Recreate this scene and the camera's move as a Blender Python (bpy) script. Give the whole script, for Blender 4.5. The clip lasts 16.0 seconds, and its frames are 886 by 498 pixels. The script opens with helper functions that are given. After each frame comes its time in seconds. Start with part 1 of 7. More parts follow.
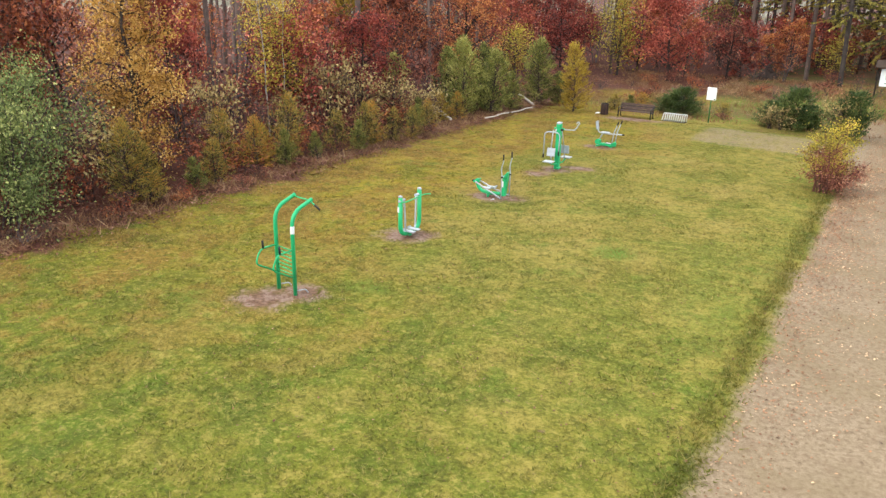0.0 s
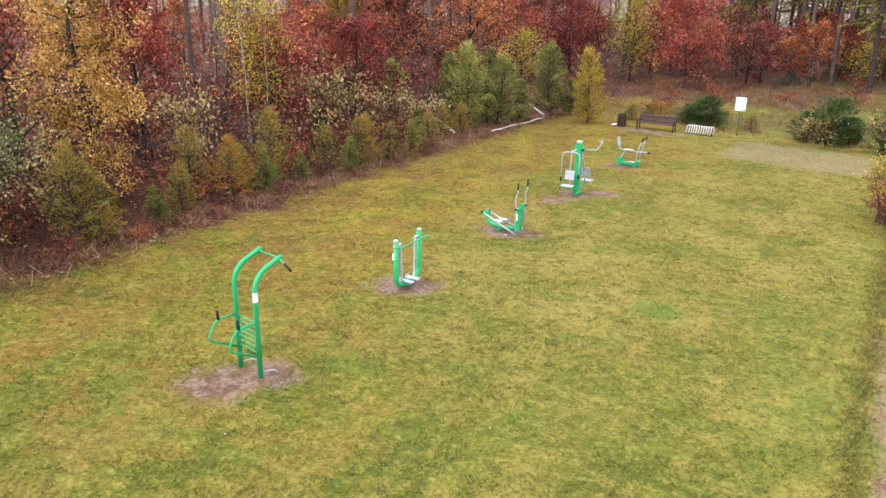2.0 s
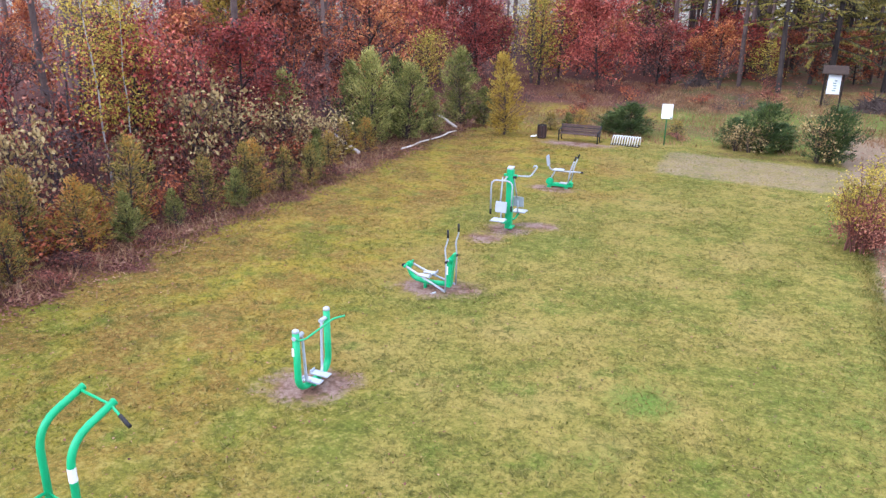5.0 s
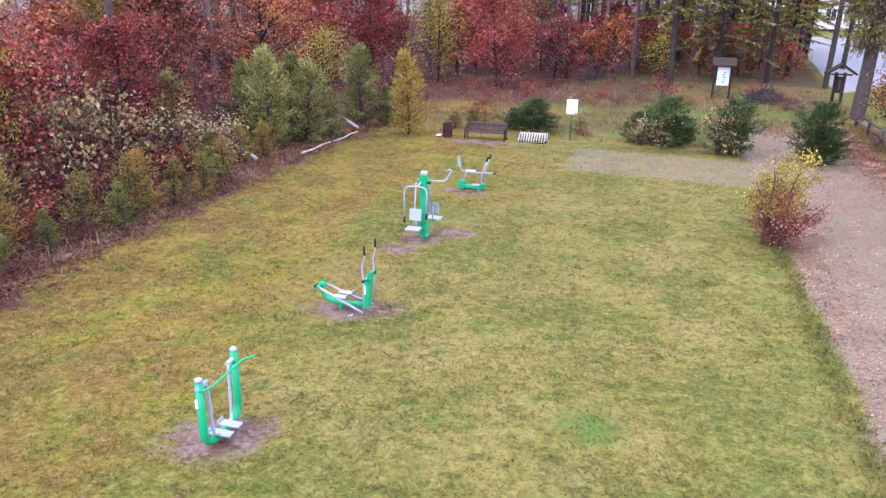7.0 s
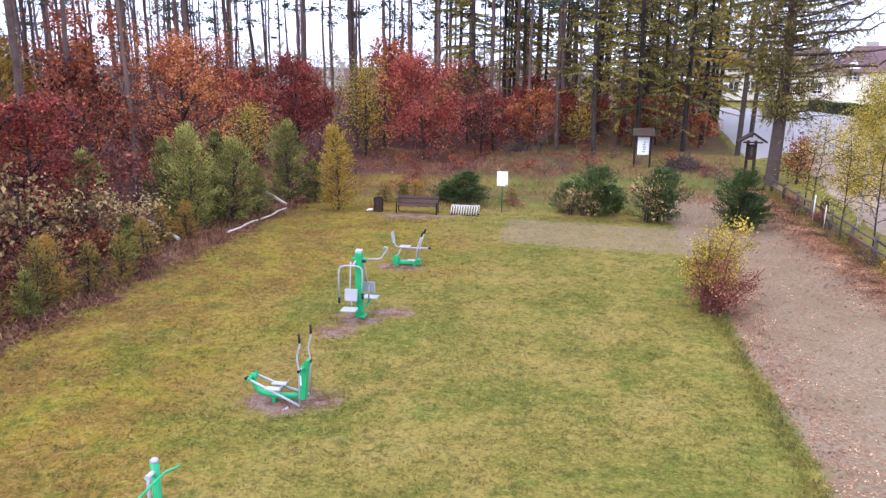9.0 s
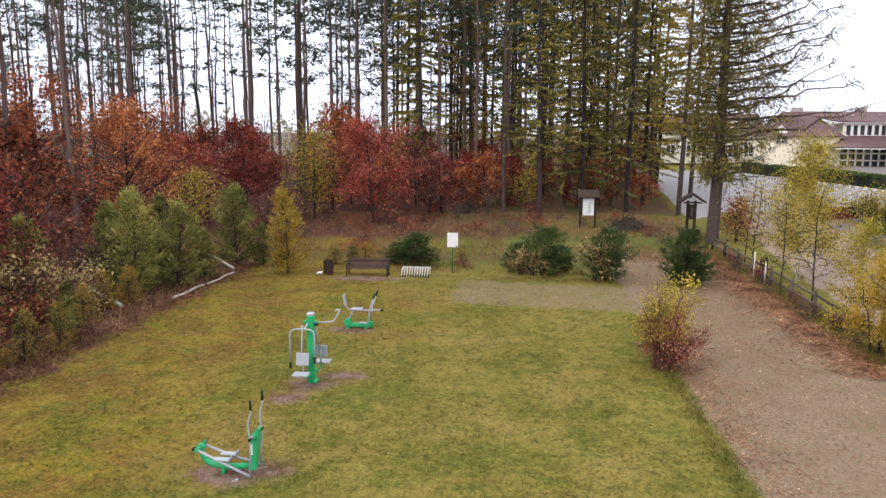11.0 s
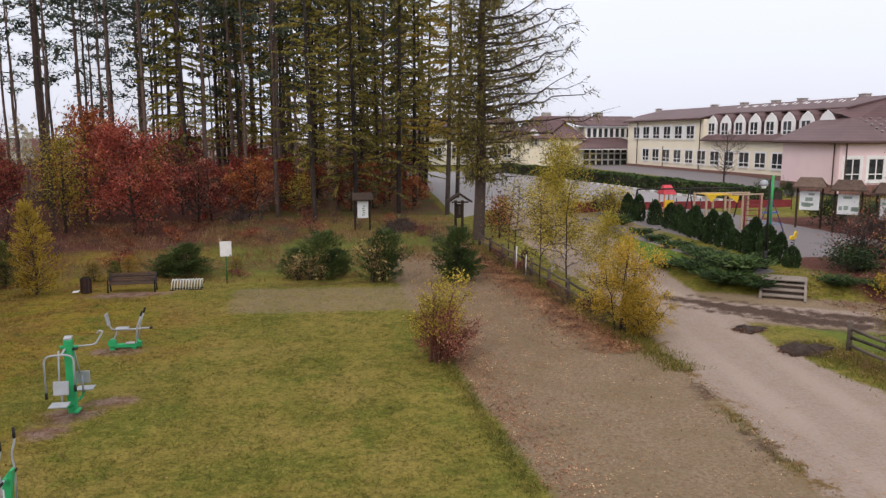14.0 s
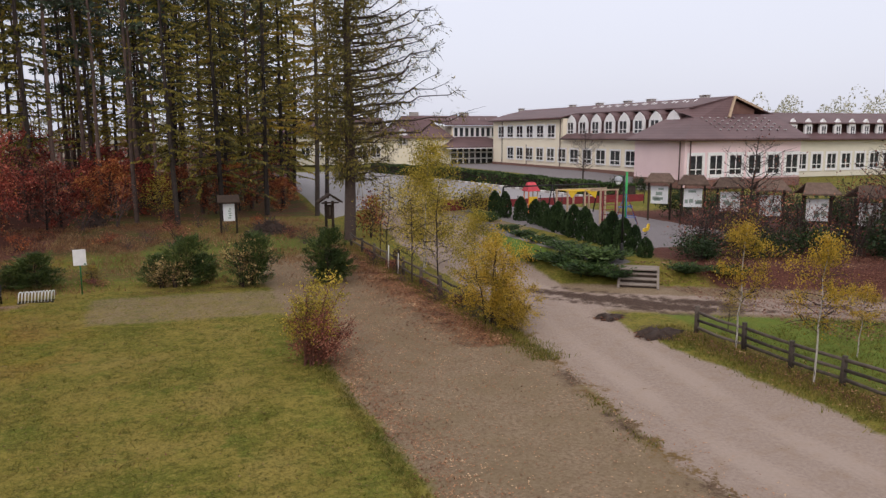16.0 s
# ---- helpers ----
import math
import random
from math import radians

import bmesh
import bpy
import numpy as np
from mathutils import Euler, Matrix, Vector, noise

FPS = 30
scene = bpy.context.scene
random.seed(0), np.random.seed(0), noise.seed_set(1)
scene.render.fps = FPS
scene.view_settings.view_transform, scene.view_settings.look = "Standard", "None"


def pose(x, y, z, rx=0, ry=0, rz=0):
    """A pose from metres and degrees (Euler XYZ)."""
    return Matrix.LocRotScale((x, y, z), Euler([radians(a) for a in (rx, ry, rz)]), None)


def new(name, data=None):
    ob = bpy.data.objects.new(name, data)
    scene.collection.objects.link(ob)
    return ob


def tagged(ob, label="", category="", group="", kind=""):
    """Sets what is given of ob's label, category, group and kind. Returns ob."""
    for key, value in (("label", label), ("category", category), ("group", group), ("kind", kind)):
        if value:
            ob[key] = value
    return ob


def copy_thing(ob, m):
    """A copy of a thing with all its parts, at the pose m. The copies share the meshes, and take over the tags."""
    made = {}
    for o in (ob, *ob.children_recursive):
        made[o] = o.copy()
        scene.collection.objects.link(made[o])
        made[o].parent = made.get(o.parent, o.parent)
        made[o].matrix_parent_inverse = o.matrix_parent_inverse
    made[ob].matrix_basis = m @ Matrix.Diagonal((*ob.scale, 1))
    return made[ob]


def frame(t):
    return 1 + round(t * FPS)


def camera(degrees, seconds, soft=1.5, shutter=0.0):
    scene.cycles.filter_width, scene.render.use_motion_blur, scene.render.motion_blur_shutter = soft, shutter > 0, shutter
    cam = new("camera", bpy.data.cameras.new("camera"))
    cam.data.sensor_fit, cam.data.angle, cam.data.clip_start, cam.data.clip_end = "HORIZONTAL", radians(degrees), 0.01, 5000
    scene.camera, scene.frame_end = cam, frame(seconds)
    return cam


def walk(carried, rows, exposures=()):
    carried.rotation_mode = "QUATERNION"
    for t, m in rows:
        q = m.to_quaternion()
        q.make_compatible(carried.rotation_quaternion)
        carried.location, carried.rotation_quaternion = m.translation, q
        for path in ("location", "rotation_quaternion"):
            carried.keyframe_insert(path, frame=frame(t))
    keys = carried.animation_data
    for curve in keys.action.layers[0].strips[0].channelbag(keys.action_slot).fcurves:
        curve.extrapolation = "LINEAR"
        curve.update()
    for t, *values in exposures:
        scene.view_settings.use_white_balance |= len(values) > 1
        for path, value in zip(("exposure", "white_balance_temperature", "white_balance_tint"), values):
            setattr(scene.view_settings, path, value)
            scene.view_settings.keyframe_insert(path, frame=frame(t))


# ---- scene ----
cam = camera(61.7, 16.0, soft=1.4)
METRES, EYE, TILT, LEAN, TURN = 11.013, 6.702, -1.3, 1.0, 31.0
ROWS = [
    (0.0, 0.0, 0.0, 0.0, 0.67, -18.05, -2.06),
    (0.5, -0.0025, 0.0855, 0.0011, 0.67, -18.04, -2.05),
    (1.0, -0.0053, 0.1728, 0.0021, 0.67, -18.02, -2.05),
    (1.5, -0.0088, 0.2605, 0.0037, 0.68, -18.02, -2.04),
    (2.0, -0.0132, 0.3485, 0.0034, 0.69, -17.98, -2.04),
    (2.5, -0.0171, 0.4326, 0.0049, 0.7, -17.97, -2.03),
    (3.0, -0.0192, 0.5123, 0.0059, 0.7, -17.94, -2.01),
    (3.5, -0.0206, 0.5854, 0.0078, -0.4, -17.91, -1.95),
    (4.0, -0.0238, 0.6504, 0.0092, -2.28, -17.85, -1.91),
    (4.5, -0.0269, 0.7056, 0.0098, -4.42, -17.78, -1.77),
    (5.0, -0.031, 0.7514, 0.0102, -7.15, -17.71, -1.62),
    (7.5, -0.0432, 0.9045, 0.0103, -16.57, -17.53, -1.27),
    (8.0, -0.0431, 0.9236, 0.0114, -17.74, -16.18, -1.17),
    (8.5, -0.0414, 0.9394, 0.0112, -19.13, -14.38, -1.06),
    (9.0, -0.0412, 0.9539, 0.0103, -21.03, -12.32, -0.9),
    (11.5, -0.0497, 0.9633, 0.0043, -27.23, -7.13, -0.67),
    (12.0, -0.0514, 0.9594, 0.0048, -30.36, -7.1, -0.55),
    (12.5, -0.0529, 0.9563, 0.0054, -33.47, -7.06, -0.41),
    (13.0, -0.0542, 0.9543, 0.0056, -36.49, -7.04, -0.27),
    (13.5, -0.0548, 0.9528, 0.0064, -39.48, -7.04, -0.08),
    (14.0, -0.0562, 0.9504, 0.0071, -42.42, -7.05, 0.09),
    (14.5, -0.0582, 0.9478, 0.0077, -45.3, -7.08, 0.25),
    (15.0, -0.0604, 0.9454, 0.0081, -48.18, -7.09, 0.39),
    (15.5, -0.0632, 0.943, 0.0084, -50.79, -7.13, 0.54),
    (16.0, -0.0647, 0.9416, 0.0086, -52.42, -7.15, 0.62),
]
EXPOSURES = [(0.0, 0.40, 6450, 6), (1.5, 0.45, 6350, 10), (3.5, 0.52, 5800, 15), (5.0, 0.52, 5350, 20), (7.5, 0.49, 5150, 28), (9.0, 0.30, 5550, 24), (11.5, -0.33, 6550, 14), (12.5, -0.49, 6700, 14), (14.5, -0.83, 6650, 15), (16.0, -0.95, 6650, 16)]
walk(cam, [(t, pose(0, 0, EYE, TILT, LEAN, TURN) @ pose(METRES * x, METRES * y, METRES * z, 90 + pitch, roll, yaw)) for t, x, y, z, yaw, pitch, roll in ROWS], EXPOSURES)

# ---- overcast sky and a broad weak sun ----
SUN_EL, SUN_AZ = radians(38), radians(215)
world = bpy.data.worlds.new("overcast_sky")
scene.world = world
world.use_nodes = True
wn, wl = world.node_tree.nodes, world.node_tree.links
wn.clear()
sky = wn.new("ShaderNodeTexSky")
sky.sky_type, sky.sun_disc, sky.sun_elevation, sky.sun_rotation = "NISHITA", False, SUN_EL, SUN_AZ
sky.air_density, sky.dust_density = 1.0, 4.0
coord, split = wn.new("ShaderNodeTexCoord"), wn.new("ShaderNodeSeparateXYZ")
wl.new(coord.outputs["Generated"], split.inputs[0])
ramp = wn.new("ShaderNodeValToRGB")
ramp.color_ramp.elements[0].position, ramp.color_ramp.elements[0].color = 0.0, (0.84, 0.90, 1.03, 1)
ramp.color_ramp.elements[1].position, ramp.color_ramp.elements[1].color = 0.9, (1.0, 1.0, 1.0, 1)
gain = wn.new("ShaderNodeMapRange")
gain.inputs["From Min"].default_value, gain.inputs["From Max"].default_value = 0.05, 1.0
gain.inputs["To Min"].default_value, gain.inputs["To Max"].default_value = 0.94, 1.29
wl.new(split.outputs["Z"], ramp.inputs[0])
wl.new(split.outputs["Z"], gain.inputs["Value"])
cloud = wn.new("ShaderNodeTexNoise")
cloud.inputs["Scale"].default_value, cloud.inputs["Detail"].default_value = 2.2, 4.0
wl.new(coord.outputs["Generated"], cloud.inputs["Vector"])
veil = wn.new("ShaderNodeMapRange")
veil.inputs["To Min"].default_value, veil.inputs["To Max"].default_value = 0.95, 1.05
wl.new(cloud.outputs["Fac"], veil.inputs["Value"])
grow = wn.new("ShaderNodeMath")
grow.operation = "MULTIPLY"
wl.new(gain.outputs[0], grow.inputs[0])
wl.new(veil.outputs[0], grow.inputs[1])
cover = wn.new("ShaderNodeVectorMath")
cover.operation = "SCALE"
wl.new(ramp.outputs[0], cover.inputs[0])
wl.new(grow.outputs[0], cover.inputs["Scale"])
thin, thick, both, out = wn.new("ShaderNodeBackground"), wn.new("ShaderNodeBackground"), wn.new("ShaderNodeAddShader"), wn.new("ShaderNodeOutputWorld")
wl.new(sky.outputs[0], thin.inputs["Color"])
thin.inputs["Strength"].default_value = 0.05
wl.new(cover.outputs[0], thick.inputs["Color"])
thick.inputs["Strength"].default_value = 1.62
wl.new(thin.outputs[0], both.inputs[0])
wl.new(thick.outputs[0], both.inputs[1])
wl.new(both.outputs[0], out.inputs["Surface"])
sun = new("sun", bpy.data.lights.new("sun", "SUN"))
sun.data.energy, sun.data.angle, sun.data.color = 1.3, radians(25), (1.0, 0.96, 0.9)
sun.matrix_world = pose(0, 0, 60, 90 - 38, 0, 180 - 215)

# ---- mesh and material helpers ----
def fast_mesh(name, V, F, mat, smooth=False):
    """A mesh from arrays: all faces with the same number of corners."""
    V, F = np.asarray(V, np.float32), np.asarray(F, np.int32)
    me = bpy.data.meshes.new(name)
    me.vertices.add(len(V))
    me.vertices.foreach_set("co", V.ravel())
    n, k = F.shape
    me.loops.add(n * k)
    me.loops.foreach_set("vertex_index", F.ravel())
    me.polygons.add(n)
    me.polygons.foreach_set("loop_start", np.arange(n, dtype=np.int32) * k)
    me.polygons.foreach_set("use_smooth", np.full(n, smooth))
    me.materials.append(mat)
    me.update(calc_edges=True)
    return me


def bm_mesh(name, bm, mat):
    me = bpy.data.meshes.new(name)
    bm.to_mesh(me)
    bm.free()
    for m in mat if isinstance(mat, (list, tuple)) else [mat]:
        me.materials.append(m)
    return me


def thing(name, label, category, m=None, group="", kind=""):
    ob = tagged(new(name), label, category, group, kind)
    ob.empty_display_size = 0.2
    if m is not None:
        ob.matrix_basis = m
    return ob


def part(name, geo, material, parent, label="", m=None):
    """One mesh object under a thing or a part: geo is a Geo, a bmesh or mesh data."""
    if isinstance(geo, Geo):
        geo = geo.mesh(name, material)
    elif isinstance(geo, bmesh.types.BMesh):
        geo = bm_mesh(name, geo, material)
    ob = new(name, geo)
    ob.parent = parent
    if m is not None:
        ob.matrix_basis = m
    if label:
        ob["label"] = label
    return ob


class Geo:
    """Collects boxes, tubes and slabs into one mesh."""

    def __init__(self):
        self.v, self.f, self.s = [], [], []

    def add(self, V, F, smooth=False):
        o = len(self.v)
        self.v += [tuple(p) for p in V]
        self.f += [tuple(i + o for i in q) for q in F]
        self.s += [smooth] * len(F)
        return self

    def box(self, c, size, rz=0.0, bevel=0.006, m=None):
        """A box with chamfered edges round the centre c."""
        x, y, z = (d / 2 for d in size)
        b = min(bevel, x * 0.4, y * 0.4, z * 0.4)
        P = []
        for sx in (-1, 1):
            for sy in (-1, 1):
                for sz in (-1, 1):
                    P += [(sx * x, sy * (y - b), sz * (z - b)), (sx * (x - b), sy * y, sz * (z - b)), (sx * (x - b), sy * (y - b), sz * z)]
        idx = lambda sx, sy, sz, k: ((sx > 0) * 4 + (sy > 0) * 2 + (sz > 0)) * 3 + k
        F = []
        for s in (-1, 1):
            q = [idx(s, -1, -1, 0), idx(s, 1, -1, 0), idx(s, 1, 1, 0), idx(s, -1, 1, 0)]
            F.append(q if s > 0 else q[::-1])
            q = [idx(-1, s, -1, 1), idx(-1, s, 1, 1), idx(1, s, 1, 1), idx(1, s, -1, 1)]
            F.append(q if s > 0 else q[::-1])
            q = [idx(-1, -1, s, 2), idx(1, -1, s, 2), idx(1, 1, s, 2), idx(-1, 1, s, 2)]
            F.append(q if s > 0 else q[::-1])
        for a in (-1, 1):
            for b2 in (-1, 1):
                F.append([idx(a, b2, -1, 0), idx(a, b2, 1, 0), idx(a, b2, 1, 1), idx(a, b2, -1, 1)])
                F.append([idx(a, -1, b2, 0), idx(a, 1, b2, 0), idx(a, 1, b2, 2), idx(a, -1, b2, 2)])
                F.append([idx(-1, a, b2, 1), idx(1, a, b2, 1), idx(1, a, b2, 2), idx(-1, a, b2, 2)])
                for c2 in (-1, 1):
                    F.append([idx(a, b2, c2, 0), idx(a, b2, c2, 1), idx(a, b2, c2, 2)])
        m = (m or Matrix.Identity(4)) @ Matrix.Translation(c) @ Matrix.Rotation(rz, 4, "Z")
        return self.add([m @ Vector(p) for p in P], F)

    def tube(self, path, r, sides=10, smooth=True, cap=True):
        """A swept tube; r is one radius or one per point."""
        path = [Vector(p) for p in path]
        n = len(path)
        rs = list(r) if isinstance(r, (list, tuple)) else [r] * n
        up = None
        V, F = [], []
        for i, p in enumerate(path):
            d = (path[min(i + 1, n - 1)] - path[max(i - 1, 0)]).normalized()
            if up is None:
                up = d.orthogonal().normalized()
            up = (up - d * up.dot(d)).normalized()
            side = d.cross(up)
            V += [p + (up * math.cos(a) + side * math.sin(a)) * rs[i] for a in (2 * math.pi * k / sides for k in range(sides))]
        for i in range(n - 1):
            for k in range(sides):
                k2 = (k + 1) % sides
                F.append((i * sides + k, i * sides + k2, (i + 1) * sides + k2, (i + 1) * sides + k))
        self.add(V, F, smooth)
        if cap:
            o = len(self.v) - len(V)
            self.f += [tuple(o + k for k in range(sides))[::-1], tuple(o + (n - 1) * sides + k for k in range(sides))]
            self.s += [False, False]
        return self

    def poly(self, pts):
        return self.add(pts, [range(len(pts))])

    def slab(self, pts, d):
        """A flat polygon pushed by the vector d into a plate."""
        n, d = len(pts), Vector(d)
        a = [Vector(p) for p in pts]
        V = a + [p + d for p in a]
        F = [tuple(range(n))[::-1], tuple(range(n, 2 * n))] + [(i, (i + 1) % n, n + (i + 1) % n, n + i) for i in range(n)]
        return self.add(V, F)

    def mesh(self, name, material):
        me = bpy.data.meshes.new(name)
        me.from_pydata(self.v, [], self.f)
        me.polygons.foreach_set("use_smooth", self.s)
        me.materials.append(material)
        bm = bmesh.new()
        bm.from_mesh(me)
        bmesh.ops.recalc_face_normals(bm, faces=bm.faces)
        bm.to_mesh(me)
        bm.free()
        return me


def bent(points, radius=0.12, steps=6):
    """A path through the points with its corners rounded."""
    P = [Vector(p) for p in points]
    out = [P[0]]
    for a, b, c in zip(P, P[1:], P[2:]):
        k = min(radius, (a - b).length * 0.48, (c - b).length * 0.48)
        p, q = b + (a - b).normalized() * k, b + (c - b).normalized() * k
        out += [(1 - s) ** 2 * p + 2 * s * (1 - s) * b + s * s * q for s in (i / steps for i in range(steps + 1))]
    return out + [P[-1]]


def material(name, rough=0.7, metal=0.0):
    m = bpy.data.materials.new(name)
    m.use_nodes = True
    n, l = m.node_tree.nodes, m.node_tree.links
    b = n["Principled BSDF"]
    b.inputs["Roughness"].default_value, b.inputs["Metallic"].default_value = rough, metal
    b.inputs["Specular IOR Level"].default_value = 0.3
    return m, n, l, b


def noise_node(n, l, scale, detail=4, vec=None, rough=0.6):
    t = n.new("ShaderNodeTexNoise")
    t.inputs["Scale"].default_value, t.inputs["Detail"].default_value, t.inputs["Roughness"].default_value = scale, detail, rough
    if vec is not None:
        l.new(vec, t.inputs["Vector"])
    return t.outputs["Fac"]


def ramp_node(n, l, fac, stops):
    r = n.new("ShaderNodeValToRGB")
    e = r.color_ramp.elements
    while len(e) < len(stops):
        e.new(0.5)
    for k, (p, c) in zip(e, stops):
        k.position, k.color = p, (*c, 1)
    l.new(fac, r.inputs[0])
    return r.outputs[0]


def mix_node(n, l, fac, a, b, blend="MIX"):
    m = n.new("ShaderNodeMix")
    m.data_type, m.blend_type = "RGBA", blend
    for sock, val in ((m.inputs[0], fac), (m.inputs[6], a), (m.inputs[7], b)):
        if isinstance(val, bpy.types.NodeSocket):
            l.new(val, sock)
        elif isinstance(val, tuple):
            sock.default_value = (*val, 1)
        else:
            sock.default_value = val
    return m.outputs[2]


def math_node(n, l, op, a, b=0.0, clamp=False):
    m = n.new("ShaderNodeMath")
    m.operation, m.use_clamp = op, clamp
    for sock, val in zip(m.inputs, (a, b)):
        if isinstance(val, bpy.types.NodeSocket):
            l.new(val, sock)
        else:
            sock.default_value = val
    return m.outputs[0]


def bump_node(n, l, b, height, strength=0.3, dist=0.02):
    k = n.new("ShaderNodeBump")
    k.inputs["Strength"].default_value, k.inputs["Distance"].default_value = strength, dist
    l.new(height, k.inputs["Height"])
    l.new(k.outputs[0], b.inputs["Normal"])


def plain(name, dark, light, scale=6.0, rough=0.6, metal=0.0, fine=60.0, bump=0.15, random_shift=0.0):
    """Two tones mixed by a broad and a fine noise, with a little relief."""
    m, n, l, b = material(name, rough, metal)
    vec = n.new("ShaderNodeTexCoord").outputs["Object"]
    wide, grain = noise_node(n, l, scale, 5, vec), noise_node(n, l, fine, 3, vec)
    fac = math_node(n, l, "ADD", math_node(n, l, "MULTIPLY", wide, 0.65), math_node(n, l, "MULTIPLY", grain, 0.35))
    if random_shift:
        fac = math_node(n, l, "ADD", fac, math_node(n, l, "MULTIPLY", math_node(n, l, "SUBTRACT", n.new("ShaderNodeObjectInfo").outputs["Random"], 0.5), random_shift))
    l.new(ramp_node(n, l, fac, [(0.3, dark), (0.7, light)]), b.inputs["Base Color"])
    if bump:
        bump_node(n, l, b, grain, bump, 0.01)
    return m


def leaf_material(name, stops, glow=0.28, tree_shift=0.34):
    """Leaves: each its own tone from the ramp, crown shade painted in by clumps, a little light through them."""
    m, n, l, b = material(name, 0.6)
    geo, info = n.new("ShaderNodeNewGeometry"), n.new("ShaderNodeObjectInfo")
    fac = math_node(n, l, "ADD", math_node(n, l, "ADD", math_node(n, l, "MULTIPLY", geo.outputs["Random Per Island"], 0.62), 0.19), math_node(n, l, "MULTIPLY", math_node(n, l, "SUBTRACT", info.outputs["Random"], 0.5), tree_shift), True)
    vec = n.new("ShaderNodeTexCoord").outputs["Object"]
    # Clump noise darkens and lightens the leaf colour to stand for crown shade.
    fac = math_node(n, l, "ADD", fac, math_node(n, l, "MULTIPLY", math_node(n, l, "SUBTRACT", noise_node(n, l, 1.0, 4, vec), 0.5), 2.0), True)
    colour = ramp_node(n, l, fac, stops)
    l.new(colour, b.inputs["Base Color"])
    thru, mixer = n.new("ShaderNodeBsdfTranslucent"), n.new("ShaderNodeMixShader")
    l.new(colour, thru.inputs["Color"])
    mixer.inputs[0].default_value = glow
    l.new(b.outputs[0], mixer.inputs[1])
    l.new(thru.outputs[0], mixer.inputs[2])
    l.new(mixer.outputs[0], n["Material Output"].inputs["Surface"])
    return m


def steps(a, b, x):
    t = np.clip((x - a) / (b - a), 0, 1)
    return t * t * (3 - 2 * t)


def leaf_quads(P, size, rng, aspect=0.6, up=0.4, D=None):
    """Folded diamond leaves at the points P; D gives their long axis where it is known."""
    n = len(P)
    if D is None:
        D = rng.normal(size=(n, 3))
    D = D / (np.linalg.norm(D, axis=1, keepdims=True) + 1e-9)
    N = rng.normal(size=(n, 3)) + [0, 0, up]
    S = np.cross(D, N)
    S /= np.linalg.norm(S, axis=1, keepdims=True) + 1e-9
    U = np.cross(S, D)
    h = (size * np.ones(n))[:, None]
    w = h * aspect
    V = np.stack([P - D * h * 0.5, P + S * w * 0.5 + U * w * 0.15, P + D * h * 0.5, P - S * w * 0.5 + U * w * 0.15], 1).reshape(-1, 3)
    return V, np.arange(n * 4).reshape(-1, 4)


def stick_quads(segs, sides=5):
    """Tapered prisms for limbs and twigs: rows of start, end, first and last radius."""
    S = np.asarray(segs, float)
    a, b, r0, r1 = S[:, 0:3], S[:, 3:6], S[:, 6:7], S[:, 7:8]
    d = b - a
    d /= np.linalg.norm(d, axis=1, keepdims=True) + 1e-9
    ref = np.where(np.abs(d[:, 2:3]) > 0.9, [[1.0, 0, 0]], [[0, 0, 1.0]])
    u = np.cross(d, ref)
    u /= np.linalg.norm(u, axis=1, keepdims=True)
    w = np.cross(d, u)
    ang = np.arange(sides) * 2 * np.pi / sides
    ring = u[:, None] * np.cos(ang)[None, :, None] + w[:, None] * np.sin(ang)[None, :, None]
    V = np.concatenate([a[:, None] + ring * r0[:, None], b[:, None] + ring * r1[:, None]], 1).reshape(-1, 3)
    k = np.arange(sides)
    f = np.stack([k, (k + 1) % sides, sides + (k + 1) % sides, sides + k], 1)
    F = (np.arange(len(S))[:, None, None] * 2 * sides + f[None]).reshape(-1, 4)
    return V, F


def pipe_quads(lines, sides=7):
    """Connected tapered tubes: each line is a path with its radii."""
    V, F, o = [], [], 0
    ang = np.arange(sides) * 2 * np.pi / sides
    k = np.arange(sides)
    for path, radii in lines:
        p = np.asarray(path, float)
        d = np.gradient(p, axis=0)
        d /= np.linalg.norm(d, axis=1, keepdims=True) + 1e-9
        ref = np.array([1.0, 0.13, 0.0]) if abs(d[0, 2]) > 0.7 else np.array([0.0, 0.0, 1.0])
        u = np.cross(d, ref)
        u /= np.linalg.norm(u, axis=1, keepdims=True) + 1e-9
        w = np.cross(d, u)
        ring = u[:, None] * np.cos(ang)[None, :, None] + w[:, None] * np.sin(ang)[None, :, None]
        V.append((p[:, None] + ring * np.asarray(radii)[:, None, None]).reshape(-1, 3))
        for i in range(len(p) - 1):
            F.append(o + i * sides + np.stack([k, (k + 1) % sides, sides + (k + 1) % sides, sides + k], 1))
        o += len(p) * sides
    return np.concatenate(V), np.concatenate(F)


def curve_segs(path, radii):
    return [(*a, *b, ra, rb) for a, b, ra, rb in zip(path, path[1:], radii, radii[1:])]

# ---- materials ----
GREEN = plain("green_powder_coat", (0.018, 0.29, 0.105), (0.03, 0.40, 0.155), 3, 0.35, 0, 80, 0.05)
PALE_STEEL = plain("light_grey_paint", (0.296, 0.319, 0.351), (0.414, 0.441, 0.476), 4, 0.35, 0.0, 70, 0.05)
RUBBER = plain("black_rubber_grip", (0.010, 0.010, 0.011), (0.028, 0.026, 0.028), 20, 0.75)
STICKER = plain("white_sticker", (0.62, 0.62, 0.64), (0.78, 0.78, 0.78), 10, 0.5)
BENCH_WOOD = plain("dark_stained_planks", (0.026, 0.013, 0.011), (0.070, 0.037, 0.029), 5, 0.65, 0, 40, 0.3, 0.4)
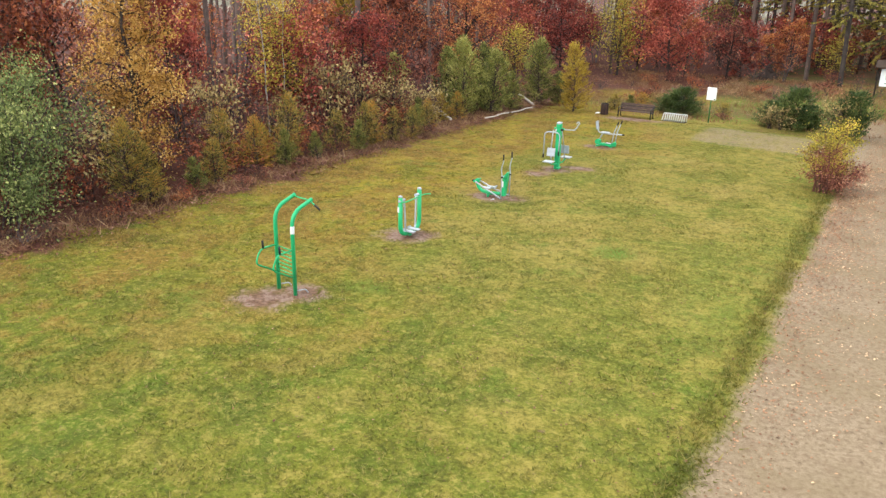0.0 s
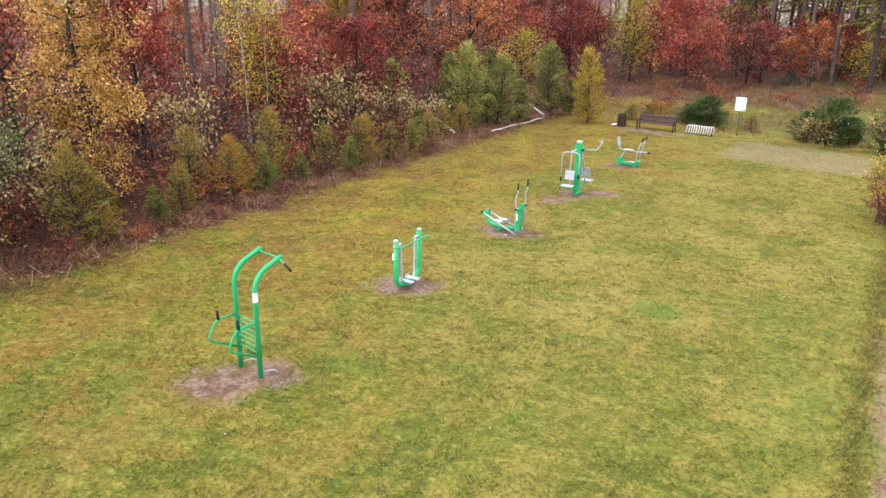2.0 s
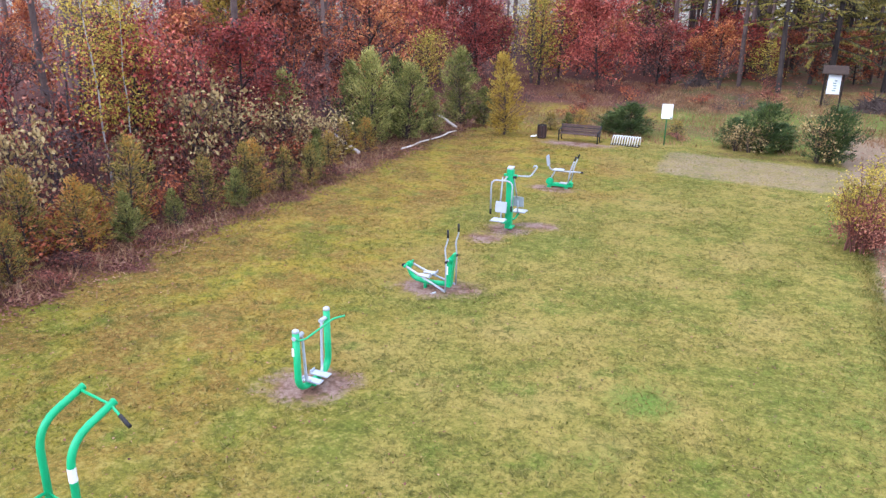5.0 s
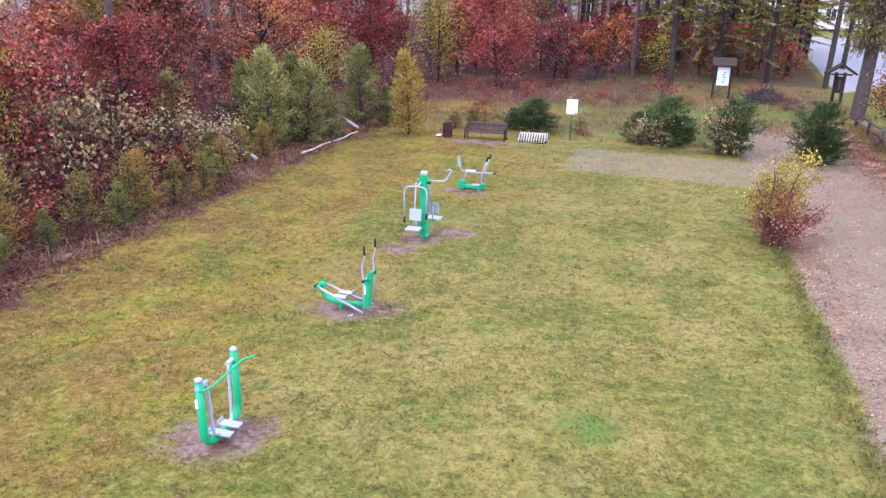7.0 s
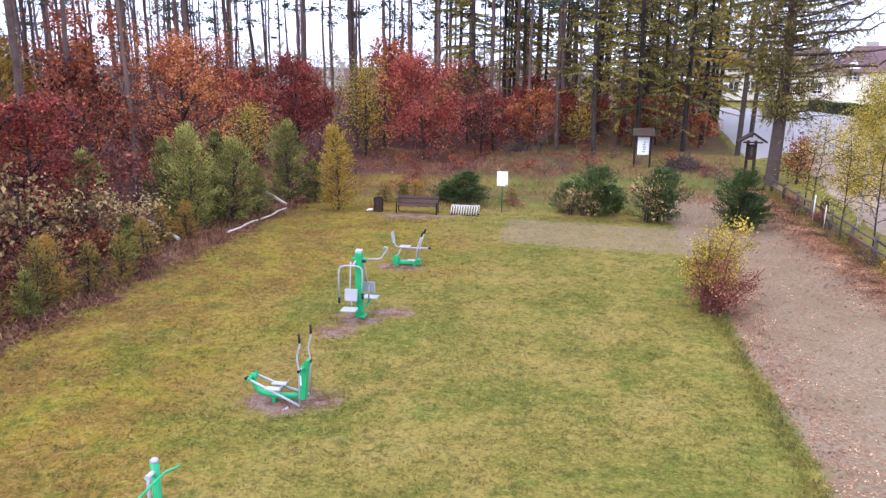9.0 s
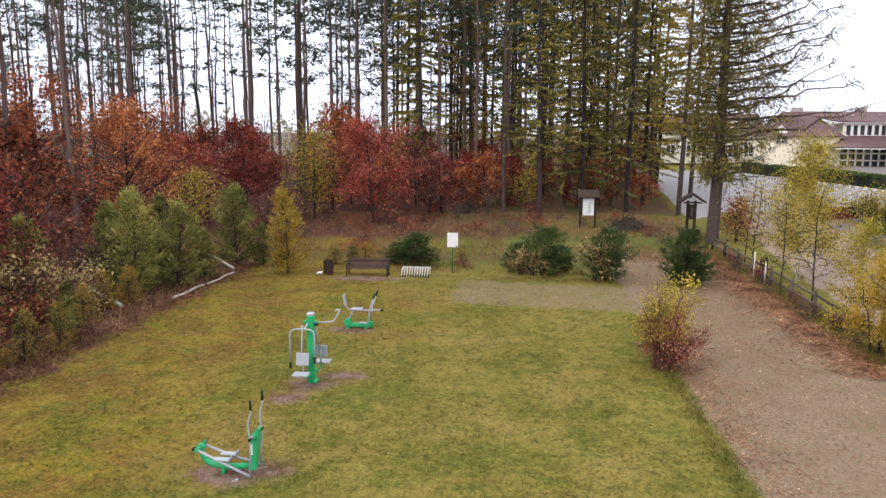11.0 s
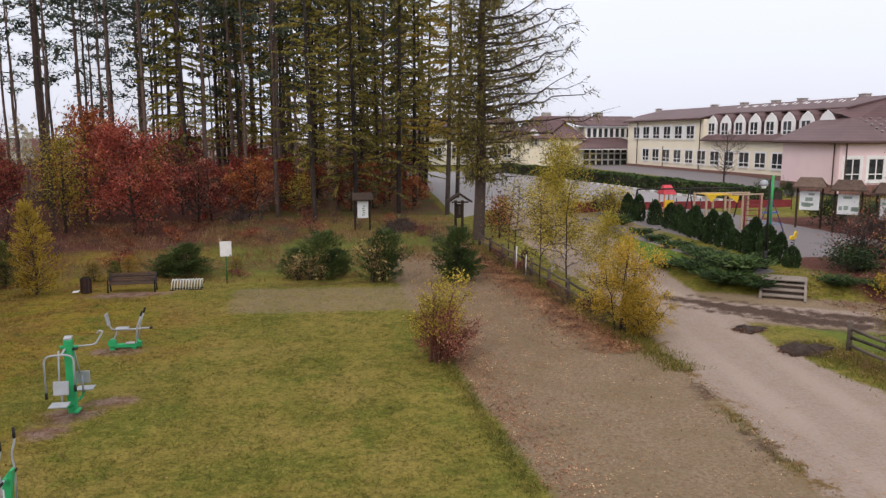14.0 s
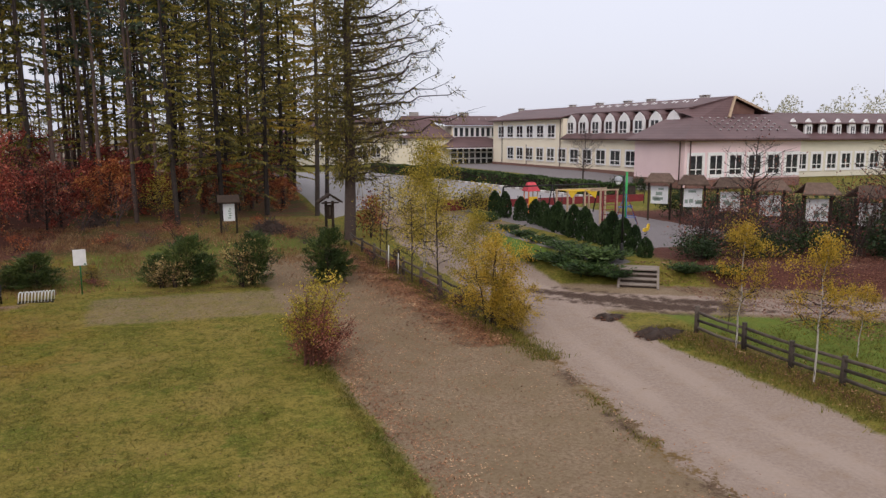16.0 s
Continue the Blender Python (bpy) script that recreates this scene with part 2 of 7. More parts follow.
DARK_IRON = plain("dark_iron", (0.012, 0.012, 0.013), (0.03, 0.028, 0.027), 8, 0.55, 0.3)
WHITE_PAINT = plain("white_enamel", (0.62, 0.62, 0.62), (0.80, 0.80, 0.80), 5, 0.45)
SIGN_GREEN = plain("green_sign_post", (0.02, 0.10, 0.035), (0.03, 0.16, 0.055), 6, 0.5)
WEATHERED = plain("weathered_grey_timber", (0.042, 0.033, 0.027), (0.135, 0.108, 0.088), 4, 0.85, 0, 45, 0.5, 0.4)
DARK_TIMBER = plain("dark_brown_timber", (0.018, 0.012, 0.009), (0.055, 0.036, 0.026), 4, 0.8, 0, 40, 0.4, 0.3)
ROOF_TIMBER = plain("brown_roof_boards", (0.07, 0.045, 0.034), (0.17, 0.115, 0.088), 4, 0.85, 0, 30, 0.4, 0.3)
PALE_LOG = plain("peeled_pale_timber", (0.44, 0.39, 0.33), (0.68, 0.62, 0.55), 3, 0.8, 0, 30, 0.4, 0.3)
BARK_PINE = plain("pine_bark", (0.060, 0.042, 0.036), (0.170, 0.116, 0.095), 2.5, 0.95, 0, 14, 0.9, 0.5)
BARK_GREY = plain("grey_larch_bark", (0.024, 0.019, 0.017), (0.076, 0.059, 0.050), 2.5, 0.95, 0, 14, 0.9, 0.4)
BARK_DARK = plain("dark_oak_bark", (0.022, 0.016, 0.014), (0.075, 0.054, 0.046), 3, 0.95, 0, 20, 0.8, 0.4)
TWIG = plain("bare_brown_twigs", (0.031, 0.020, 0.019), (0.085, 0.060, 0.054), 3, 0.9, 0, 20, 0.2, 0.5)
GREY_TWIG = plain("grey_purple_twigs", (0.049, 0.036, 0.036), (0.120, 0.096, 0.092), 3, 0.9, 0, 20, 0.2, 0.5)
RED_TWIG = plain("reddish_brown_twigs", (0.083, 0.030, 0.022), (0.165, 0.071, 0.053), 3, 0.9, 0, 20, 0.2, 0.4)
CONCRETE = plain("pale_concrete", (0.30, 0.275, 0.25), (0.46, 0.43, 0.40), 3, 0.85, 0, 50, 0.3)
MUD = plain("dark_wet_soil", (0.022, 0.015, 0.012), (0.075, 0.05, 0.04), 6, 0.9, 0, 30, 0.6)
STEP_STONE = plain("brown_grey_step_paving", (0.17, 0.14, 0.118), (0.27, 0.225, 0.19), 3, 0.85, 0, 50, 0.3)
KERB_WHITE = plain("white_painted_kerb", (0.60, 0.60, 0.60), (0.78, 0.78, 0.77), 2, 0.7)
RED_PAINT = plain("red_paint", (0.14, 0.018, 0.02), (0.24, 0.035, 0.038), 3, 0.5)
PINK_PLASTIC = plain("pink_red_roof_plastic", (0.55, 0.05, 0.07), (0.68, 0.09, 0.11), 2, 0.45)
YELLOW_PAINT = plain("yellow_paint", (0.62, 0.40, 0.02), (0.74, 0.50, 0.045), 3, 0.45)
BLUE_PAINT = plain("blue_paint", (0.03, 0.10, 0.35), (0.05, 0.16, 0.46), 3, 0.45)
ORANGE_PAINT = plain("orange_paint", (0.55, 0.13, 0.03), (0.66, 0.20, 0.06), 3, 0.45)
BARE_WOOD = plain("pale_bare_wood", (0.34, 0.24, 0.16), (0.52, 0.40, 0.28), 3, 0.75)
GREEN_PAINT = plain("bright_green_paint", (0.02, 0.30, 0.08), (0.04, 0.42, 0.12), 3, 0.45)
PRINT = plain("faded_printed_map", (0.60, 0.63, 0.65), (0.78, 0.80, 0.81), 2.5, 0.5, 0, 25, 0.0)
PRINT_INK = plain("grey_green_print", (0.16, 0.24, 0.20), (0.34, 0.40, 0.36), 6, 0.6)
WALL_YELLOW = plain("cream_yellow_render", (0.80, 0.725, 0.575), (0.86, 0.795, 0.65), 0.6, 0.9, 0, 18, 0.15)
WALL_PINK = plain("pale_pink_render", (0.76, 0.58, 0.60), (0.84, 0.66, 0.68), 0.5, 0.9, 0, 18, 0.15)
WALL_PALE = plain("pale_cream_render", (0.66, 0.62, 0.50), (0.76, 0.72, 0.60), 0.5, 0.9, 0, 18, 0.15)
PLINTH = plain("brown_plinth_tiles", (0.15, 0.075, 0.06), (0.25, 0.14, 0.115), 3, 0.8)
WINDOW_WHITE = plain("white_window_plastic", (0.74, 0.74, 0.75), (0.84, 0.84, 0.84), 2, 0.45)
GUTTER = plain("brown_gutter", (0.06, 0.028, 0.025), (0.10, 0.05, 0.045), 3, 0.5)
CHIMNEY = plain("grey_chimney_render", (0.30, 0.27, 0.25), (0.45, 0.42, 0.40), 2, 0.9)


def glass_material():
    m, n, l, b = material("dark_window_glass", 0.06)
    b.inputs["Specular IOR Level"].default_value = 0.5
    vec = n.new("ShaderNodeTexCoord").outputs["Object"]
    l.new(ramp_node(n, l, noise_node(n, l, 1.3, 3, vec), [(0.35, (0.012, 0.014, 0.017)), (0.75, (0.06, 0.065, 0.075))]), b.inputs["Base Color"])
    return m


GLASS = glass_material()


def roof_material():
    """Brown profiled sheet: fine rows of tile steps and broad weathering."""
    m, n, l, b = material("brown_roof_sheet", 0.6)
    vec = n.new("ShaderNodeTexCoord").outputs["Object"]
    wave = n.new("ShaderNodeTexWave")
    wave.bands_direction = "Z"
    wave.inputs["Scale"].default_value, wave.inputs["Distortion"].default_value = 1.1, 0.3
    l.new(vec, wave.inputs["Vector"])
    wide = noise_node(n, l, 0.35, 5, vec)
    base = ramp_node(n, l, wide, [(0.3, (0.095, 0.052, 0.054)), (0.7, (0.150, 0.088, 0.090))])
    l.new(mix_node(n, l, math_node(n, l, "MULTIPLY", wave.outputs["Fac"], 0.25), base, (0.07, 0.038, 0.037)), b.inputs["Base Color"])
    bump_node(n, l, b, wave.outputs["Fac"], 0.3, 0.03)
    return m


ROOF = roof_material()
# Yellow, red, orange, russet: lowered first stops put crown-gap shade into the colour.
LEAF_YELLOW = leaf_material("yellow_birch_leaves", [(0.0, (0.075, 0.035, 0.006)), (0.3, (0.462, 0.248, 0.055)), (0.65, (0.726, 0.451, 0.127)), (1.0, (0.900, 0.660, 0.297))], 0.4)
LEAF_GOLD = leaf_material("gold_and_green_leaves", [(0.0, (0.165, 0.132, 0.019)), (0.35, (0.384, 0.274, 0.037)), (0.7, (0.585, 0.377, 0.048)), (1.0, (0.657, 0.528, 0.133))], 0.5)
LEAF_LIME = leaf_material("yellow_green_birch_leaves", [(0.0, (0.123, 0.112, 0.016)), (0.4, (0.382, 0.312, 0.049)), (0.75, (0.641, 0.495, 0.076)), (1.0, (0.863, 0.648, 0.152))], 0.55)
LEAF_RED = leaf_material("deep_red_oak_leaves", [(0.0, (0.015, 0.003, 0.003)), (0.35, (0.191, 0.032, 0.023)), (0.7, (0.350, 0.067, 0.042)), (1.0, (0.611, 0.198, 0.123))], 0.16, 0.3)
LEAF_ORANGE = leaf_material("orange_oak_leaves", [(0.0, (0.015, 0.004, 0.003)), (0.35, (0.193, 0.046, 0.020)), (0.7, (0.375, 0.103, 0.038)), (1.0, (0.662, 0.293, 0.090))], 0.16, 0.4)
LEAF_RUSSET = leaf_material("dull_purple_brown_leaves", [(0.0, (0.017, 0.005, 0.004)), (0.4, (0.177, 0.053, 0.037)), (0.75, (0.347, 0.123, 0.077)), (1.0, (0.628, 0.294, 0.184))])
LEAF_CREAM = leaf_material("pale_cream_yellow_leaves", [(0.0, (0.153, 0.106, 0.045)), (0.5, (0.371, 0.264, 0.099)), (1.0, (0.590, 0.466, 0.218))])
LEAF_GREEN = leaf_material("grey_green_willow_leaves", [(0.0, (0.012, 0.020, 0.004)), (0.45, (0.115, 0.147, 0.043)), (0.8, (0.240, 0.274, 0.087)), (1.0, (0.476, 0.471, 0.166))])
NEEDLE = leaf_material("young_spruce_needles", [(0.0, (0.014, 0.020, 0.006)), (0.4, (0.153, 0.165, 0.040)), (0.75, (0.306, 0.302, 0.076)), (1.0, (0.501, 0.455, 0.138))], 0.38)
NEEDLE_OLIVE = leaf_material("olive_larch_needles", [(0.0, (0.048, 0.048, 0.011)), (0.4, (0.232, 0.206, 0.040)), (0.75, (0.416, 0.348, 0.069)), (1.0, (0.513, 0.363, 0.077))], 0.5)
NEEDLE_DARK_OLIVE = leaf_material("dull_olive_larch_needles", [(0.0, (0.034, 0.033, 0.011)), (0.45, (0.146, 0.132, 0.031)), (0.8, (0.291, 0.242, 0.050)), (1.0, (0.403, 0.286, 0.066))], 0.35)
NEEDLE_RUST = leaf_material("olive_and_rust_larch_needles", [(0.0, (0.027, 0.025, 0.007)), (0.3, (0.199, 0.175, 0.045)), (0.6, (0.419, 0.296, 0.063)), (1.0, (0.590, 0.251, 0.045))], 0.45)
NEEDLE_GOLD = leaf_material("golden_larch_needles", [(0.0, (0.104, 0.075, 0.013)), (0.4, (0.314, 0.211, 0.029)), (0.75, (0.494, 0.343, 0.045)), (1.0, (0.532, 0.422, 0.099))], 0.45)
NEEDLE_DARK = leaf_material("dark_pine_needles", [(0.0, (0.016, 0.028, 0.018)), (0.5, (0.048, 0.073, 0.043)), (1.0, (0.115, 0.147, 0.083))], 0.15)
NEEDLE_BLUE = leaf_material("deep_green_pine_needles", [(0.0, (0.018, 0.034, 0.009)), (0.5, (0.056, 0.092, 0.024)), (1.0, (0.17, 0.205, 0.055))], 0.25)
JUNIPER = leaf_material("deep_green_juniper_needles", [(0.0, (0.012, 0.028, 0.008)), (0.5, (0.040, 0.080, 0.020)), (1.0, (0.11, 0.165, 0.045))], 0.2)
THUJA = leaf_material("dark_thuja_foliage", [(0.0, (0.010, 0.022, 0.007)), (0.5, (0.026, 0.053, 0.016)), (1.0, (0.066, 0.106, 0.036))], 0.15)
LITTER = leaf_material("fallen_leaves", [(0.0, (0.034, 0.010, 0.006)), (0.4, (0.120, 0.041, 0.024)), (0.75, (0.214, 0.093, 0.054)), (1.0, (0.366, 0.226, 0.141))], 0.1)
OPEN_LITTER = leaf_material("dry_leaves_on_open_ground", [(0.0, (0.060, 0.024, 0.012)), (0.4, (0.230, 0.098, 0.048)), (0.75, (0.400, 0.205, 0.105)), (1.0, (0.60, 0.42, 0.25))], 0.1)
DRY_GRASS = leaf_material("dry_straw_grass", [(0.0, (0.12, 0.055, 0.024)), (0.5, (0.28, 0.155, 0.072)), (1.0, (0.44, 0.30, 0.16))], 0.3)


def birch_bark():
    m, n, l, b = material("white_birch_bark", 0.8)
    vec = n.new("ShaderNodeTexCoord").outputs["Object"]
    mapping = n.new("ShaderNodeMapping")
    mapping.inputs["Scale"].default_value = (6, 6, 1)
    l.new(vec, mapping.inputs["Vector"])
    marks = noise_node(n, l, 5, 4, mapping.outputs[0])
    l.new(ramp_node(n, l, marks, [(0.36, (0.04, 0.035, 0.03)), (0.48, (0.40, 0.37, 0.33)), (0.8, (0.56, 0.53, 0.49))]), b.inputs["Base Color"])
    return m


BARK_BIRCH = birch_bark()


def turf_colour(n, l, vec):
    """Mossy autumn turf: green, olive, straw and rust patches of several sizes, browner towards the wood."""
    place = n.new("ShaderNodeSeparateXYZ")
    l.new(vec, place.inputs[0])
    broad, patch, clump, tuft, fine = (noise_node(n, l, a, d, vec, r) for a, d, r in ((0.13, 4, 0.6), (0.36, 5, 0.55), (1.5, 5, 0.6), (5.0, 5, 0.7), (17.0, 4, 0.75)))
    drift = noise_node(n, l, 0.75, 5, vec, 0.6)

    def zone(axis, start, end, top, shift):
        z = n.new("ShaderNodeMapRange")
        z.inputs["From Min"].default_value, z.inputs["From Max"].default_value, z.inputs["To Max"].default_value = start, end, top
        l.new(math_node(n, l, "ADD", place.outputs[axis], math_node(n, l, "MULTIPLY", math_node(n, l, "SUBTRACT", broad, 0.5), shift)), z.inputs["Value"])
        return z.outputs[0]

    woodward, southward, pathward = zone("X", -9.0, -14.5, 1.0, 20.0), zone("Y", 20.0, 7.0, 0.9, 14.0), zone("X", -5.5, -1.5, 0.6, 6.0)
    level = lambda fac, a, b, top: ramp_node(n, l, fac, [(a, (0, 0, 0)), (b, (top, top, top))])
    below = lambda fac, a, b, top: ramp_node(n, l, fac, [(a, (top, top, top)), (b, (0, 0, 0))])
    open_lawn = ramp_node(n, l, patch, [(0.37, (0.108, 0.115, 0.016)), (0.46, (0.162, 0.142, 0.025)), (0.54, (0.210, 0.165, 0.036)), (0.63, (0.247, 0.188, 0.051))])
    mossy = ramp_node(n, l, patch, [(0.37, (0.142, 0.130, 0.011)), (0.46, (0.237, 0.176, 0.015)), (0.53, (0.247, 0.154, 0.019)), (0.63, (0.179, 0.095, 0.021))])
    fresh = ramp_node(n, l, drift, [(0.37, (0.049, 0.082, 0.008)), (0.46, (0.085, 0.110, 0.009)), (0.54, (0.121, 0.125, 0.013)), (0.63, (0.152, 0.136, 0.024))])
    base = mix_node(n, l, woodward, open_lawn, mossy)
    base = mix_node(n, l, southward, base, fresh)
    base = mix_node(n, l, pathward, base, ramp_node(n, l, drift, [(0.34, (0.094, 0.113, 0.012)), (0.63, (0.202, 0.174, 0.031))]))
    base = mix_node(n, l, below(clump, 0.34, 0.50, 0.5), base, (0.087, 0.103, 0.011))
    base = mix_node(n, l, level(clump, 0.52, 0.70, 0.45), base, (0.247, 0.189, 0.044))
    base = mix_node(n, l, math_node(n, l, "MULTIPLY", woodward, level(drift, 0.46, 0.57, 0.75)), base, (0.166, 0.085, 0.019))
    base = mix_node(n, l, level(noise_node(n, l, 0.8, 5, vec, 0.65), 0.57, 0.66, 0.6), base, (0.068, 0.113, 0.010))
    base = mix_node(n, l, below(tuft, 0.36, 0.48, 0.75), base, (0.057, 0.059, 0.008))
    base = mix_node(n, l, level(tuft, 0.53, 0.65, 0.6), base, (0.283, 0.224, 0.055))
    base = mix_node(n, l, below(fine, 0.36, 0.48, 0.6), base, (0.054, 0.051, 0.009))
    return mix_node(n, l, level(fine, 0.54, 0.66, 0.5), base, (0.301, 0.247, 0.069))


def blade_material(name, light, dark):
    """Grass blades that take the turf's colour, each a little lighter, darker or drier."""
    m, n, l, b = material(name, 0.7)
    vec = n.new("ShaderNodeTexCoord").outputs["Object"]
    own = n.new("ShaderNodeNewGeometry").outputs["Random Per Island"]
    col = mix_node(n, l, ramp_node(n, l, own, [(0.55, (0, 0, 0)), (1.0, (0.8, 0.8, 0.8))]), turf_colour(n, l, vec), light)
    col = mix_node(n, l, ramp_node(n, l, own, [(0.0, (0.85, 0.85, 0.85)), (0.35, (0, 0, 0))]), col, dark)
    l.new(col, b.inputs["Base Color"])
    thru, mixer = n.new("ShaderNodeBsdfTranslucent"), n.new("ShaderNodeMixShader")
    l.new(col, thru.inputs["Color"])
    mixer.inputs[0].default_value = 0.4
    l.new(b.outputs[0], mixer.inputs[1])
    l.new(thru.outputs[0], mixer.inputs[2])
    l.new(mixer.outputs[0], n["Material Output"].inputs["Surface"])
    return m


GRASS = blade_material("autumn_grass_blades", (0.31, 0.250, 0.072), (0.090, 0.100, 0.013))
MEADOW = blade_material("green_meadow_blades", (0.20, 0.26, 0.06), (0.05, 0.085, 0.016))
# Foliage paled in its own colour to imitate the haze of distance.
HAZE = leaf_material("haze_paled_foliage", [(0.0, (0.30, 0.30, 0.24)), (0.5, (0.42, 0.41, 0.32)), (1.0, (0.52, 0.50, 0.38))])


def ground_material():
    """One sheet: turf, bare soil, sand, leaf litter, dry grass, asphalt and paving by masks with ragged edges."""
    m, n, l, b = material("ground_cover", 0.95)
    b.inputs["Specular IOR Level"].default_value = 0.12
    vec = n.new("ShaderNodeTexCoord").outputs["Object"]
    n1, n2, n3, n4 = (noise_node(n, l, s, d, vec) for s, d in ((0.45, 5), (2.2, 5), (11.0, 5), (60.0, 3)))
    A, B, C = n.new("ShaderNodeAttribute"), n.new("ShaderNodeAttribute"), n.new("ShaderNodeAttribute")
    A.attribute_name, B.attribute_name, C.attribute_name = "mask_a", "mask_b", "mask_c"
    sa, sb, sc = n.new("ShaderNodeSeparateColor"), n.new("ShaderNodeSeparateColor"), n.new("ShaderNodeSeparateColor")
    l.new(C.outputs["Color"], sc.inputs[0])
    l.new(A.outputs["Color"], sa.inputs[0])
    l.new(B.outputs["Color"], sb.inputs[0])
    ragged = math_node(n, l, "SUBTRACT", math_node(n, l, "ADD", math_node(n, l, "MULTIPLY", n2, 0.5), math_node(n, l, "MULTIPLY", n3, 0.5)), 0.5)

    def edge(mask, amount=1.1, sharp=3.0):
        v = math_node(n, l, "ADD", math_node(n, l, "SUBTRACT", mask, 0.5), math_node(n, l, "MULTIPLY", ragged, amount))
        return math_node(n, l, "ADD", math_node(n, l, "MULTIPLY", v, sharp), 0.5, True)

    def tones(fac, *stops):
        return ramp_node(n, l, fac, stops)

    grain = math_node(n, l, "ADD", math_node(n, l, "MULTIPLY", n3, 0.55), math_node(n, l, "MULTIPLY", n4, 0.45))
    turf = turf_colour(n, l, vec)
    turf = mix_node(n, l, tones(grain, (0.38, (0.6, 0.6, 0.6)), (0.50, (0, 0, 0))), turf, (0.060, 0.060, 0.014))
    turf = mix_node(n, l, tones(grain, (0.56, (0, 0, 0)), (0.68, (0.4, 0.4, 0.4))), turf, (0.23, 0.19, 0.07))
    turf = mix_node(n, l, edge(sb.outputs[2], 1.3, 1.6), turf, tones(grain, (0.3, (0.045, 0.085, 0.012)), (0.7, (0.13, 0.20, 0.03))))
    dry = tones(grain, (0.3, (0.036, 0.018, 0.010)), (0.5, (0.104, 0.053, 0.028)), (0.72, (0.225, 0.128, 0.066)))
    dry = mix_node(n, l, tones(n1, (0.45, (0, 0, 0)), (0.58, (0.8, 0.8, 0.8))), dry, tones(grain, (0.3, (0.030, 0.038, 0.008)), (0.7, (0.098, 0.106, 0.027))))
    litter = tones(grain, (0.30, (0.022, 0.010, 0.008)), (0.5, (0.090, 0.034, 0.025)), (0.70, (0.20, 0.095, 0.068)))
    soil = tones(grain, (0.36, (0.120, 0.083, 0.052)), (0.50, (0.214, 0.157, 0.101)), (0.64, (0.305, 0.236, 0.162)))
    soil = mix_node(n, l, tones(n1, (0.43, (0, 0, 0)), (0.60, (0.5, 0.5, 0.5))), soil, (0.172, 0.128, 0.072))
    soil = mix_node(n, l, tones(n2, (0.52, (0, 0, 0)), (0.68, (0.3, 0.3, 0.3))), soil, (0.15, 0.096, 0.062))
    soil = mix_node(n, l, tones(n3, (0.60, (0, 0, 0)), (0.72, (0.4, 0.4, 0.4))), soil, (0.13, 0.080, 0.052))
    sand = tones(grain, (0.28, (0.205, 0.154, 0.124)), (0.5, (0.295, 0.230, 0.190)), (0.75, (0.37, 0.297, 0.25)))
    sand = mix_node(n, l, tones(n2, (0.50, (0, 0, 0)), (0.66, (0.5, 0.5, 0.5))), sand, (0.26, 0.185, 0.13))
    bare = tones(grain, (0.30, (0.085, 0.048, 0.034)), (0.47, (0.18, 0.115, 0.088)), (0.70, (0.30, 0.22, 0.180)))
    bare = mix_node(n, l, tones(n2, (0.44, (0.75, 0.75, 0.75)), (0.54, (0, 0, 0))), bare, tones(n3, (0.35, (0.055, 0.026, 0.015)), (0.65, (0.16, 0.085, 0.048))))
    asphalt = tones(grain, (0.3, (0.25, 0.24, 0.245)), (0.7, (0.36, 0.345, 0.35)))
    paving = tones(grain, (0.3, (0.15, 0.135, 0.140)), (0.7, (0.23, 0.21, 0.215)))
    col = mix_node(n, l, edge(sa.outputs[2]), turf, litter)
    col = mix_node(n, l, edge(A.outputs["Alpha"]), col, dry)
    col = mix_node(n, l, edge(sa.outputs[0], 1.3, 2.2), col, soil)
    col = mix_node(n, l, edge(sa.outputs[1], 0.9), col, sand)
    col = mix_node(n, l, math_node(n, l, "MULTIPLY", edge(sc.outputs[1], 0.9, 2.0), 0.45), col, (0.39, 0.312, 0.262))
    col = mix_node(n, l, edge(sc.outputs[2], 3.2, 3.5), col, tones(grain, (0.35, (0.075, 0.05, 0.02)), (0.65, (0.20, 0.125, 0.05))))
    col = mix_node(n, l, edge(sc.outputs[0], 2.6, 2.4), col, tones(grain, (0.35, (0.026, 0.016, 0.012)), (0.65, (0.120, 0.078, 0.058))))
    col = mix_node(n, l, edge(sb.outputs[1], 1.7, 2.2), col, bare)
    col = mix_node(n, l, edge(sb.outputs[0], 0.25, 6), col, asphalt)
    col = mix_node(n, l, edge(B.outputs["Alpha"], 0.2, 6), col, paving)
    l.new(col, b.inputs["Base Color"])
    bump_node(n, l, b, grain, 0.6, 0.04)
    return m


GROUND = ground_material()

# ---- the lie of the land ----
UNIT = 1.18  # metres to one unit of the site plan, in which the ground and the planting are laid out


def terrace(x, y):
    """The raised ground of the school and playground, behind a bank."""
    s = y - (30.2 - 0.62 * (x - 10.5))
    up = 0.6 * steps(0.2, 2.2, s) * steps(8.8, 11.8, x + 0.12 * (y - 30))
    return up + 0.65 * steps(58, 84, y) * steps(18, 38, x)


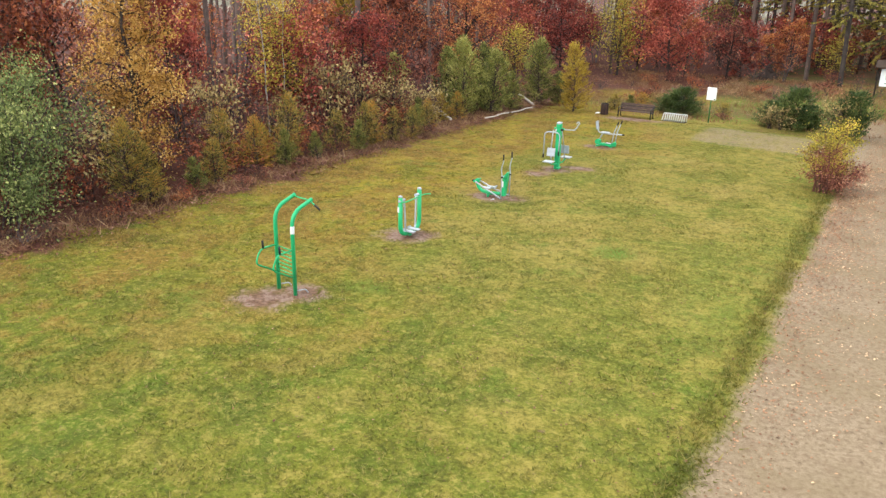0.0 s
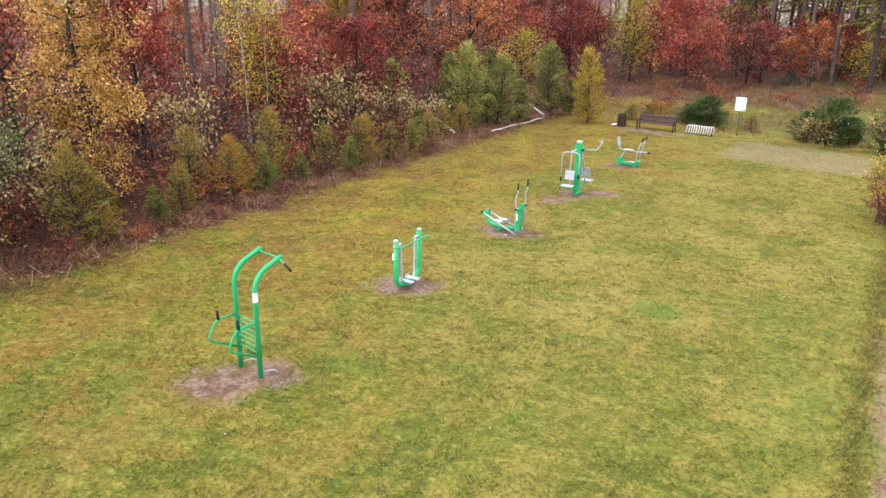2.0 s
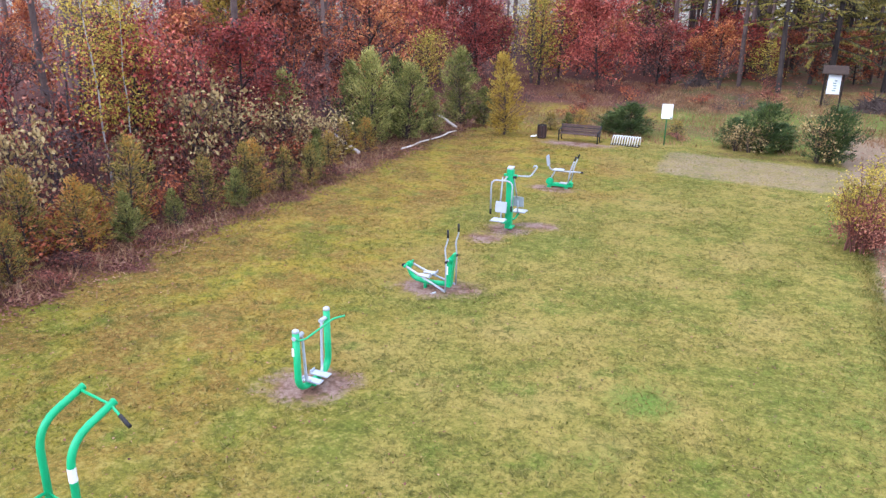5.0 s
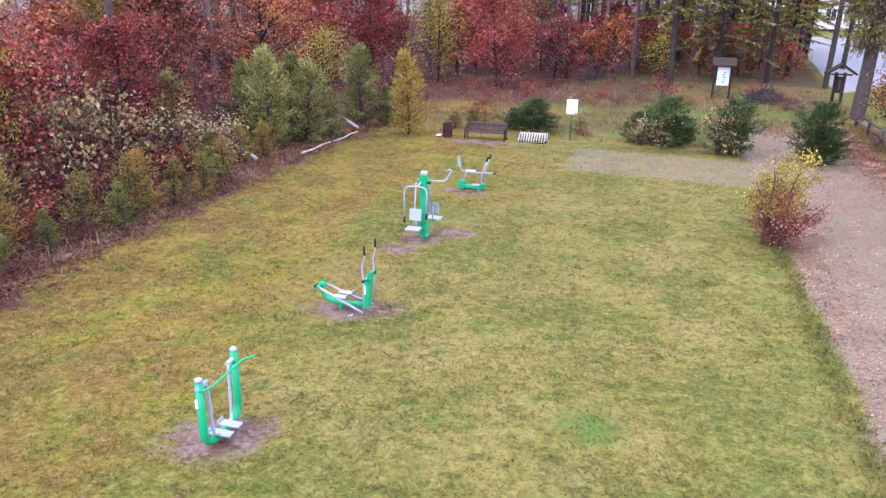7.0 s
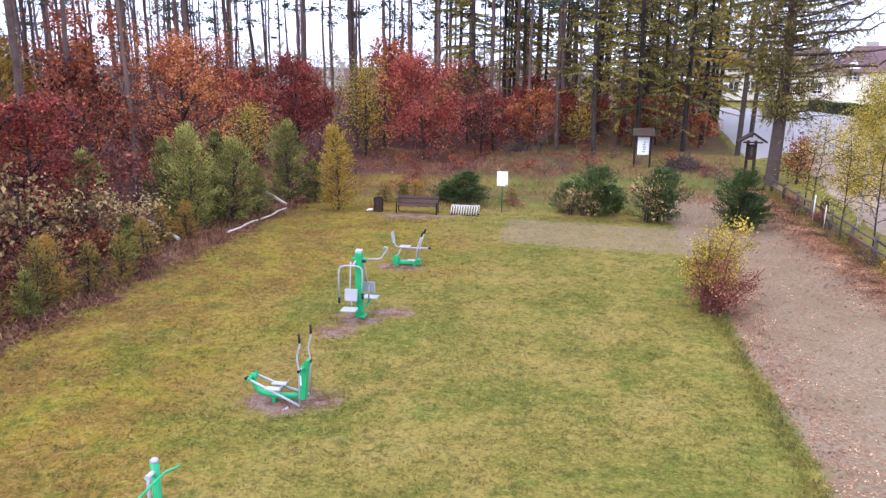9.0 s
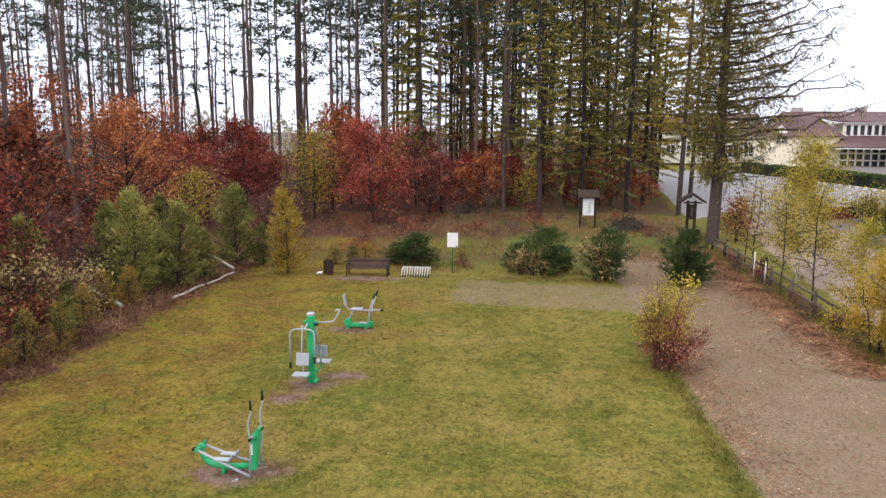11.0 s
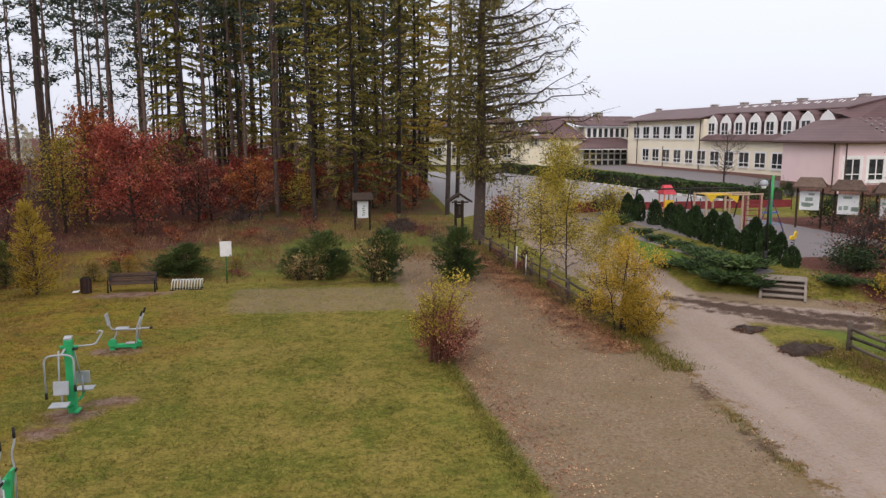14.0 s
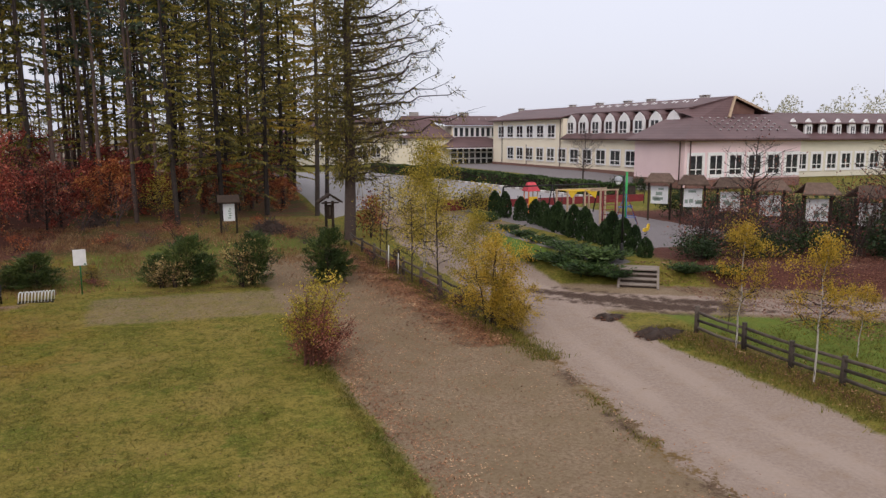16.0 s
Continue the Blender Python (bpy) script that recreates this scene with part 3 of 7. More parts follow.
def lie(x, y):
    """Height of the ground, in units of the plan."""
    x, y = np.asarray(x, float), np.asarray(y, float)
    hummocks = 0.05 * np.sin(x * 0.7 + 0.4 * y) * np.sin(0.5 * y - 0.3 * x) * steps(36, 46, y) * (1 - steps(0, 8, x))
    lawn = 0.06 * (1 - steps(-1.6, -1.15, x)) * (1 - steps(34, 37, y))
    bank = 0.5 * steps(17.0, 24.0, -x) + 0.2 * steps(38, 60, y) * (1 - steps(2, 8, x))
    return terrace(x, y) + hummocks + lawn + bank


def height(x, y):
    """Height of the ground in metres at a place in metres."""
    return float(lie(x / UNIT, y / UNIT)) * UNIT


def lines(*spans):
    return np.unique(np.concatenate([np.linspace(a, b, n) for a, b, n in spans]))


def ground_mesh():
    gx = lines((-1500, -120, 12), (-120, -26, 24), (-26, -17, 30), (-17, 11, 94), (11, 30, 48), (30, 120, 30), (120, 1500, 12))
    gy = lines((-1500, -60, 12), (-60, 4, 22), (4, 38, 114), (38, 62, 48), (62, 140, 30), (140, 1500, 12))
    X, Y = np.meshgrid(gx, gy)
    Z = lie(X, Y)
    rng = np.random.default_rng(3)
    near = (np.abs(X) < 40) & (Y > 0) & (Y < 70)
    Z = Z + rng.normal(size=X.shape) * 0.012 * near
    nx, ny = len(gx), len(gy)
    V = np.stack([X, Y, Z], -1).reshape(-1, 3)
    i = (np.arange(ny - 1)[:, None] * nx + np.arange(nx - 1)[None]).ravel()
    me = fast_mesh("ground", V * UNIT, np.stack([i, i + 1, i + nx + 1, i + nx], 1), GROUND, True)
    x, y = V[:, 0], V[:, 1]
    band = lambda v, a, b, w=0.5: steps(a - w, a + w, v) * (1 - steps(b - w, b + w, v))
    wob = 0.25 * np.sin(y * 0.9) + 0.18 * np.sin(y * 2.3 + 1) + 0.12 * np.sin(y * 4.1 + 2)
    forest = np.maximum(steps(15.3, 17.1, -x + 1.3 * wob + 0.5 * np.sin(y * 3.1)), steps(42.0, 50.0, y - 0.1 * x) * (1 - steps(4.0, 5.5, x - 0.06 * (y - 45))))
    track = band(y + 0.05 * x, 37.6, 41.5, 1.2) * band(x, -17, 4, 2)
    pit = band(x, -7.3, 0.5, 0.35) * band(y + 0.10 * x, 29.9, 34.0, 0.35)
    lane = np.where(y > 30, 5.3 + 0.09 * (y - 30) + 0.0016 * (y - 30) ** 2, np.maximum(3.05, 5.3 - 0.18 * (30 - y)))
    wide = np.where(y > 30, 3.6 + 0.02 * (y - 30), 7.55 + 1.35 * steps(24, 30, y) - lane)
    sand = steps(-0.35, 0.35, x - lane + 0.3 * wob) * (1 - steps(-0.35, 0.35, x - lane - wide + 0.3 * wob)) * (1 - steps(52, 60, y))
    path = steps(-1.62, -0.9, x + 0.3 * wob) * (1 - steps(-0.3, 0.5, x - np.where(y < 24.0, lane, 3.9))) * (1 - steps(40, 44, y))
    cross = y - (28.2 - 0.62 * (x - 9.5))
    sand = np.maximum(sand, 0.8 * band(cross, -1.9, 1.2, 0.5) * steps(6.5, 8.0, x))
    along = np.clip(((x - 7.6) * 3.6 - (y - 30.6) * 4.9) / 36.97, 0, 1)
    off = np.hypot(x - 7.6 - 3.6 * along, y - 30.6 + 4.9 * along)
    ruts = 0.95 * np.exp(-(off / 0.42) ** 2) + 0.7 * np.exp(-((off - 0.95) / 0.22) ** 2) * (along > 0.05) + np.exp(-((x - 7.95) ** 2 + (y - 26.2) ** 2) / 0.25) + np.exp(-((x - 8.35) ** 2 + (y - 24.2) ** 2) / 0.5)
    ruts = ruts + 0.9 * np.exp(-((cross + 0.1) / 0.6) ** 2) * (0.65 + 0.35 * np.sin(x * 2.6 + y)) * steps(7.5, 9, x) * (1 - steps(15, 17, x)) + 0.7 * np.exp(-((cross + 1.3) / 0.25) ** 2) * steps(8.5, 10, x) * (1 - steps(15, 17, x)) + 0.55 * np.exp(-((x - lane + 0.1) / 0.35) ** 2) * (np.sin(y * 2.1) > 0.2) * (y < 24.5)
    strip = np.exp(-((x - 4.0) / 0.5) ** 2) * steps(24, 26.5, y) * (1 - steps(44, 46, y))
    leaves = np.maximum.reduce([forest * (x < -10), steps(0.6, 3.0, x) * (1 - steps(4.0, 4.6, x)) * steps(22, 27, y) * (1 - steps(42, 46, y)) * 0.85,
                                (0.34 + 0.1 * steps(14, 22, y)) * np.exp(-((x + 1.1) / 0.3) ** 2) * (y < 36), 0.45 * band(y + 0.03 * x, 34.3, 35.6, 0.4) * band(x, -6.5, 0.8, 1),
                                0.9 * steps(0.6, 2.0, cross) * steps(12.8, 15, x) * (1 - steps(33, 40, y + 0.4 * x - 6))])
    shady = band(x, -5, 5.5, 1) * band(y, 40.5, 58, 1.5)
    leaves = np.maximum.reduce([leaves, 0.40 * shady, 0.7 * np.exp(-((x - 8.6) / 0.6) ** 2) * (y < 24), 0.9 * band(x, 22, 33, 0.8) * band(y, 27, 48, 1.5)])
    dry = np.maximum(forest * (x >= -10) * (1 - 0.6 * shady), 0.52 * track * (1 - 0.5 * shady))
    asphalt = np.maximum(steps(5.2, 5.8, x - 0.07 * (y - 52)) * (1 - steps(27.5, 28.0, x - 0.02 * (y - 80))) * steps(55, 57, y) * (1 - steps(108, 110, y)), 0)
    bare = np.zeros_like(x)
    for cx, cy, rx, ry in ((-9.2, 9.95, 0.40, 0.36), (-9.65, 9.3, 0.46, 0.46), (-9.6, 13.95, 0.50, 0.40), (-9.3, 14.3, 0.34, 0.30), (-9.6, 18.3, 0.58, 0.36), (-9.0, 18.5, 0.40, 0.30), (-9.5, 22.6, 0.46, 0.36), (-9.75, 21.75, 0.42, 0.28), (-8.75, 23.2, 0.36, 0.28),
                           (-9.6, 27.1, 0.6, 0.32), (-10.7, 34.3, 1.2, 0.42)):
        bare = np.maximum(bare, np.exp(-((x - cx) / (1.25 * rx)) ** 2 - ((y - cy) / (1.25 * ry)) ** 2) * 1.1)
    lush = 0.75 * np.exp(-((x + 4.96) ** 2 + (y - 15.68) ** 2) / 0.3) + 0.5 * np.exp(-((x + 5.2) ** 2 + (y - 13.9) ** 2) / 0.12) + 0.5 * np.exp(-((x + 8.4) ** 2 / 2 + (y - 10.9) ** 2) / 0.2)
    lush = lush + 0.5 * np.exp(-((x + 10.9) ** 2 / 2 + (y - 8.6) ** 2) / 0.2) + 0.45 * np.exp(-((x + 10.5) ** 2 / 3 + (y - 28.5) ** 2) / 0.6) + 0.6 * band(x, 9.5, 60, 0.4) * (cross < -1.9) + 1.0 * band(x - 0.1 * (y - 35), 9.2, 11.0, 0.5) * band(y, 34.5, 41, 1)
    lush = lush + 0.28 * np.exp(-((x + 2.2) ** 2 / 2 + (y - 14) ** 2 / 60)) + 0.6 * band(x, -9, 4, 2) * band(y, 37.5, 50, 1.5)
    paving = band(x - 0.03 * (y - 36), 11.2, 12.7, 0.15) * band(y, 31.3, 50, 0.3) + band(x, 13.9, 22.5, 0.2) * band(y, 34, 57, 0.3) + band(x, 34, 43, 0.5) * band(y, 62, 112, 0.5)
    path = np.maximum(path, 0.9 * steps(8, 9, x) * (1 - steps(13, 15, x)) * steps(40, 44, y) * (1 - steps(54, 56, y)))
    path = np.maximum(path, 0.95 * band(cross, -2.2, 2.9, 0.5) * steps(6.0, 7.0, x) * (1 - steps(17, 19, x)))
    path, sand = np.maximum(path, pit * 0.54) * (1 - np.clip(strip, 0, 0.75)), sand
    track = lambda c, w: np.exp(-((x - lane - c) / w) ** 2) * (y < 50)
    wear = (0.75 + 0.25 * np.sin(y * 0.9 + 2 * np.sin(y * 0.37))) * np.maximum(track(1.15, 0.4), track(2.7, 0.4)) + 0.5 * band(cross, -1.2, 0.2, 0.4) * steps(7, 9, x)
    rust = 0.58 * np.exp(-((x - lane - 0.05) / 0.34) ** 2) * (y < 27)
    for name, chans in (("mask_c", (np.clip(ruts, 0, 1), wear, rust, 0 * x)), ("mask_a", (path, sand, np.clip(leaves, 0, 1), dry)), ("mask_b", (asphalt, bare, np.clip(lush, 0, 1), np.clip(paving, 0, 1)))):
        a = me.color_attributes.new(name, "FLOAT_COLOR", "POINT")
        a.data.foreach_set("color", np.clip(np.stack(chans, 1), 0, 1).astype(np.float32).ravel())
    return me


ground = tagged(new("ground", ground_mesh()), "autumn lawn, trodden soil path and sandy lane", "ground", kind="structure")

# ---- trees: each a tapered trunk with limbs and a crown of many leaves ----
def broad_parts(seed, H, R, base, limbs, count, size, stems=1, thick=None, droop=0.0, spread=0.22, leaf_low=0.0, aspect=0.62, twigs=6, clumps=0):
    """Segments of wood and leaf places of a leafy tree H high and R wide either side."""
    rng = np.random.default_rng(seed)
    segs, P, trunks = [], [], []
    thick = thick or H * 0.017
    tips = []
    for s in range(stems):
        lean = rng.normal(size=2) * (0.05 if stems == 1 else 0.22) * H
        foot = rng.normal(size=2) * (0 if stems == 1 else 0.12)
        k = np.linspace(0, 1, 8)
        trunk = np.stack([foot[0] + lean[0] * k ** 1.3 + rng.normal(size=8) * 0.012 * H * k, foot[1] + lean[1] * k ** 1.3 + rng.normal(size=8) * 0.012 * H * k, H * 0.97 * k * (1 if s == 0 else rng.uniform(0.7, 1.0))], 1)
        rad = thick / math.sqrt(stems) * (1 - 0.9 * k) + 0.006
        trunks.append((trunk, rad))
        n = max(3, limbs // stems)
        for i in range(n):
            f = base + (0.97 - base) * (i + rng.uniform(0, 0.8)) / n
            p = np.array([np.interp(f, k, trunk[:, j]) for j in range(3)])
            prof = math.sin(math.pi * min(1, 0.18 + 0.82 * (f - base) / (1 - base)) ** 0.8) ** 0.7
            L = R * max(0.25, prof) * rng.uniform(0.7, 1.15)
            a = i * 2.4 + rng.uniform(-0.5, 0.5)
            rise = rng.uniform(0.25, 0.9)
            d = np.array([math.cos(a), math.sin(a), rise])
            q = np.linspace(0, 1, 5)[:, None]
            line = p + d * L * q + np.array([0, 0, -droop * L]) * q ** 2 + rng.normal(size=(5, 3)) * 0.04 * L * q
            r0 = np.interp(f, k, rad) * 0.55
            segs += curve_segs(line, np.linspace(r0, 0.006, 5))
            for j in range(twigs):
                u = rng.uniform(0.3, 1.0)
                o = np.array([np.interp(u, q[:, 0], line[:, c]) for c in range(3)])
                e = o + (d * 0.5 + rng.normal(size=3) * 0.6) * L * 0.32 + [0, 0, -droop * L * 0.3]
                segs.append((*o, *e, r0 * 0.35 + 0.003, 0.003))
                tips += [o, e, (o + e) / 2]
            tips.append(line[-1])
    tips = np.array(tips)
    tips = tips[tips[:, 2] > leaf_low * H]
    if clumps:
        tips = tips[rng.choice(len(tips), min(clumps, len(tips)), replace=False)]
    pick = tips[rng.integers(0, len(tips), count)]
    P = pick + rng.normal(size=(count, 3)) * spread * R * rng.uniform(0.3, 1, size=(count, 1))
    P[:, 2] = np.maximum(P[:, 2], 0.05)
    return rng, trunks, segs, P, size * rng.uniform(0.6, 1.3, count), aspect


def twiggery(segs, sides, mat, top):
    """The fine wood of a crown: too many sticks to tell apart."""
    part("twiggery", fast_mesh("twiggery", *stick_quads(segs, sides), mat), None, top)["kind"] = "stuff"


def broad_tree(name, label, category, wood, leaf, shape, group, m):
    rng, trunks, segs, P, sz, aspect = broad_parts(**shape)
    top = thing(name, label, category, m, group)
    for line in trunks:
        part("trunk" if len(trunks) == 1 else "stem", fast_mesh("trunk", *pipe_quads([line], 6), wood, True), None, top)
    twiggery(segs, 3, TWIG if wood is BARK_BIRCH else wood, top)
    part("crown", fast_mesh("crown", *leaf_quads(P, sz, rng, aspect, 0.6), leaf), None, top)
    return top


def conifer_parts(seed, H, R, base, whorls, per, sprays, slen, swid, droop=0.25, rise=0.1, thick=None, gap=0.0, tip=0.12, power=0.9, hang=0.35, bare=0.0, wild=1.0):
    """A straight trunk with whorls of branches that carry flat sprays of needles."""
    rng = np.random.default_rng(seed)
    thick = thick or H * 0.013
    k = np.linspace(0, 1, 10)
    lean = rng.normal(size=2) * 0.012 * H
    trunk = np.stack([lean[0] * k + np.sin(k * 4 + seed) * 0.004 * H, lean[1] * k, H * k], 1)
    rad = thick * (1 - 0.93 * k) + 0.004
    stem = [(trunk, rad)]
    segs, P, D, S = [], [], [], []
    for i in range(whorls):
        f = base + (0.985 - base) * (i + rng.uniform(-0.3, 0.3)) / whorls
        if f <= 0.02:
            f = 0.03
        for j in range(per):
            if rng.uniform() < gap:
                continue
            ff = min(0.99, max(0.02, f + rng.uniform(-0.4, 0.4) * wild * (1 - base) / whorls))
            p = np.array([np.interp(ff, k, trunk[:, c]) for c in range(3)])
            L = R * (max(0.03, 1 - (ff - base) / (1 - base)) ** power + tip * 0.3) * rng.uniform(0.65 if wild < 2 else 0.35, 1.2)
            a = j * 2 * math.pi / per + i * 1.1 + rng.uniform(-0.35, 0.35)
            out = np.array([math.cos(a), math.sin(a), 0])
            side = np.array([-out[1], out[0], 0])
            n = 5
            q = np.linspace(0, 1, n)[:, None]
            lift = rng.normal() * 0.16 * (wild - 1) / 2
            line = p + out * L * q + np.array([0, 0, 1.0]) * L * ((rise + lift) * q - droop * q ** 1.5 + 0.10 * droop * q ** 4)
            line = line + rng.normal(size=(n, 3)) * 0.02 * L * q
            segs += curve_segs(line[::2], np.linspace(np.interp(ff, k, rad) * 0.32 + 0.003, 0.004, 3))
            c = max(2, int(sprays * (0.35 + 0.65 * L / R)))
            u = rng.uniform(0.12 + bare, 1.0, c) if bare < 0.8 else np.zeros(0)
            o = np.stack([np.interp(u, q[:, 0], line[:, t]) for t in range(3)], 1)
            way = out[None] * rng.uniform(0.35, 1.0, (len(u), 1)) + side[None] * rng.choice([-1, 1], (len(u), 1)) * rng.uniform(0.25, 1.0, (len(u), 1)) + np.array([[0, 0, -hang]]) + rng.normal(size=(len(u), 3)) * 0.18
            way /= np.linalg.norm(way, axis=1, keepdims=True)
            ln = slen * rng.uniform(0.6, 1.3, len(u))
            P.append(o + way * ln[:, None] * 0.45)
            D.append(way)
            S.append(ln)
    P, D, S = np.concatenate(P), np.concatenate(D), np.concatenate(S)
    return rng, stem, segs, P, D, S, swid / slen


def conifer(name, label, category, wood, leaf, shape, group, m, sides=7):
    rng, ts, segs, P, D, S, asp = conifer_parts(**shape)
    top = thing(name, label, category, m, group)
    part("trunk", fast_mesh("trunk", *pipe_quads(ts, sides), wood, True), None, top)
    twiggery(segs, 3, wood, top)
    if len(P):
        part("crown", fast_mesh("crown", *leaf_quads(P, S, rng, asp, 1.2, D), leaf), None, top)
    return top


def stand(x, y, turn=0.0, size=1.0, tall=1.0, lean=0.0):
    """The pose of a plant at a place of the site plan."""
    x, y, size = x * UNIT, y * UNIT, size * UNIT
    return pose(x, y, height(x, y) - 0.03, lean, lean * 0.6, turn) @ Matrix.Diagonal((size, size, size * tall, 1))


def pine_parts(seed, H):
    """A tall pine: bare pole with stubs, ragged clumps of needles in the top third."""
    rng = np.random.default_rng(seed)
    k = np.linspace(0, 1, 12)
    trunk = np.stack([np.cumsum(rng.normal(size=12)) * 0.045, np.cumsum(rng.normal(size=12)) * 0.045, H * k], 1)
    rad = 0.155 * (1 - 0.75 * k)
    segs, P, D, S = [], [], [], []
    n = 30
    for i in range(n):
        f = 0.36 + 0.62 * (i / n) ** 0.8
        p = np.array([np.interp(f, k, trunk[:, c]) for c in range(3)])
        dead = f < 0.60 and rng.uniform() < 0.6
        L = (2.4 * math.sin(math.pi * min(1, 0.15 + 0.8 * max(0, f - 0.36) / 0.64)) + 0.3) * rng.uniform(0.5, 1.25) * (0.6 if dead else 1)
        a = i * 2.4 + rng.uniform(-0.9, 0.9)
        d = np.array([math.cos(a), math.sin(a), rng.uniform(-0.1, 0.4)])
        segs.append((*p, *(p + d * L), 0.035, 0.008))
        if dead:
            continue
        for u in (0.6, 0.95):
            c = 24
            o = p + d * L * u + rng.normal(size=(c, 3)) * [0.42, 0.42, 0.15]
            w = rng.normal(size=(c, 3)) * [1, 1, 0.5] + d * 0.6 + [0, 0, 0.3]
            P.append(o)
            D.append(w / np.linalg.norm(w, axis=1, keepdims=True))
            S.append(rng.uniform(0.26, 0.50, c))
    return rng, [(trunk, rad)], segs, np.concatenate(P), np.concatenate(D), np.concatenate(S)


def pine(seed, H, m):
    rng, ts, segs, P, D, S = pine_parts(seed, H)
    top = thing("pine_tree", "tall forest pine with a bare reddish-brown trunk", "tree", m, "forest pines")
    part("trunk", fast_mesh("trunk", *pipe_quads(ts, 7), BARK_PINE, True), None, top)
    twiggery(segs, 3, BARK_PINE, top)
    part("crown", fast_mesh("crown", *leaf_quads(P, S, rng, 0.36, 1.0, D), NEEDLE_DARK), None, top)
    return top


def scatter(kinds, spots):
    """Copies of the made trees over the spots: rows of kind, x, y, turn, size, tall."""
    used = set()
    for kind, x, y, turn, size, tall in spots:
        if kind not in used:
            used.add(kind)
            kinds[kind].matrix_basis = stand(x, y, turn, size, tall)
        else:
            ob = kinds[kind]
            keep = ob.scale.copy()
            ob.scale = (1, 1, 1)
            made = copy_thing(ob, stand(x, y, turn, size, tall))
            ob.scale = keep

# ---- the wood behind the lawn ----
rng = np.random.default_rng(11)


def clear_of(x, y, taken, gap):
    return all((x - a) ** 2 + (y - b) ** 2 > gap * gap for a, b in taken)


def spots(count, box, gap, test=lambda x, y: True, taken=None):
    taken = [] if taken is None else taken
    got = []
    for _ in range(count * 30):
        x, y = rng.uniform(box[0], box[1]), rng.uniform(box[2], box[3])
        if test(x, y) and clear_of(x, y, taken, gap):
            taken.append((x, y))
            got.append((x, y))
            if len(got) >= count:
                break
    return got


def vary(kind_names, places, lo=0.8, hi=1.2, tlo=0.9, thi=1.15):
    return [(kind_names[i % len(kind_names)], x, y, rng.uniform(0, 360), rng.uniform(lo, hi), rng.uniform(tlo, thi)) for i, (x, y) in enumerate(places)]


# tall pines
pines = {i: pine(100 + i, 22 + 1.3 * i, None) for i in range(4)}
in_wood = lambda x, y: (y > 58 - 0.25 * (x + 10)) or x < -27
pine_spots = spots(64, (-75, 2, 56, 110), 3.1, in_wood) + spots(28, (-55, -24.5, 5, 55), 4.0) + spots(34, (-22, 6, 62, 100), 2.6) + spots(10, (-26, 9, 82, 120), 2.4)
scatter(pines, vary([0, 1, 2, 3], pine_spots, 0.85, 1.15))

# bare slender trees among the pines
def bare_pole(seed, m):
    rng = np.random.default_rng(seed)
    k = np.linspace(0, 1, 12)
    trunk = np.stack([np.cumsum(rng.normal(size=12)) * 0.09, np.cumsum(rng.normal(size=12)) * 0.09, 19 * k], 1)
    segs = []
    for i in range(26):
        f = rng.uniform(0.35, 0.98)
        p = np.array([np.interp(f, k, trunk[:, c]) for c in range(3)])
        a, L = rng.uniform(0, 6.28), rng.uniform(0.8, 2.6) * (1.2 - f * 0.6)
        d = np.array([math.cos(a) * 0.5, math.sin(a) * 0.5, 1.0])
        mid = p + d * L * 0.5 + rng.normal(size=3) * 0.12
        segs += [(*p, *mid, 0.035, 0.022), (*mid, *(p + d * L + rng.normal(size=3) * 0.2), 0.022, 0.008)]
    top = thing("bare_forest_tree", "slender leafless forest tree with a dark trunk", "tree", m, "bare forest trees")
    part("trunk", fast_mesh("trunk", *pipe_quads([(trunk, 0.13 * (1 - 0.85 * k) + 0.01)], 6), BARK_PINE, True), None, top)
    twiggery(segs, 3, BARK_PINE, top)
    return top


poles = {i: bare_pole(150 + i, None) for i in range(3)}
scatter(poles, vary([0, 1, 2], spots(46, (-62, -18, 50, 100), 2.2) + spots(22, (-46, -22, 6, 50), 3.0), 0.8, 1.15))

# larches at the wood's corner
larches = {}
for i, (leaf, gap, base) in enumerate(((NEEDLE_OLIVE, 0.10, 0.13), (NEEDLE_OLIVE, 0.2, 0.17), (NEEDLE_GOLD, 0.3, 0.2), (NEEDLE_DARK_OLIVE, 0.15, 0.13))):
    larches[i] = conifer("larch_tree", "tall larch with thin drooping olive-yellow foliage", "tree", BARK_GREY, leaf,
                         dict(seed=200 + i, H=24, R=3.2, base=base, whorls=36, per=5, sprays=72, slen=0.28, swid=0.09, droop=0.26, rise=0.12, thick=0.17, gap=gap + 0.08, power=0.55, hang=0.8, wild=3.5), "larches at the wood's corner", None)
larch_spots = [(0, -12.4, 62.9), (3, -9.1, 68.5), (0, -5.8, 66.1), (1, -3.7, 54.6), (2, 0.5, 74.3), (0, 3.6, 78), (3, 5.5, 83), (0, 4.2, 63.9), (1, 6.9, 74.4), (2, 5.4, 57.9),
               (0, -1.8, 61), (2, -7.6, 73), (1, 1.8, 67), (3, 2.2, 58.5), (0, -3.0, 72), (1, 8.0, 66), (0, -14.5, 70), (3, 7.2, 90), (1, -10.5, 76), (0, 1.0, 88), (3, -1.0, 56.5), (0, 5.6, 70), (3, -5.0, 79), (0, -2.0, 84), (3, 3.4, 91), (1, 0.2, 64.5), (3, 7.6, 80)]
scatter(larches, [(k, x, y, rng.uniform(0, 360), rng.uniform(0.85, 1.1), rng.uniform(0.95, 1.1)) for k, x, y in larch_spots])

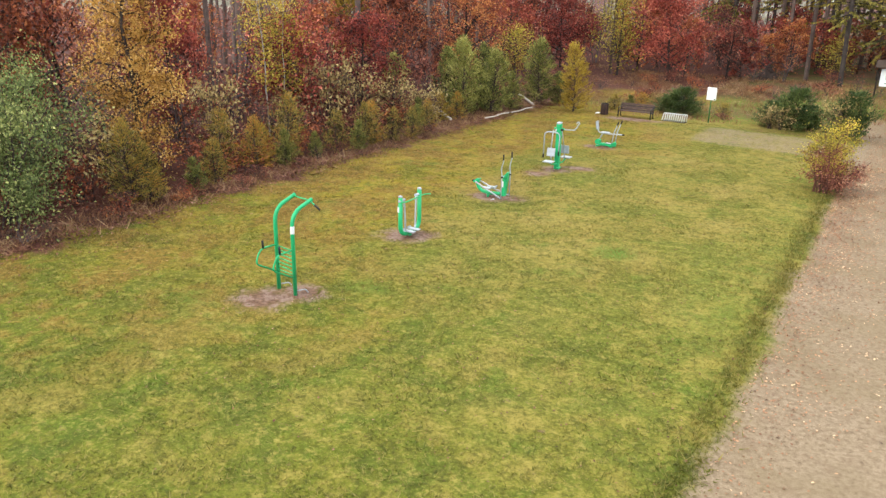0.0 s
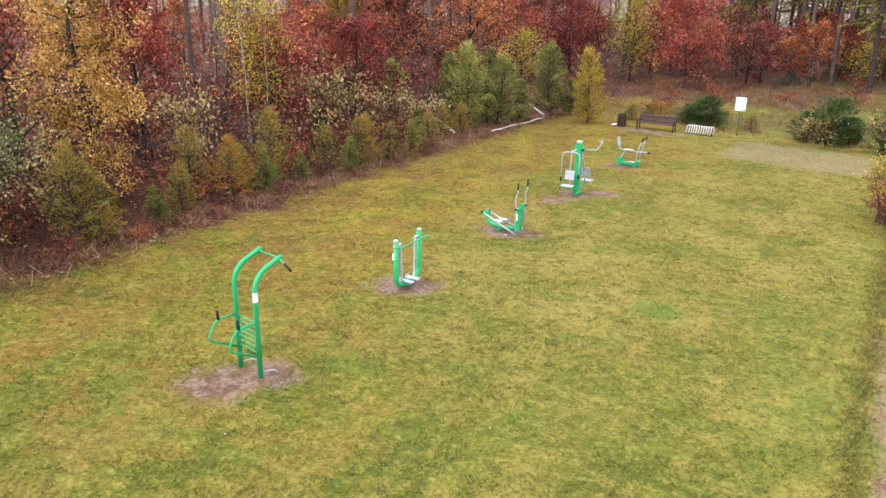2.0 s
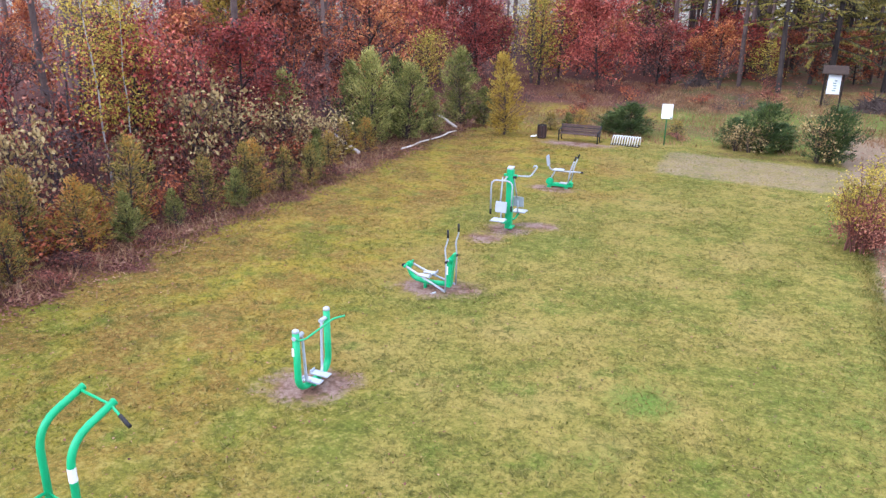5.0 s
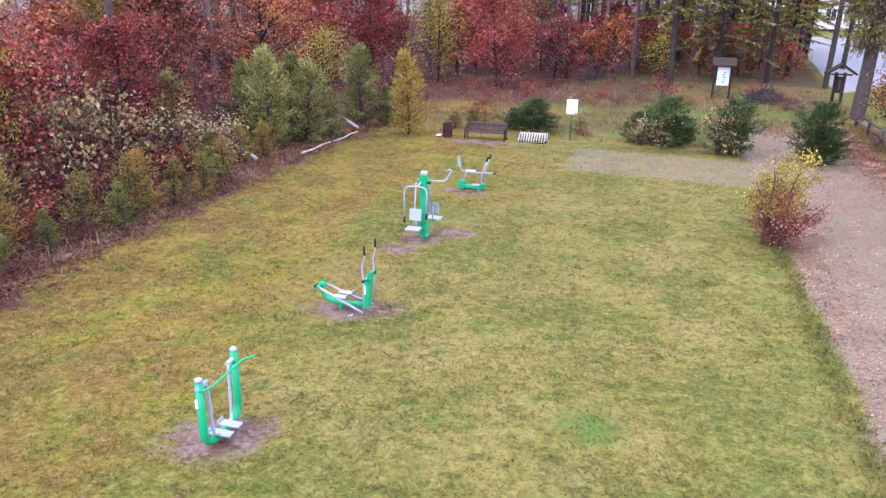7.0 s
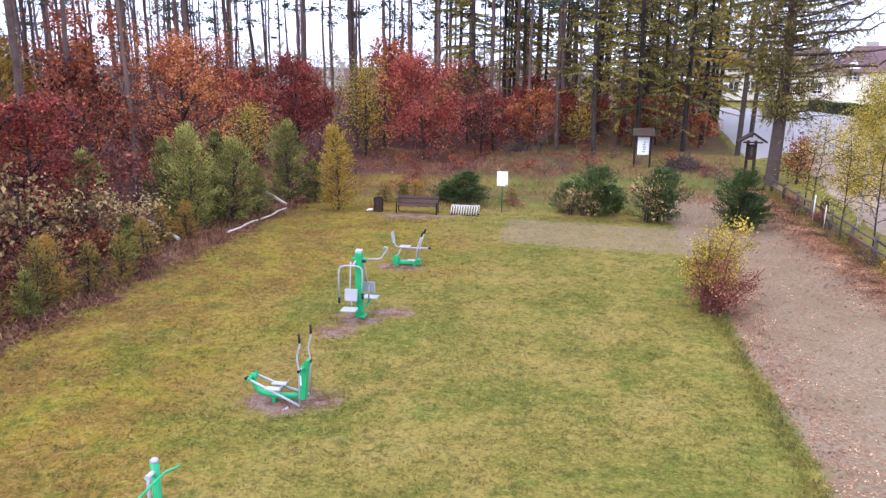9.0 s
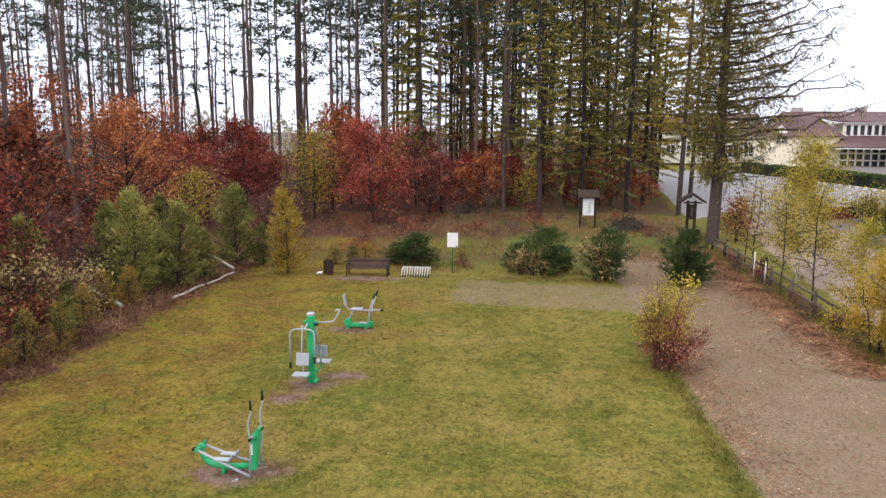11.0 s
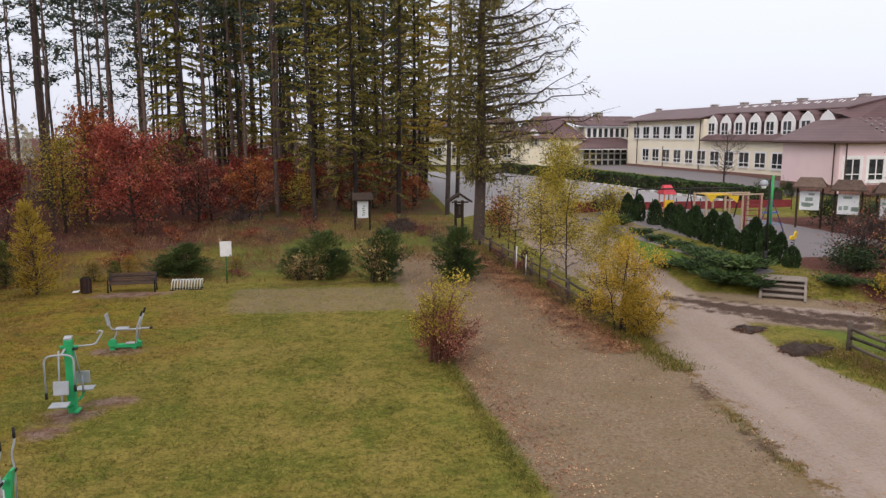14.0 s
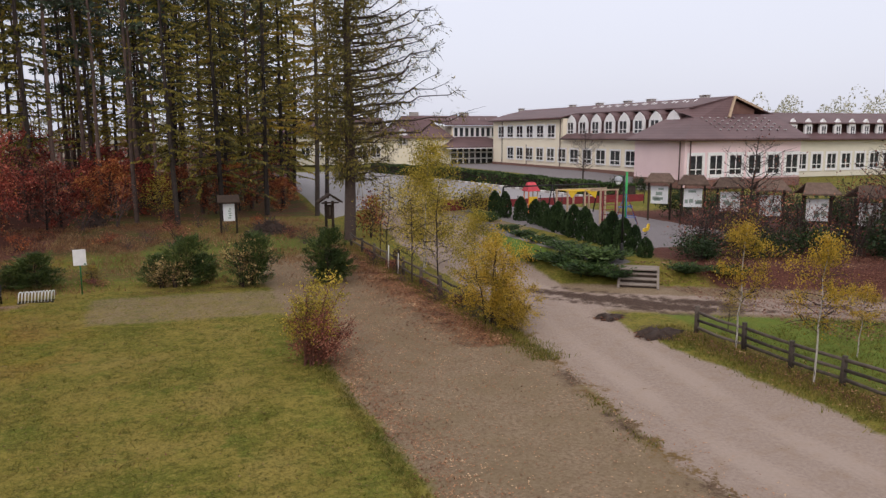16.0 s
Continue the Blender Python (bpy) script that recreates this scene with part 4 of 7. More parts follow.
# red and orange oaks: close ones with small leaves, far ones with fewer and larger
NEAR = dict(base=0.08, limbs=32, count=9600, size=0.122, spread=0.17, clumps=120)
FAR = dict(base=0.08, limbs=22, count=3400, size=0.17, spread=0.17, clumps=80)
red_label, orange_label, russet_label, lime_label = "young oak in deep red autumn leaf", "spreading oak in orange-brown autumn leaf", "thin young tree with dull purple-brown leaves", "young tree turning yellow-green among the oaks"
oaks = {}
for tag, kind in (("near", NEAR), ("far", FAR)):
    thin = dict(kind, count=int(kind["count"] * 0.36), limbs=34, base=0.10, spread=0.34, clumps=0)
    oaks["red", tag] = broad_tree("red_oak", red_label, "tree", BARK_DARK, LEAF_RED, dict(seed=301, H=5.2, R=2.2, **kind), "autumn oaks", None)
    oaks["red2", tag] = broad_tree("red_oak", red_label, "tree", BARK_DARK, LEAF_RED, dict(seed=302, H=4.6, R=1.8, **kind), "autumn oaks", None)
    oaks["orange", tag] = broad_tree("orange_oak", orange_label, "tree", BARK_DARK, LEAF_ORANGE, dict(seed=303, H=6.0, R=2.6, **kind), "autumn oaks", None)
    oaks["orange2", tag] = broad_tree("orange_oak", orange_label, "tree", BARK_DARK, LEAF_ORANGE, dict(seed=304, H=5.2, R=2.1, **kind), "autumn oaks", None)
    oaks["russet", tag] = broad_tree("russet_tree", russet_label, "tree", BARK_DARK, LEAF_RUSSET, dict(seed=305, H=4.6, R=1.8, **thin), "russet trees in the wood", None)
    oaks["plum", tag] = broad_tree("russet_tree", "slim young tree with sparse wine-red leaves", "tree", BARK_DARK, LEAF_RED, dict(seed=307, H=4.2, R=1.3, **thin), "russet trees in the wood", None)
    oaks["lime", tag] = broad_tree("yellowing_tree", lime_label, "tree", BARK_DARK, LEAF_LIME, dict(seed=306, H=5.0, R=1.7, **thin), "yellowing trees in the wood", None)
    oaks["sage", tag] = broad_tree("green_tree", "young tree still in dull green leaf", "tree", BARK_DARK, LEAF_GREEN, dict(seed=308, H=4.4, R=1.6, **thin), "yellowing trees in the wood", None)
haze = lambda seed, **k: dict(dict(seed=seed, H=4.4, R=1.5, base=0.08, limbs=34, count=400, size=0.12, stems=3, spread=0.3, twigs=3), **k)
oaks["grey", "far"] = broad_tree("bare_sapling", "leafless young tree, a haze of grey-purple twigs", "tree", GREY_TWIG, LEAF_RUSSET, haze(309), "leafless young trees", None)
oaks["grey2", "far"] = broad_tree("bare_sapling", "leafless young tree, a haze of grey-purple twigs", "tree", GREY_TWIG, LEAF_CREAM, haze(310, H=3.6, R=1.3, count=260), "leafless young trees", None)
oaks["grey", "near"], oaks["grey2", "near"] = oaks["grey", "far"], oaks["grey2", "far"]
near = lambda x, y: "near" if (x > -24 and y < 46) or (x > -22 and y < 53) else "far"
named = [("red", -20.6, 26.6, 0.88, 0.92), ("orange", -21.5, 37.0, 1.05, 1.0), ("orange2", -24.5, 35.0, 0.95, 1.1), ("red", -13.6, 50.5, 1.12, 1.0), ("russet", -10.8, 55.0, 0.9, 0.9), ("lime", -17.6, 52.0, 1.05, 1.05), ("red", -21.5, 51.0, 1.0, 1.05), ("orange2", -17.6, 56.5, 1.15, 1.2),
         ("red2", -24.0, 47.5, 1.0, 1.0), ("plum", -20.4, 21.6, 1.1, 1.0), ("plum", -20.9, 22.6, 1.0, 0.9), ("red2", -22.5, 18.0, 0.85, 1.3), ("grey", -21.0, 24.4, 0.8, 0.9), ("grey2", -20.6, 29.4, 0.9, 0.9), ("grey", -22.4, 31.6, 0.9, 0.9), ("grey", -20.6, 19.2, 0.8, 0.8), ("grey2", -21.4, 40.0, 0.9, 0.9), ("grey", -18.6, 45.5, 0.8, 0.8), ("orange", -29.0, 42.0, 1.15, 1.1), ("lime", -21.2, 43.0, 0.8, 0.8), ("orange2", -9.0, 60.5, 0.7, 0.8), ("orange2", -1.0, 60.5, 0.8, 0.9), ("orange2", 2.8, 68.5, 0.8, 1.0), ("red2", -6.0, 62.0, 0.9, 0.9), ("red2", -5.0, 69, 0.9, 0.9),
         ("orange2", -3.4, 65, 0.7, 0.9), ("red2", -10.2, 56.5, 0.9, 0.9), ("orange2", -7.6, 60.0, 0.85, 0.9), ("orange2", 0.8, 62.5, 0.75, 0.9), ("red2", -8.0, 64.5, 1.0, 1.0), ("lime", -4.6, 59.5, 0.7, 0.8), ("orange2", 3.6, 61.5, 0.6, 0.8), ("russet", -12.4, 60.0, 1.0, 1.0), ("red", -17.0, 59.5, 1.0, 1.1), ("red2", 6.2, 79, 1.0, 1.0), ("russet", -1.4, 68.5, 1.0, 1.0), ("red", -13.0, 66, 1.0, 1.1), ("lime", 0.6, 71, 0.8, 0.9), ("russet", 4.8, 74, 0.9, 0.9), ("grey", -20.6, 16.6, 0.8, 0.85), ("orange2", -24.0, 28.5, 0.9, 0.95), ("grey", -24.0, 22.5, 1.1, 1.1), ("orange", -23.0, 7.5, 0.9, 1.0), ("orange2", -22.2, 11.8, 1.0, 1.2), ("orange", -27.0, 12.5, 1.0, 1.1), ("russet", -25.0, 9.0, 1.2, 1.2), ("russet", -23.5, 14.5, 1.1, 1.2), ("red", -25.0, 12.5, 1.0, 1.1)]
taken = [(x, y) for _, x, y, _, _ in named]
rows = [((k, near(x, y)), x, y, rng.uniform(0, 360), s, t) for k, x, y, s, t in named]
fill = spots(46, (-46, -20.6, 3, 62), 2.6, lambda x, y: True, taken)
kinds = ["grey", "russet", "grey2", "plum", "grey", "russet", "grey2", "russet", "grey", "grey2", "russet", "orange2"]
rows += [((kinds[i % 12], "far" if kinds[i % 12].startswith("grey") else near(x, y)), x, y, rng.uniform(0, 360), rng.uniform(0.6, 1.0), rng.uniform(0.9, 1.15)) for i, (x, y) in enumerate(fill)]
fill = spots(22, (-34, -7, 53, 74), 2.6, lambda x, y: True, taken)
rows += [((["red2", "grey", "grey2", "orange2", "grey"][i % 5], "far"), x, y, rng.uniform(0, 360), rng.uniform(0.5, 0.85), rng.uniform(0.9, 1.15)) for i, (x, y) in enumerate(fill)]
rows += [((["grey", "grey2"][i % 2], "far"), x, y, rng.uniform(0, 360), rng.uniform(1.3, 1.9), rng.uniform(1.1, 1.4)) for i, (x, y) in enumerate(spots(26, (-60, -14, 58, 92), 3.0, lambda x, y: True, taken))]
rows += [((["russet", "grey", "plum", "grey2"][i % 4], "far"), x, y, rng.uniform(0, 360), rng.uniform(0.9, 1.2), rng.uniform(1.0, 1.2)) for i, (x, y) in enumerate(spots(16, (-52, -20, 56, 76), 3.0, lambda x, y: True, taken))]
scatter(oaks, rows)
for key in set(oaks) - {r[0] for r in rows} - {("grey", "near"), ("grey2", "near")}:
    for ob in (*oaks[key].children, oaks[key]):
        bpy.data.objects.remove(ob)

# yellow birches in the wood's edge
birch_edge = {
    "big": broad_tree("yellow_birch", "birch in bright golden-yellow autumn leaf", "tree", BARK_DARK, LEAF_YELLOW, dict(seed=401, H=6.4, R=1.2, base=0.18, limbs=40, count=15500, size=0.082, droop=0.35, spread=0.24, clumps=200), "golden birches", None),
    "thin": broad_tree("pale_birch", "thin birch with pale yellow-green leaves", "tree", BARK_BIRCH, LEAF_LIME, dict(seed=402, thick=0.026, H=5.8, R=0.85, base=0.3, limbs=24, count=2600, size=0.075, droop=0.3, spread=0.30), "golden birches", None),
}
scatter(birch_edge, [("big", -18.6, 13.6, 20, 1.0, 1.0), ("big", -22.2, 9.5, 120, 0.95, 1.0), ("thin", -20.3, 20.5, 0, 1.1, 1.0), ("thin", -20.0, 21.0, 80, 1.0, 1.0)])

# young conifers and brush along the lawn
def soft_conifer(name, label, category, leaf, group, seed, H, R, branches, sprays, slen, swid, shape, rise, low=0.03, spread=0.09):
    """A bushy young conifer: branches at random heights and turns, each a soft plume of short needle sprays."""
    rng = np.random.default_rng(seed)
    k = np.linspace(0, 1, 7)
    trunk = np.stack([0.02 * H * np.sin(5 * k + seed), 0.02 * H * np.cos(4 * k), H * 0.97 * k], 1)
    segs, P, D, S = [], [], [], []
    for i in range(branches):
        f = low + (0.98 - low) * ((i + rng.uniform()) / branches) ** 1.15
        a = i * 2.39996 + rng.uniform(-0.7, 0.7)
        L = R * (max(0.0, 1 - f) ** shape * rng.uniform(0.45, 1.15) + 0.06) * min(1.0, 0.7 + 2.2 * f)
        p = np.array([np.interp(f, k, trunk[:, c]) for c in range(3)])
        out = np.array([math.cos(a), math.sin(a), rise * rng.uniform(0.5, 1.5) + 0.6 * f])
        u = rng.uniform(0.25, 1.0, max(8, int(sprays * (0.3 + L / R)))) ** 0.7
        n = len(u)
        segs.append((*p, *(p + out * L), 0.010 * H * (1 - f) * 0.5 + 0.004, 0.003))
        P.append(p + out * L * u[:, None] + rng.normal(size=(n, 3)) * spread * R * (1.15 - 0.6 * u[:, None]))
        D.append(out + rng.normal(size=(n, 3)) * 0.55 + [0, 0, 0.15])
        S.append(slen * rng.uniform(0.6, 1.4, n))
    P, D, S = np.concatenate(P), np.concatenate(D), np.concatenate(S)
    P[:, 2] = np.maximum(P[:, 2], 0.03)
    top = thing(name, label, category, None, group)
    part("trunk", fast_mesh("trunk", *pipe_quads([(trunk, 0.013 * H * (1 - 0.9 * k) + 0.004)], 6), BARK_DARK, True), None, top)
    twiggery(segs, 3, BARK_DARK, top)
    part("crown", fast_mesh("crown", *leaf_quads(P, S, rng, swid / slen, 1.0, D), leaf), None, top)
    return top


green_label = "bushy young green spruce at the wood's edge"
young = {
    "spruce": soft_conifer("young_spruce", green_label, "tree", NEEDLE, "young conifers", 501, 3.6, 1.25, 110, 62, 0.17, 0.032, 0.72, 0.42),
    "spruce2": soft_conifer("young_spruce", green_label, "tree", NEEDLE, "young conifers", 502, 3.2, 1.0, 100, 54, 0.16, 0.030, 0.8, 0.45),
    "larch": soft_conifer("young_larch", "small larch turning golden yellow", "tree", NEEDLE_GOLD, "young conifers", 503, 3.3, 0.95, 110, 46, 0.14, 0.032, 0.6, 0.40),
    "olive": soft_conifer("young_larch", "small larch in mixed olive and rust needles", "tree", NEEDLE_RUST, "young conifers", 504, 2.4, 1.0, 70, 42, 0.14, 0.028, 0.85, 0.30),
    "blue": soft_conifer("pine_bush", "dense dark-green young pine bush", "bush", NEEDLE_BLUE, "young conifers", 505, 2.5, 1.35, 95, 84, 0.16, 0.034, 0.62, 0.45, 0.02, 0.085),
}
rows = [("spruce", -17.6, 30.4, 0, 1.0, 1.0), ("spruce", -16.75, 31.8, 70, 0.86, 1.0), ("spruce2", -18.9, 31.0, 140, 0.95, 1.0), ("spruce2", -16.5, 33.3, 20, 0.72, 0.85), ("spruce", -16.6, 36.6, 200, 0.95, 1.0), ("spruce2", -15.5, 36.8, 20, 0.7, 0.8), ("spruce2", -18.0, 33.0, 200, 1.05, 0.95), ("olive", -17.2, 29.2, 60, 0.6, 0.9),
        ("larch", -13.95, 35.0, 0, 1.0, 1.02), ("spruce", -20.5, 29.0, 33, 0.8, 0.9), ("larch", -17.6, 28.4, 33, 0.5, 0.8),
        ("olive", -17.1, 12.0, 0, 0.95, 1.05), ("spruce2", -16.7, 13.8, 40, 0.42, 0.8), ("olive", -17.9, 15.9, 90, 0.82, 1.05), ("olive", -17.3, 16.8, 40, 0.78, 0.95), ("olive", -17.6, 18.6, 140, 0.95, 1.02), ("spruce2", -17.0, 19.3, 0, 0.38, 0.8),
        ("spruce2", -16.6, 21.2, 240, 0.42, 0.85), ("olive", -16.9, 22.4, 20, 0.70, 1.0), ("olive", -16.5, 23.2, 120, 0.60, 0.95), ("olive", -16.2, 24.1, 220, 0.55, 1.0), ("larch", -18.2, 13.6, 40, 0.34, 0.8), ("olive", -16.7, 25.4, 70, 0.5, 0.8),
        ("olive", -16.9, 12.4, 10, 0.75, 0.95), ("olive", -17.0, 14.8, 70, 0.65, 0.9), ("spruce2", -16.9, 17.7, 70, 0.45, 0.9), ("olive", -16.9, 20.3, 70, 0.7, 0.95), ("olive", -16.8, 21.8, 170, 0.75, 0.95), ("olive", -17.0, 26.4, 70, 0.6, 0.9), ("spruce2", -16.5, 24.8, 170, 0.45, 0.9), ("larch", -17.8, 17.6, 70, 0.45, 0.9), ("spruce2", -17.6, 26.6, 70, 0.45, 0.9), ("larch", -31.0, 38.5, 0, 2.0, 1.05), ("blue", -9.2, 37.7, 0, 0.95, 0.55), ("blue", -10.0, 37.9, 70, 0.7, 0.5), ("blue", -4.0, 36.2, 50, 0.9, 0.8), ("blue", -3.4, 36.8, 150, 0.6, 0.7), ("blue", -1.7, 35.2, 90, 0.8, 0.95), ("blue", 1.0, 34.6, 20, 0.86, 0.95), ("blue", 1.3, 35.0, 130, 0.7, 0.7), ("blue", -5.0, 36.9, 150, 0.75, 0.6), ("olive", -12.6, 37.3, 20, 0.6, 0.55), ("olive", -11.6, 38.6, 90, 0.7, 0.5), ("olive", -7.4, 38.2, 40, 0.6, 0.5), ("spruce2", -12.0, 37.9, 80, 0.4, 0.6)]
scatter(young, rows)

brush = {
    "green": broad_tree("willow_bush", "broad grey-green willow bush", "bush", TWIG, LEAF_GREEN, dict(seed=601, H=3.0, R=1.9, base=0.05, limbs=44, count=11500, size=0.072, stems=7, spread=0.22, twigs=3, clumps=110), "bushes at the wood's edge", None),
    "cream": broad_tree("pale_bush", "bush with sparse pale cream-yellow leaves", "bush", TWIG, LEAF_CREAM, dict(seed=602, H=2.1, R=0.9, base=0.15, limbs=30, count=900, size=0.11, stems=5, spread=0.3, twigs=3), "bushes at the wood's edge", None),
    "russet": broad_tree("brown_brush", "leggy brush with dull brown leaves", "bush", TWIG, LEAF_RUSSET, dict(seed=603, H=1.7, R=0.9, base=0.05, limbs=22, count=700, size=0.12, stems=6, spread=0.32, twigs=3), "bushes at the wood's edge", None),
    "orange": broad_tree("rusty_brush", "low brush with rusty orange leaves", "bush", TWIG, LEAF_ORANGE, dict(seed=604, H=1.3, R=0.8, base=0.05, limbs=20, count=560, size=0.11, stems=6, spread=0.32, twigs=3), "bushes at the wood's edge", None),
    "bare": broad_tree("bare_brush", "tangle of nearly bare brown twigs", "bush", GREY_TWIG, LEAF_RUSSET, dict(seed=605, H=1.6, R=0.9, base=0.02, limbs=30, count=180, size=0.09, stems=7, spread=0.3, twigs=4), "bushes at the wood's edge", None),
}
rows = [("green", -17.6, 9.0, 0, 1.05, 1.05), ("green", -19.0, 7.4, 90, 1.1, 1.1), ("green", -19.6, 10.2, 200, 0.95, 1.1), ("cream", -19.0, 22.6, 0, 1.2, 1.3), ("cream", -18.8, 24.0, 70, 1.1, 1.1), ("cream", -18.6, 26.4, 70, 1.0, 1.0), ("cream", -17.8, 27.6, 10, 0.9, 0.9), ("cream", -19.2, 17.0, 10, 1.0, 1.4),
        ("cream", -4.4, 35.9, 0, 0.75, 0.8), ("cream", -4.9, 36.1, 80, 0.6, 0.7), ("cream", -2.1, 35.0, 0, 0.8, 1.05), ("russet", -7.2, 37.4, 0, 0.5, 0.4)]
edge = spots(60, (-20.8, -17.7, 5, 36), 0.74, lambda x, y: not (28.5 < y < 34.5 and x > -18.5), [])
rows += vary(["russet", "orange", "bare", "russet", "bare", "cream", "orange", "bare"], edge, 0.65, 1.15, 0.7, 1.1)
front = spots(20, (-17.2, -16.2, 6, 28), 0.7, lambda x, y: True, [])
rows += vary(["orange", "russet", "bare"], front, 0.3, 0.55, 0.5, 0.9)
rows += vary(["russet", "bare", "orange", "russet"], spots(34, (-28, -20.5, 4, 48), 1.6), 0.9, 1.5, 0.9, 1.3)
rows += vary(["russet", "orange", "bare", "bare"], spots(34, (-22, 3, 38.5, 56), 1.5, lambda x, y: y > 45 or x < -12), 0.45, 0.9, 0.5, 0.9)
rows += [(["bare", "russet", "bare"][i % 3], 3.95 + 0.25 * math.sin(i * 2.1), 27.6 + 1.25 * i, 67 * i, 0.42 + 0.12 * math.sin(i), 0.7) for i in range(11)]
scatter(brush, rows)

# ---- the school ----
BASE = 1.35


def window_meshes(w, h, cols, rows_at, deep=0.10, trim=0.16, bar=0.12):
    """The white frame with its bars and the dark panes of one kind of window, facing -y, the origin at its sill's middle."""
    frame_geo, panes = Geo(), []
    frame_geo.box((-w / 2 - trim / 2, 0, h / 2), (trim, deep, h + 2 * trim)).box((w / 2 + trim / 2, 0, h / 2), (trim, deep, h + 2 * trim))
    frame_geo.box((0, 0, h + trim / 2), (w, deep, trim)).box((0, -0.02, -trim / 2), (w + 0.1, deep + 0.08, trim))
    xs = [-w / 2 + w * i / cols for i in range(cols + 1)]
    zs = [0, *rows_at, h]
    for x in xs[1:-1]:
        frame_geo.box((x, 0, h / 2), (bar, deep * 0.8, h))
    for z in zs[1:-1]:
        frame_geo.box((0, 0, z), (w, deep * 0.78, bar * 0.8))
    for a, b in zip(xs, xs[1:]):
        for c, d in zip(zs, zs[1:]):
            panes.append(((a + b) / 2, (c + d) / 2, b - a, d - c))
    me = frame_geo.mesh("window_frame", WINDOW_WHITE)
    sizes = {}
    rows = []
    for x, z, pw, ph in panes:
        key = (round(pw, 3), round(ph, 3))
        if key not in sizes:
            sizes[key] = Geo().box((0, 0, 0), (pw - 0.06, 0.03, ph - 0.06), 0, 0.004).mesh("pane", GLASS)
        rows.append((sizes[key], x, z))
    return me, rows


def put_window(parent, kind, m):
    me, panes = kind
    w = part("window", me, None, parent, "", m)
    for data, x, z in panes:
        part("pane", data, None, w, "", Matrix.Translation((x, -0.01, z)))
    return w


def west(x, y, z):
    return pose(x, y, z, 0, 0, -90)


def school():
    s = thing("school_building", "long two-storey school in cream-yellow and pink with brown roofs", "building")
    tall = window_meshes(2.05, 1.8, 2, [0.5], trim=0.2)
    pinkw = window_meshes(1.6, 2.0, 2, [0.55], trim=0.32)
    narrow = window_meshes(0.68, 1.6, 1, [], trim=0.22)
    # walls
    part("wall", Geo().box((58.3, 93.85, BASE + 2.2), (14.0, 23.7, 5.0), 0, 0.02), WALL_YELLOW, s, "cream-yellow rendered wall")
    part("wall", Geo().box((59.0, 117.8, BASE + 3.65), (15.4, 24.2, 7.9), 0, 0.02), WALL_YELLOW, s, "cream-yellow rendered wall")
    part("wall", Geo().box((53.4, 75.6, BASE + 2.2), (15.8, 8.6, 5.0), 0, 0.02), WALL_PINK, s, "pale pink rendered wall")
    part("wall", Geo().box((88.0, 87.2, BASE + 2.1), (52.0, 12.0, 4.8), 0, 0.02), WALL_PALE, s, "pale cream rendered wall")
    part("wall", Geo().box((50.2, 139.5, BASE + 3.3), (9.0, 7.4, 7.2), 0, 0.02), WALL_YELLOW, s, "cream-yellow rendered wall")
    part("wall", Geo().box((39.3, 138.0, BASE + 2.2), (10.6, 8.0, 5.0), 0, 0.02), WALL_YELLOW, s, "cream-yellow rendered wall")
    part("wall", Geo().box((24.0, 153.0, BASE + 2.6), (26.0, 9.0, 5.8), 0, 0.02), WALL_PALE, s, "pale cream rendered wall")
    part("plinth", Geo().box((51.2, 106.0, BASE + 0.05), (0.3, 47.6, 0.9)), PLINTH, s, "brown tiled plinth")
    part("plinth", Geo().box((53.4, 71.2, BASE + 0.05), (15.4, 0.3, 0.9)), PLINTH, s, "brown tiled plinth")
    part("plinth", Geo().box((45.45, 75.6, BASE + 0.05), (0.3, 8.2, 0.9)), PLINTH, s, "brown tiled plinth")
    # long main roof with its gable to the south
    slopes = lambda name, polys, label, thick=0.15: [part(name, Geo().slab(p, (0, 0, thick)), ROOF, s, label) for p in polys]
    e, r, zr = 8.95, 59.6, 10.95
    main = [[(50.6, 105.5, e), (50.6, 130.4, e), (55.0, 134.0, 9.9), (r, 134.0, zr), (r, 80.0, zr), (53.2, 80.0, e + 0.58), (53.2, 105.5, e + 0.58)],
            [(r, 80.0, zr), (r, 134.0, zr), (68.8, 134.0, e), (68.8, 83.0, e), (63.8, 80.0, 9.45)]]
    slopes("roof", main, "brown profiled sheet roof", 0.16)
    part("gable", Geo().slab([(r - 0.2, 80.5, 8.0), (63.2, 80.5, 8.0), (63.2, 80.5, 9.5), (r - 0.2, 80.5, zr - 0.1)], (0, 0.3, 0)), PLINTH, s, "brown boarded gable")
    part("half_hip", Geo().slab([(r, 80.0, zr), (57.3, 78.3, 8.4), (53.0, 78.0, 8.2), (51.6, 80.2, 9.15)], (0, 0.3, 0.12)), ROOF, s, "brown sheet half-hip")
    for a, b in (((57.3, 78.2, 8.5), (r, 79.9, zr + 0.05)), ((r, 79.9, zr + 0.05), (63.9, 79.9, 9.5))):
        part("barge_board", Geo().tube([a, b], 0.17, 4, False), BARE_WOOD, s, "cream barge board")
    # steep dormer storey
    part("mansard", Geo().slab([(50.7, 82.0, 5.95), (50.7, 105.4, 5.95), (52.3, 105.4, 6.9), (52.3, 82.0, 6.9)], (0.05, 0, 0.14)), ROOF, s)
    part("mansard_wall", Geo().box((53.2, 93.7, 7.9), (0.9, 23.4, 2.2)), GUTTER, s, "dark brown wall between the dormers")
    front = Geo()
    arch = [(-1.0, 0, -0.1), (1.0, 0, -0.1), (1.0, 0, 1.75), (0.62, 0, 2.45), (0, 0, 2.95), (-0.62, 0, 2.45), (-1.0, 0, 1.75)]
    front.slab(arch, (0, 0.14, 0))
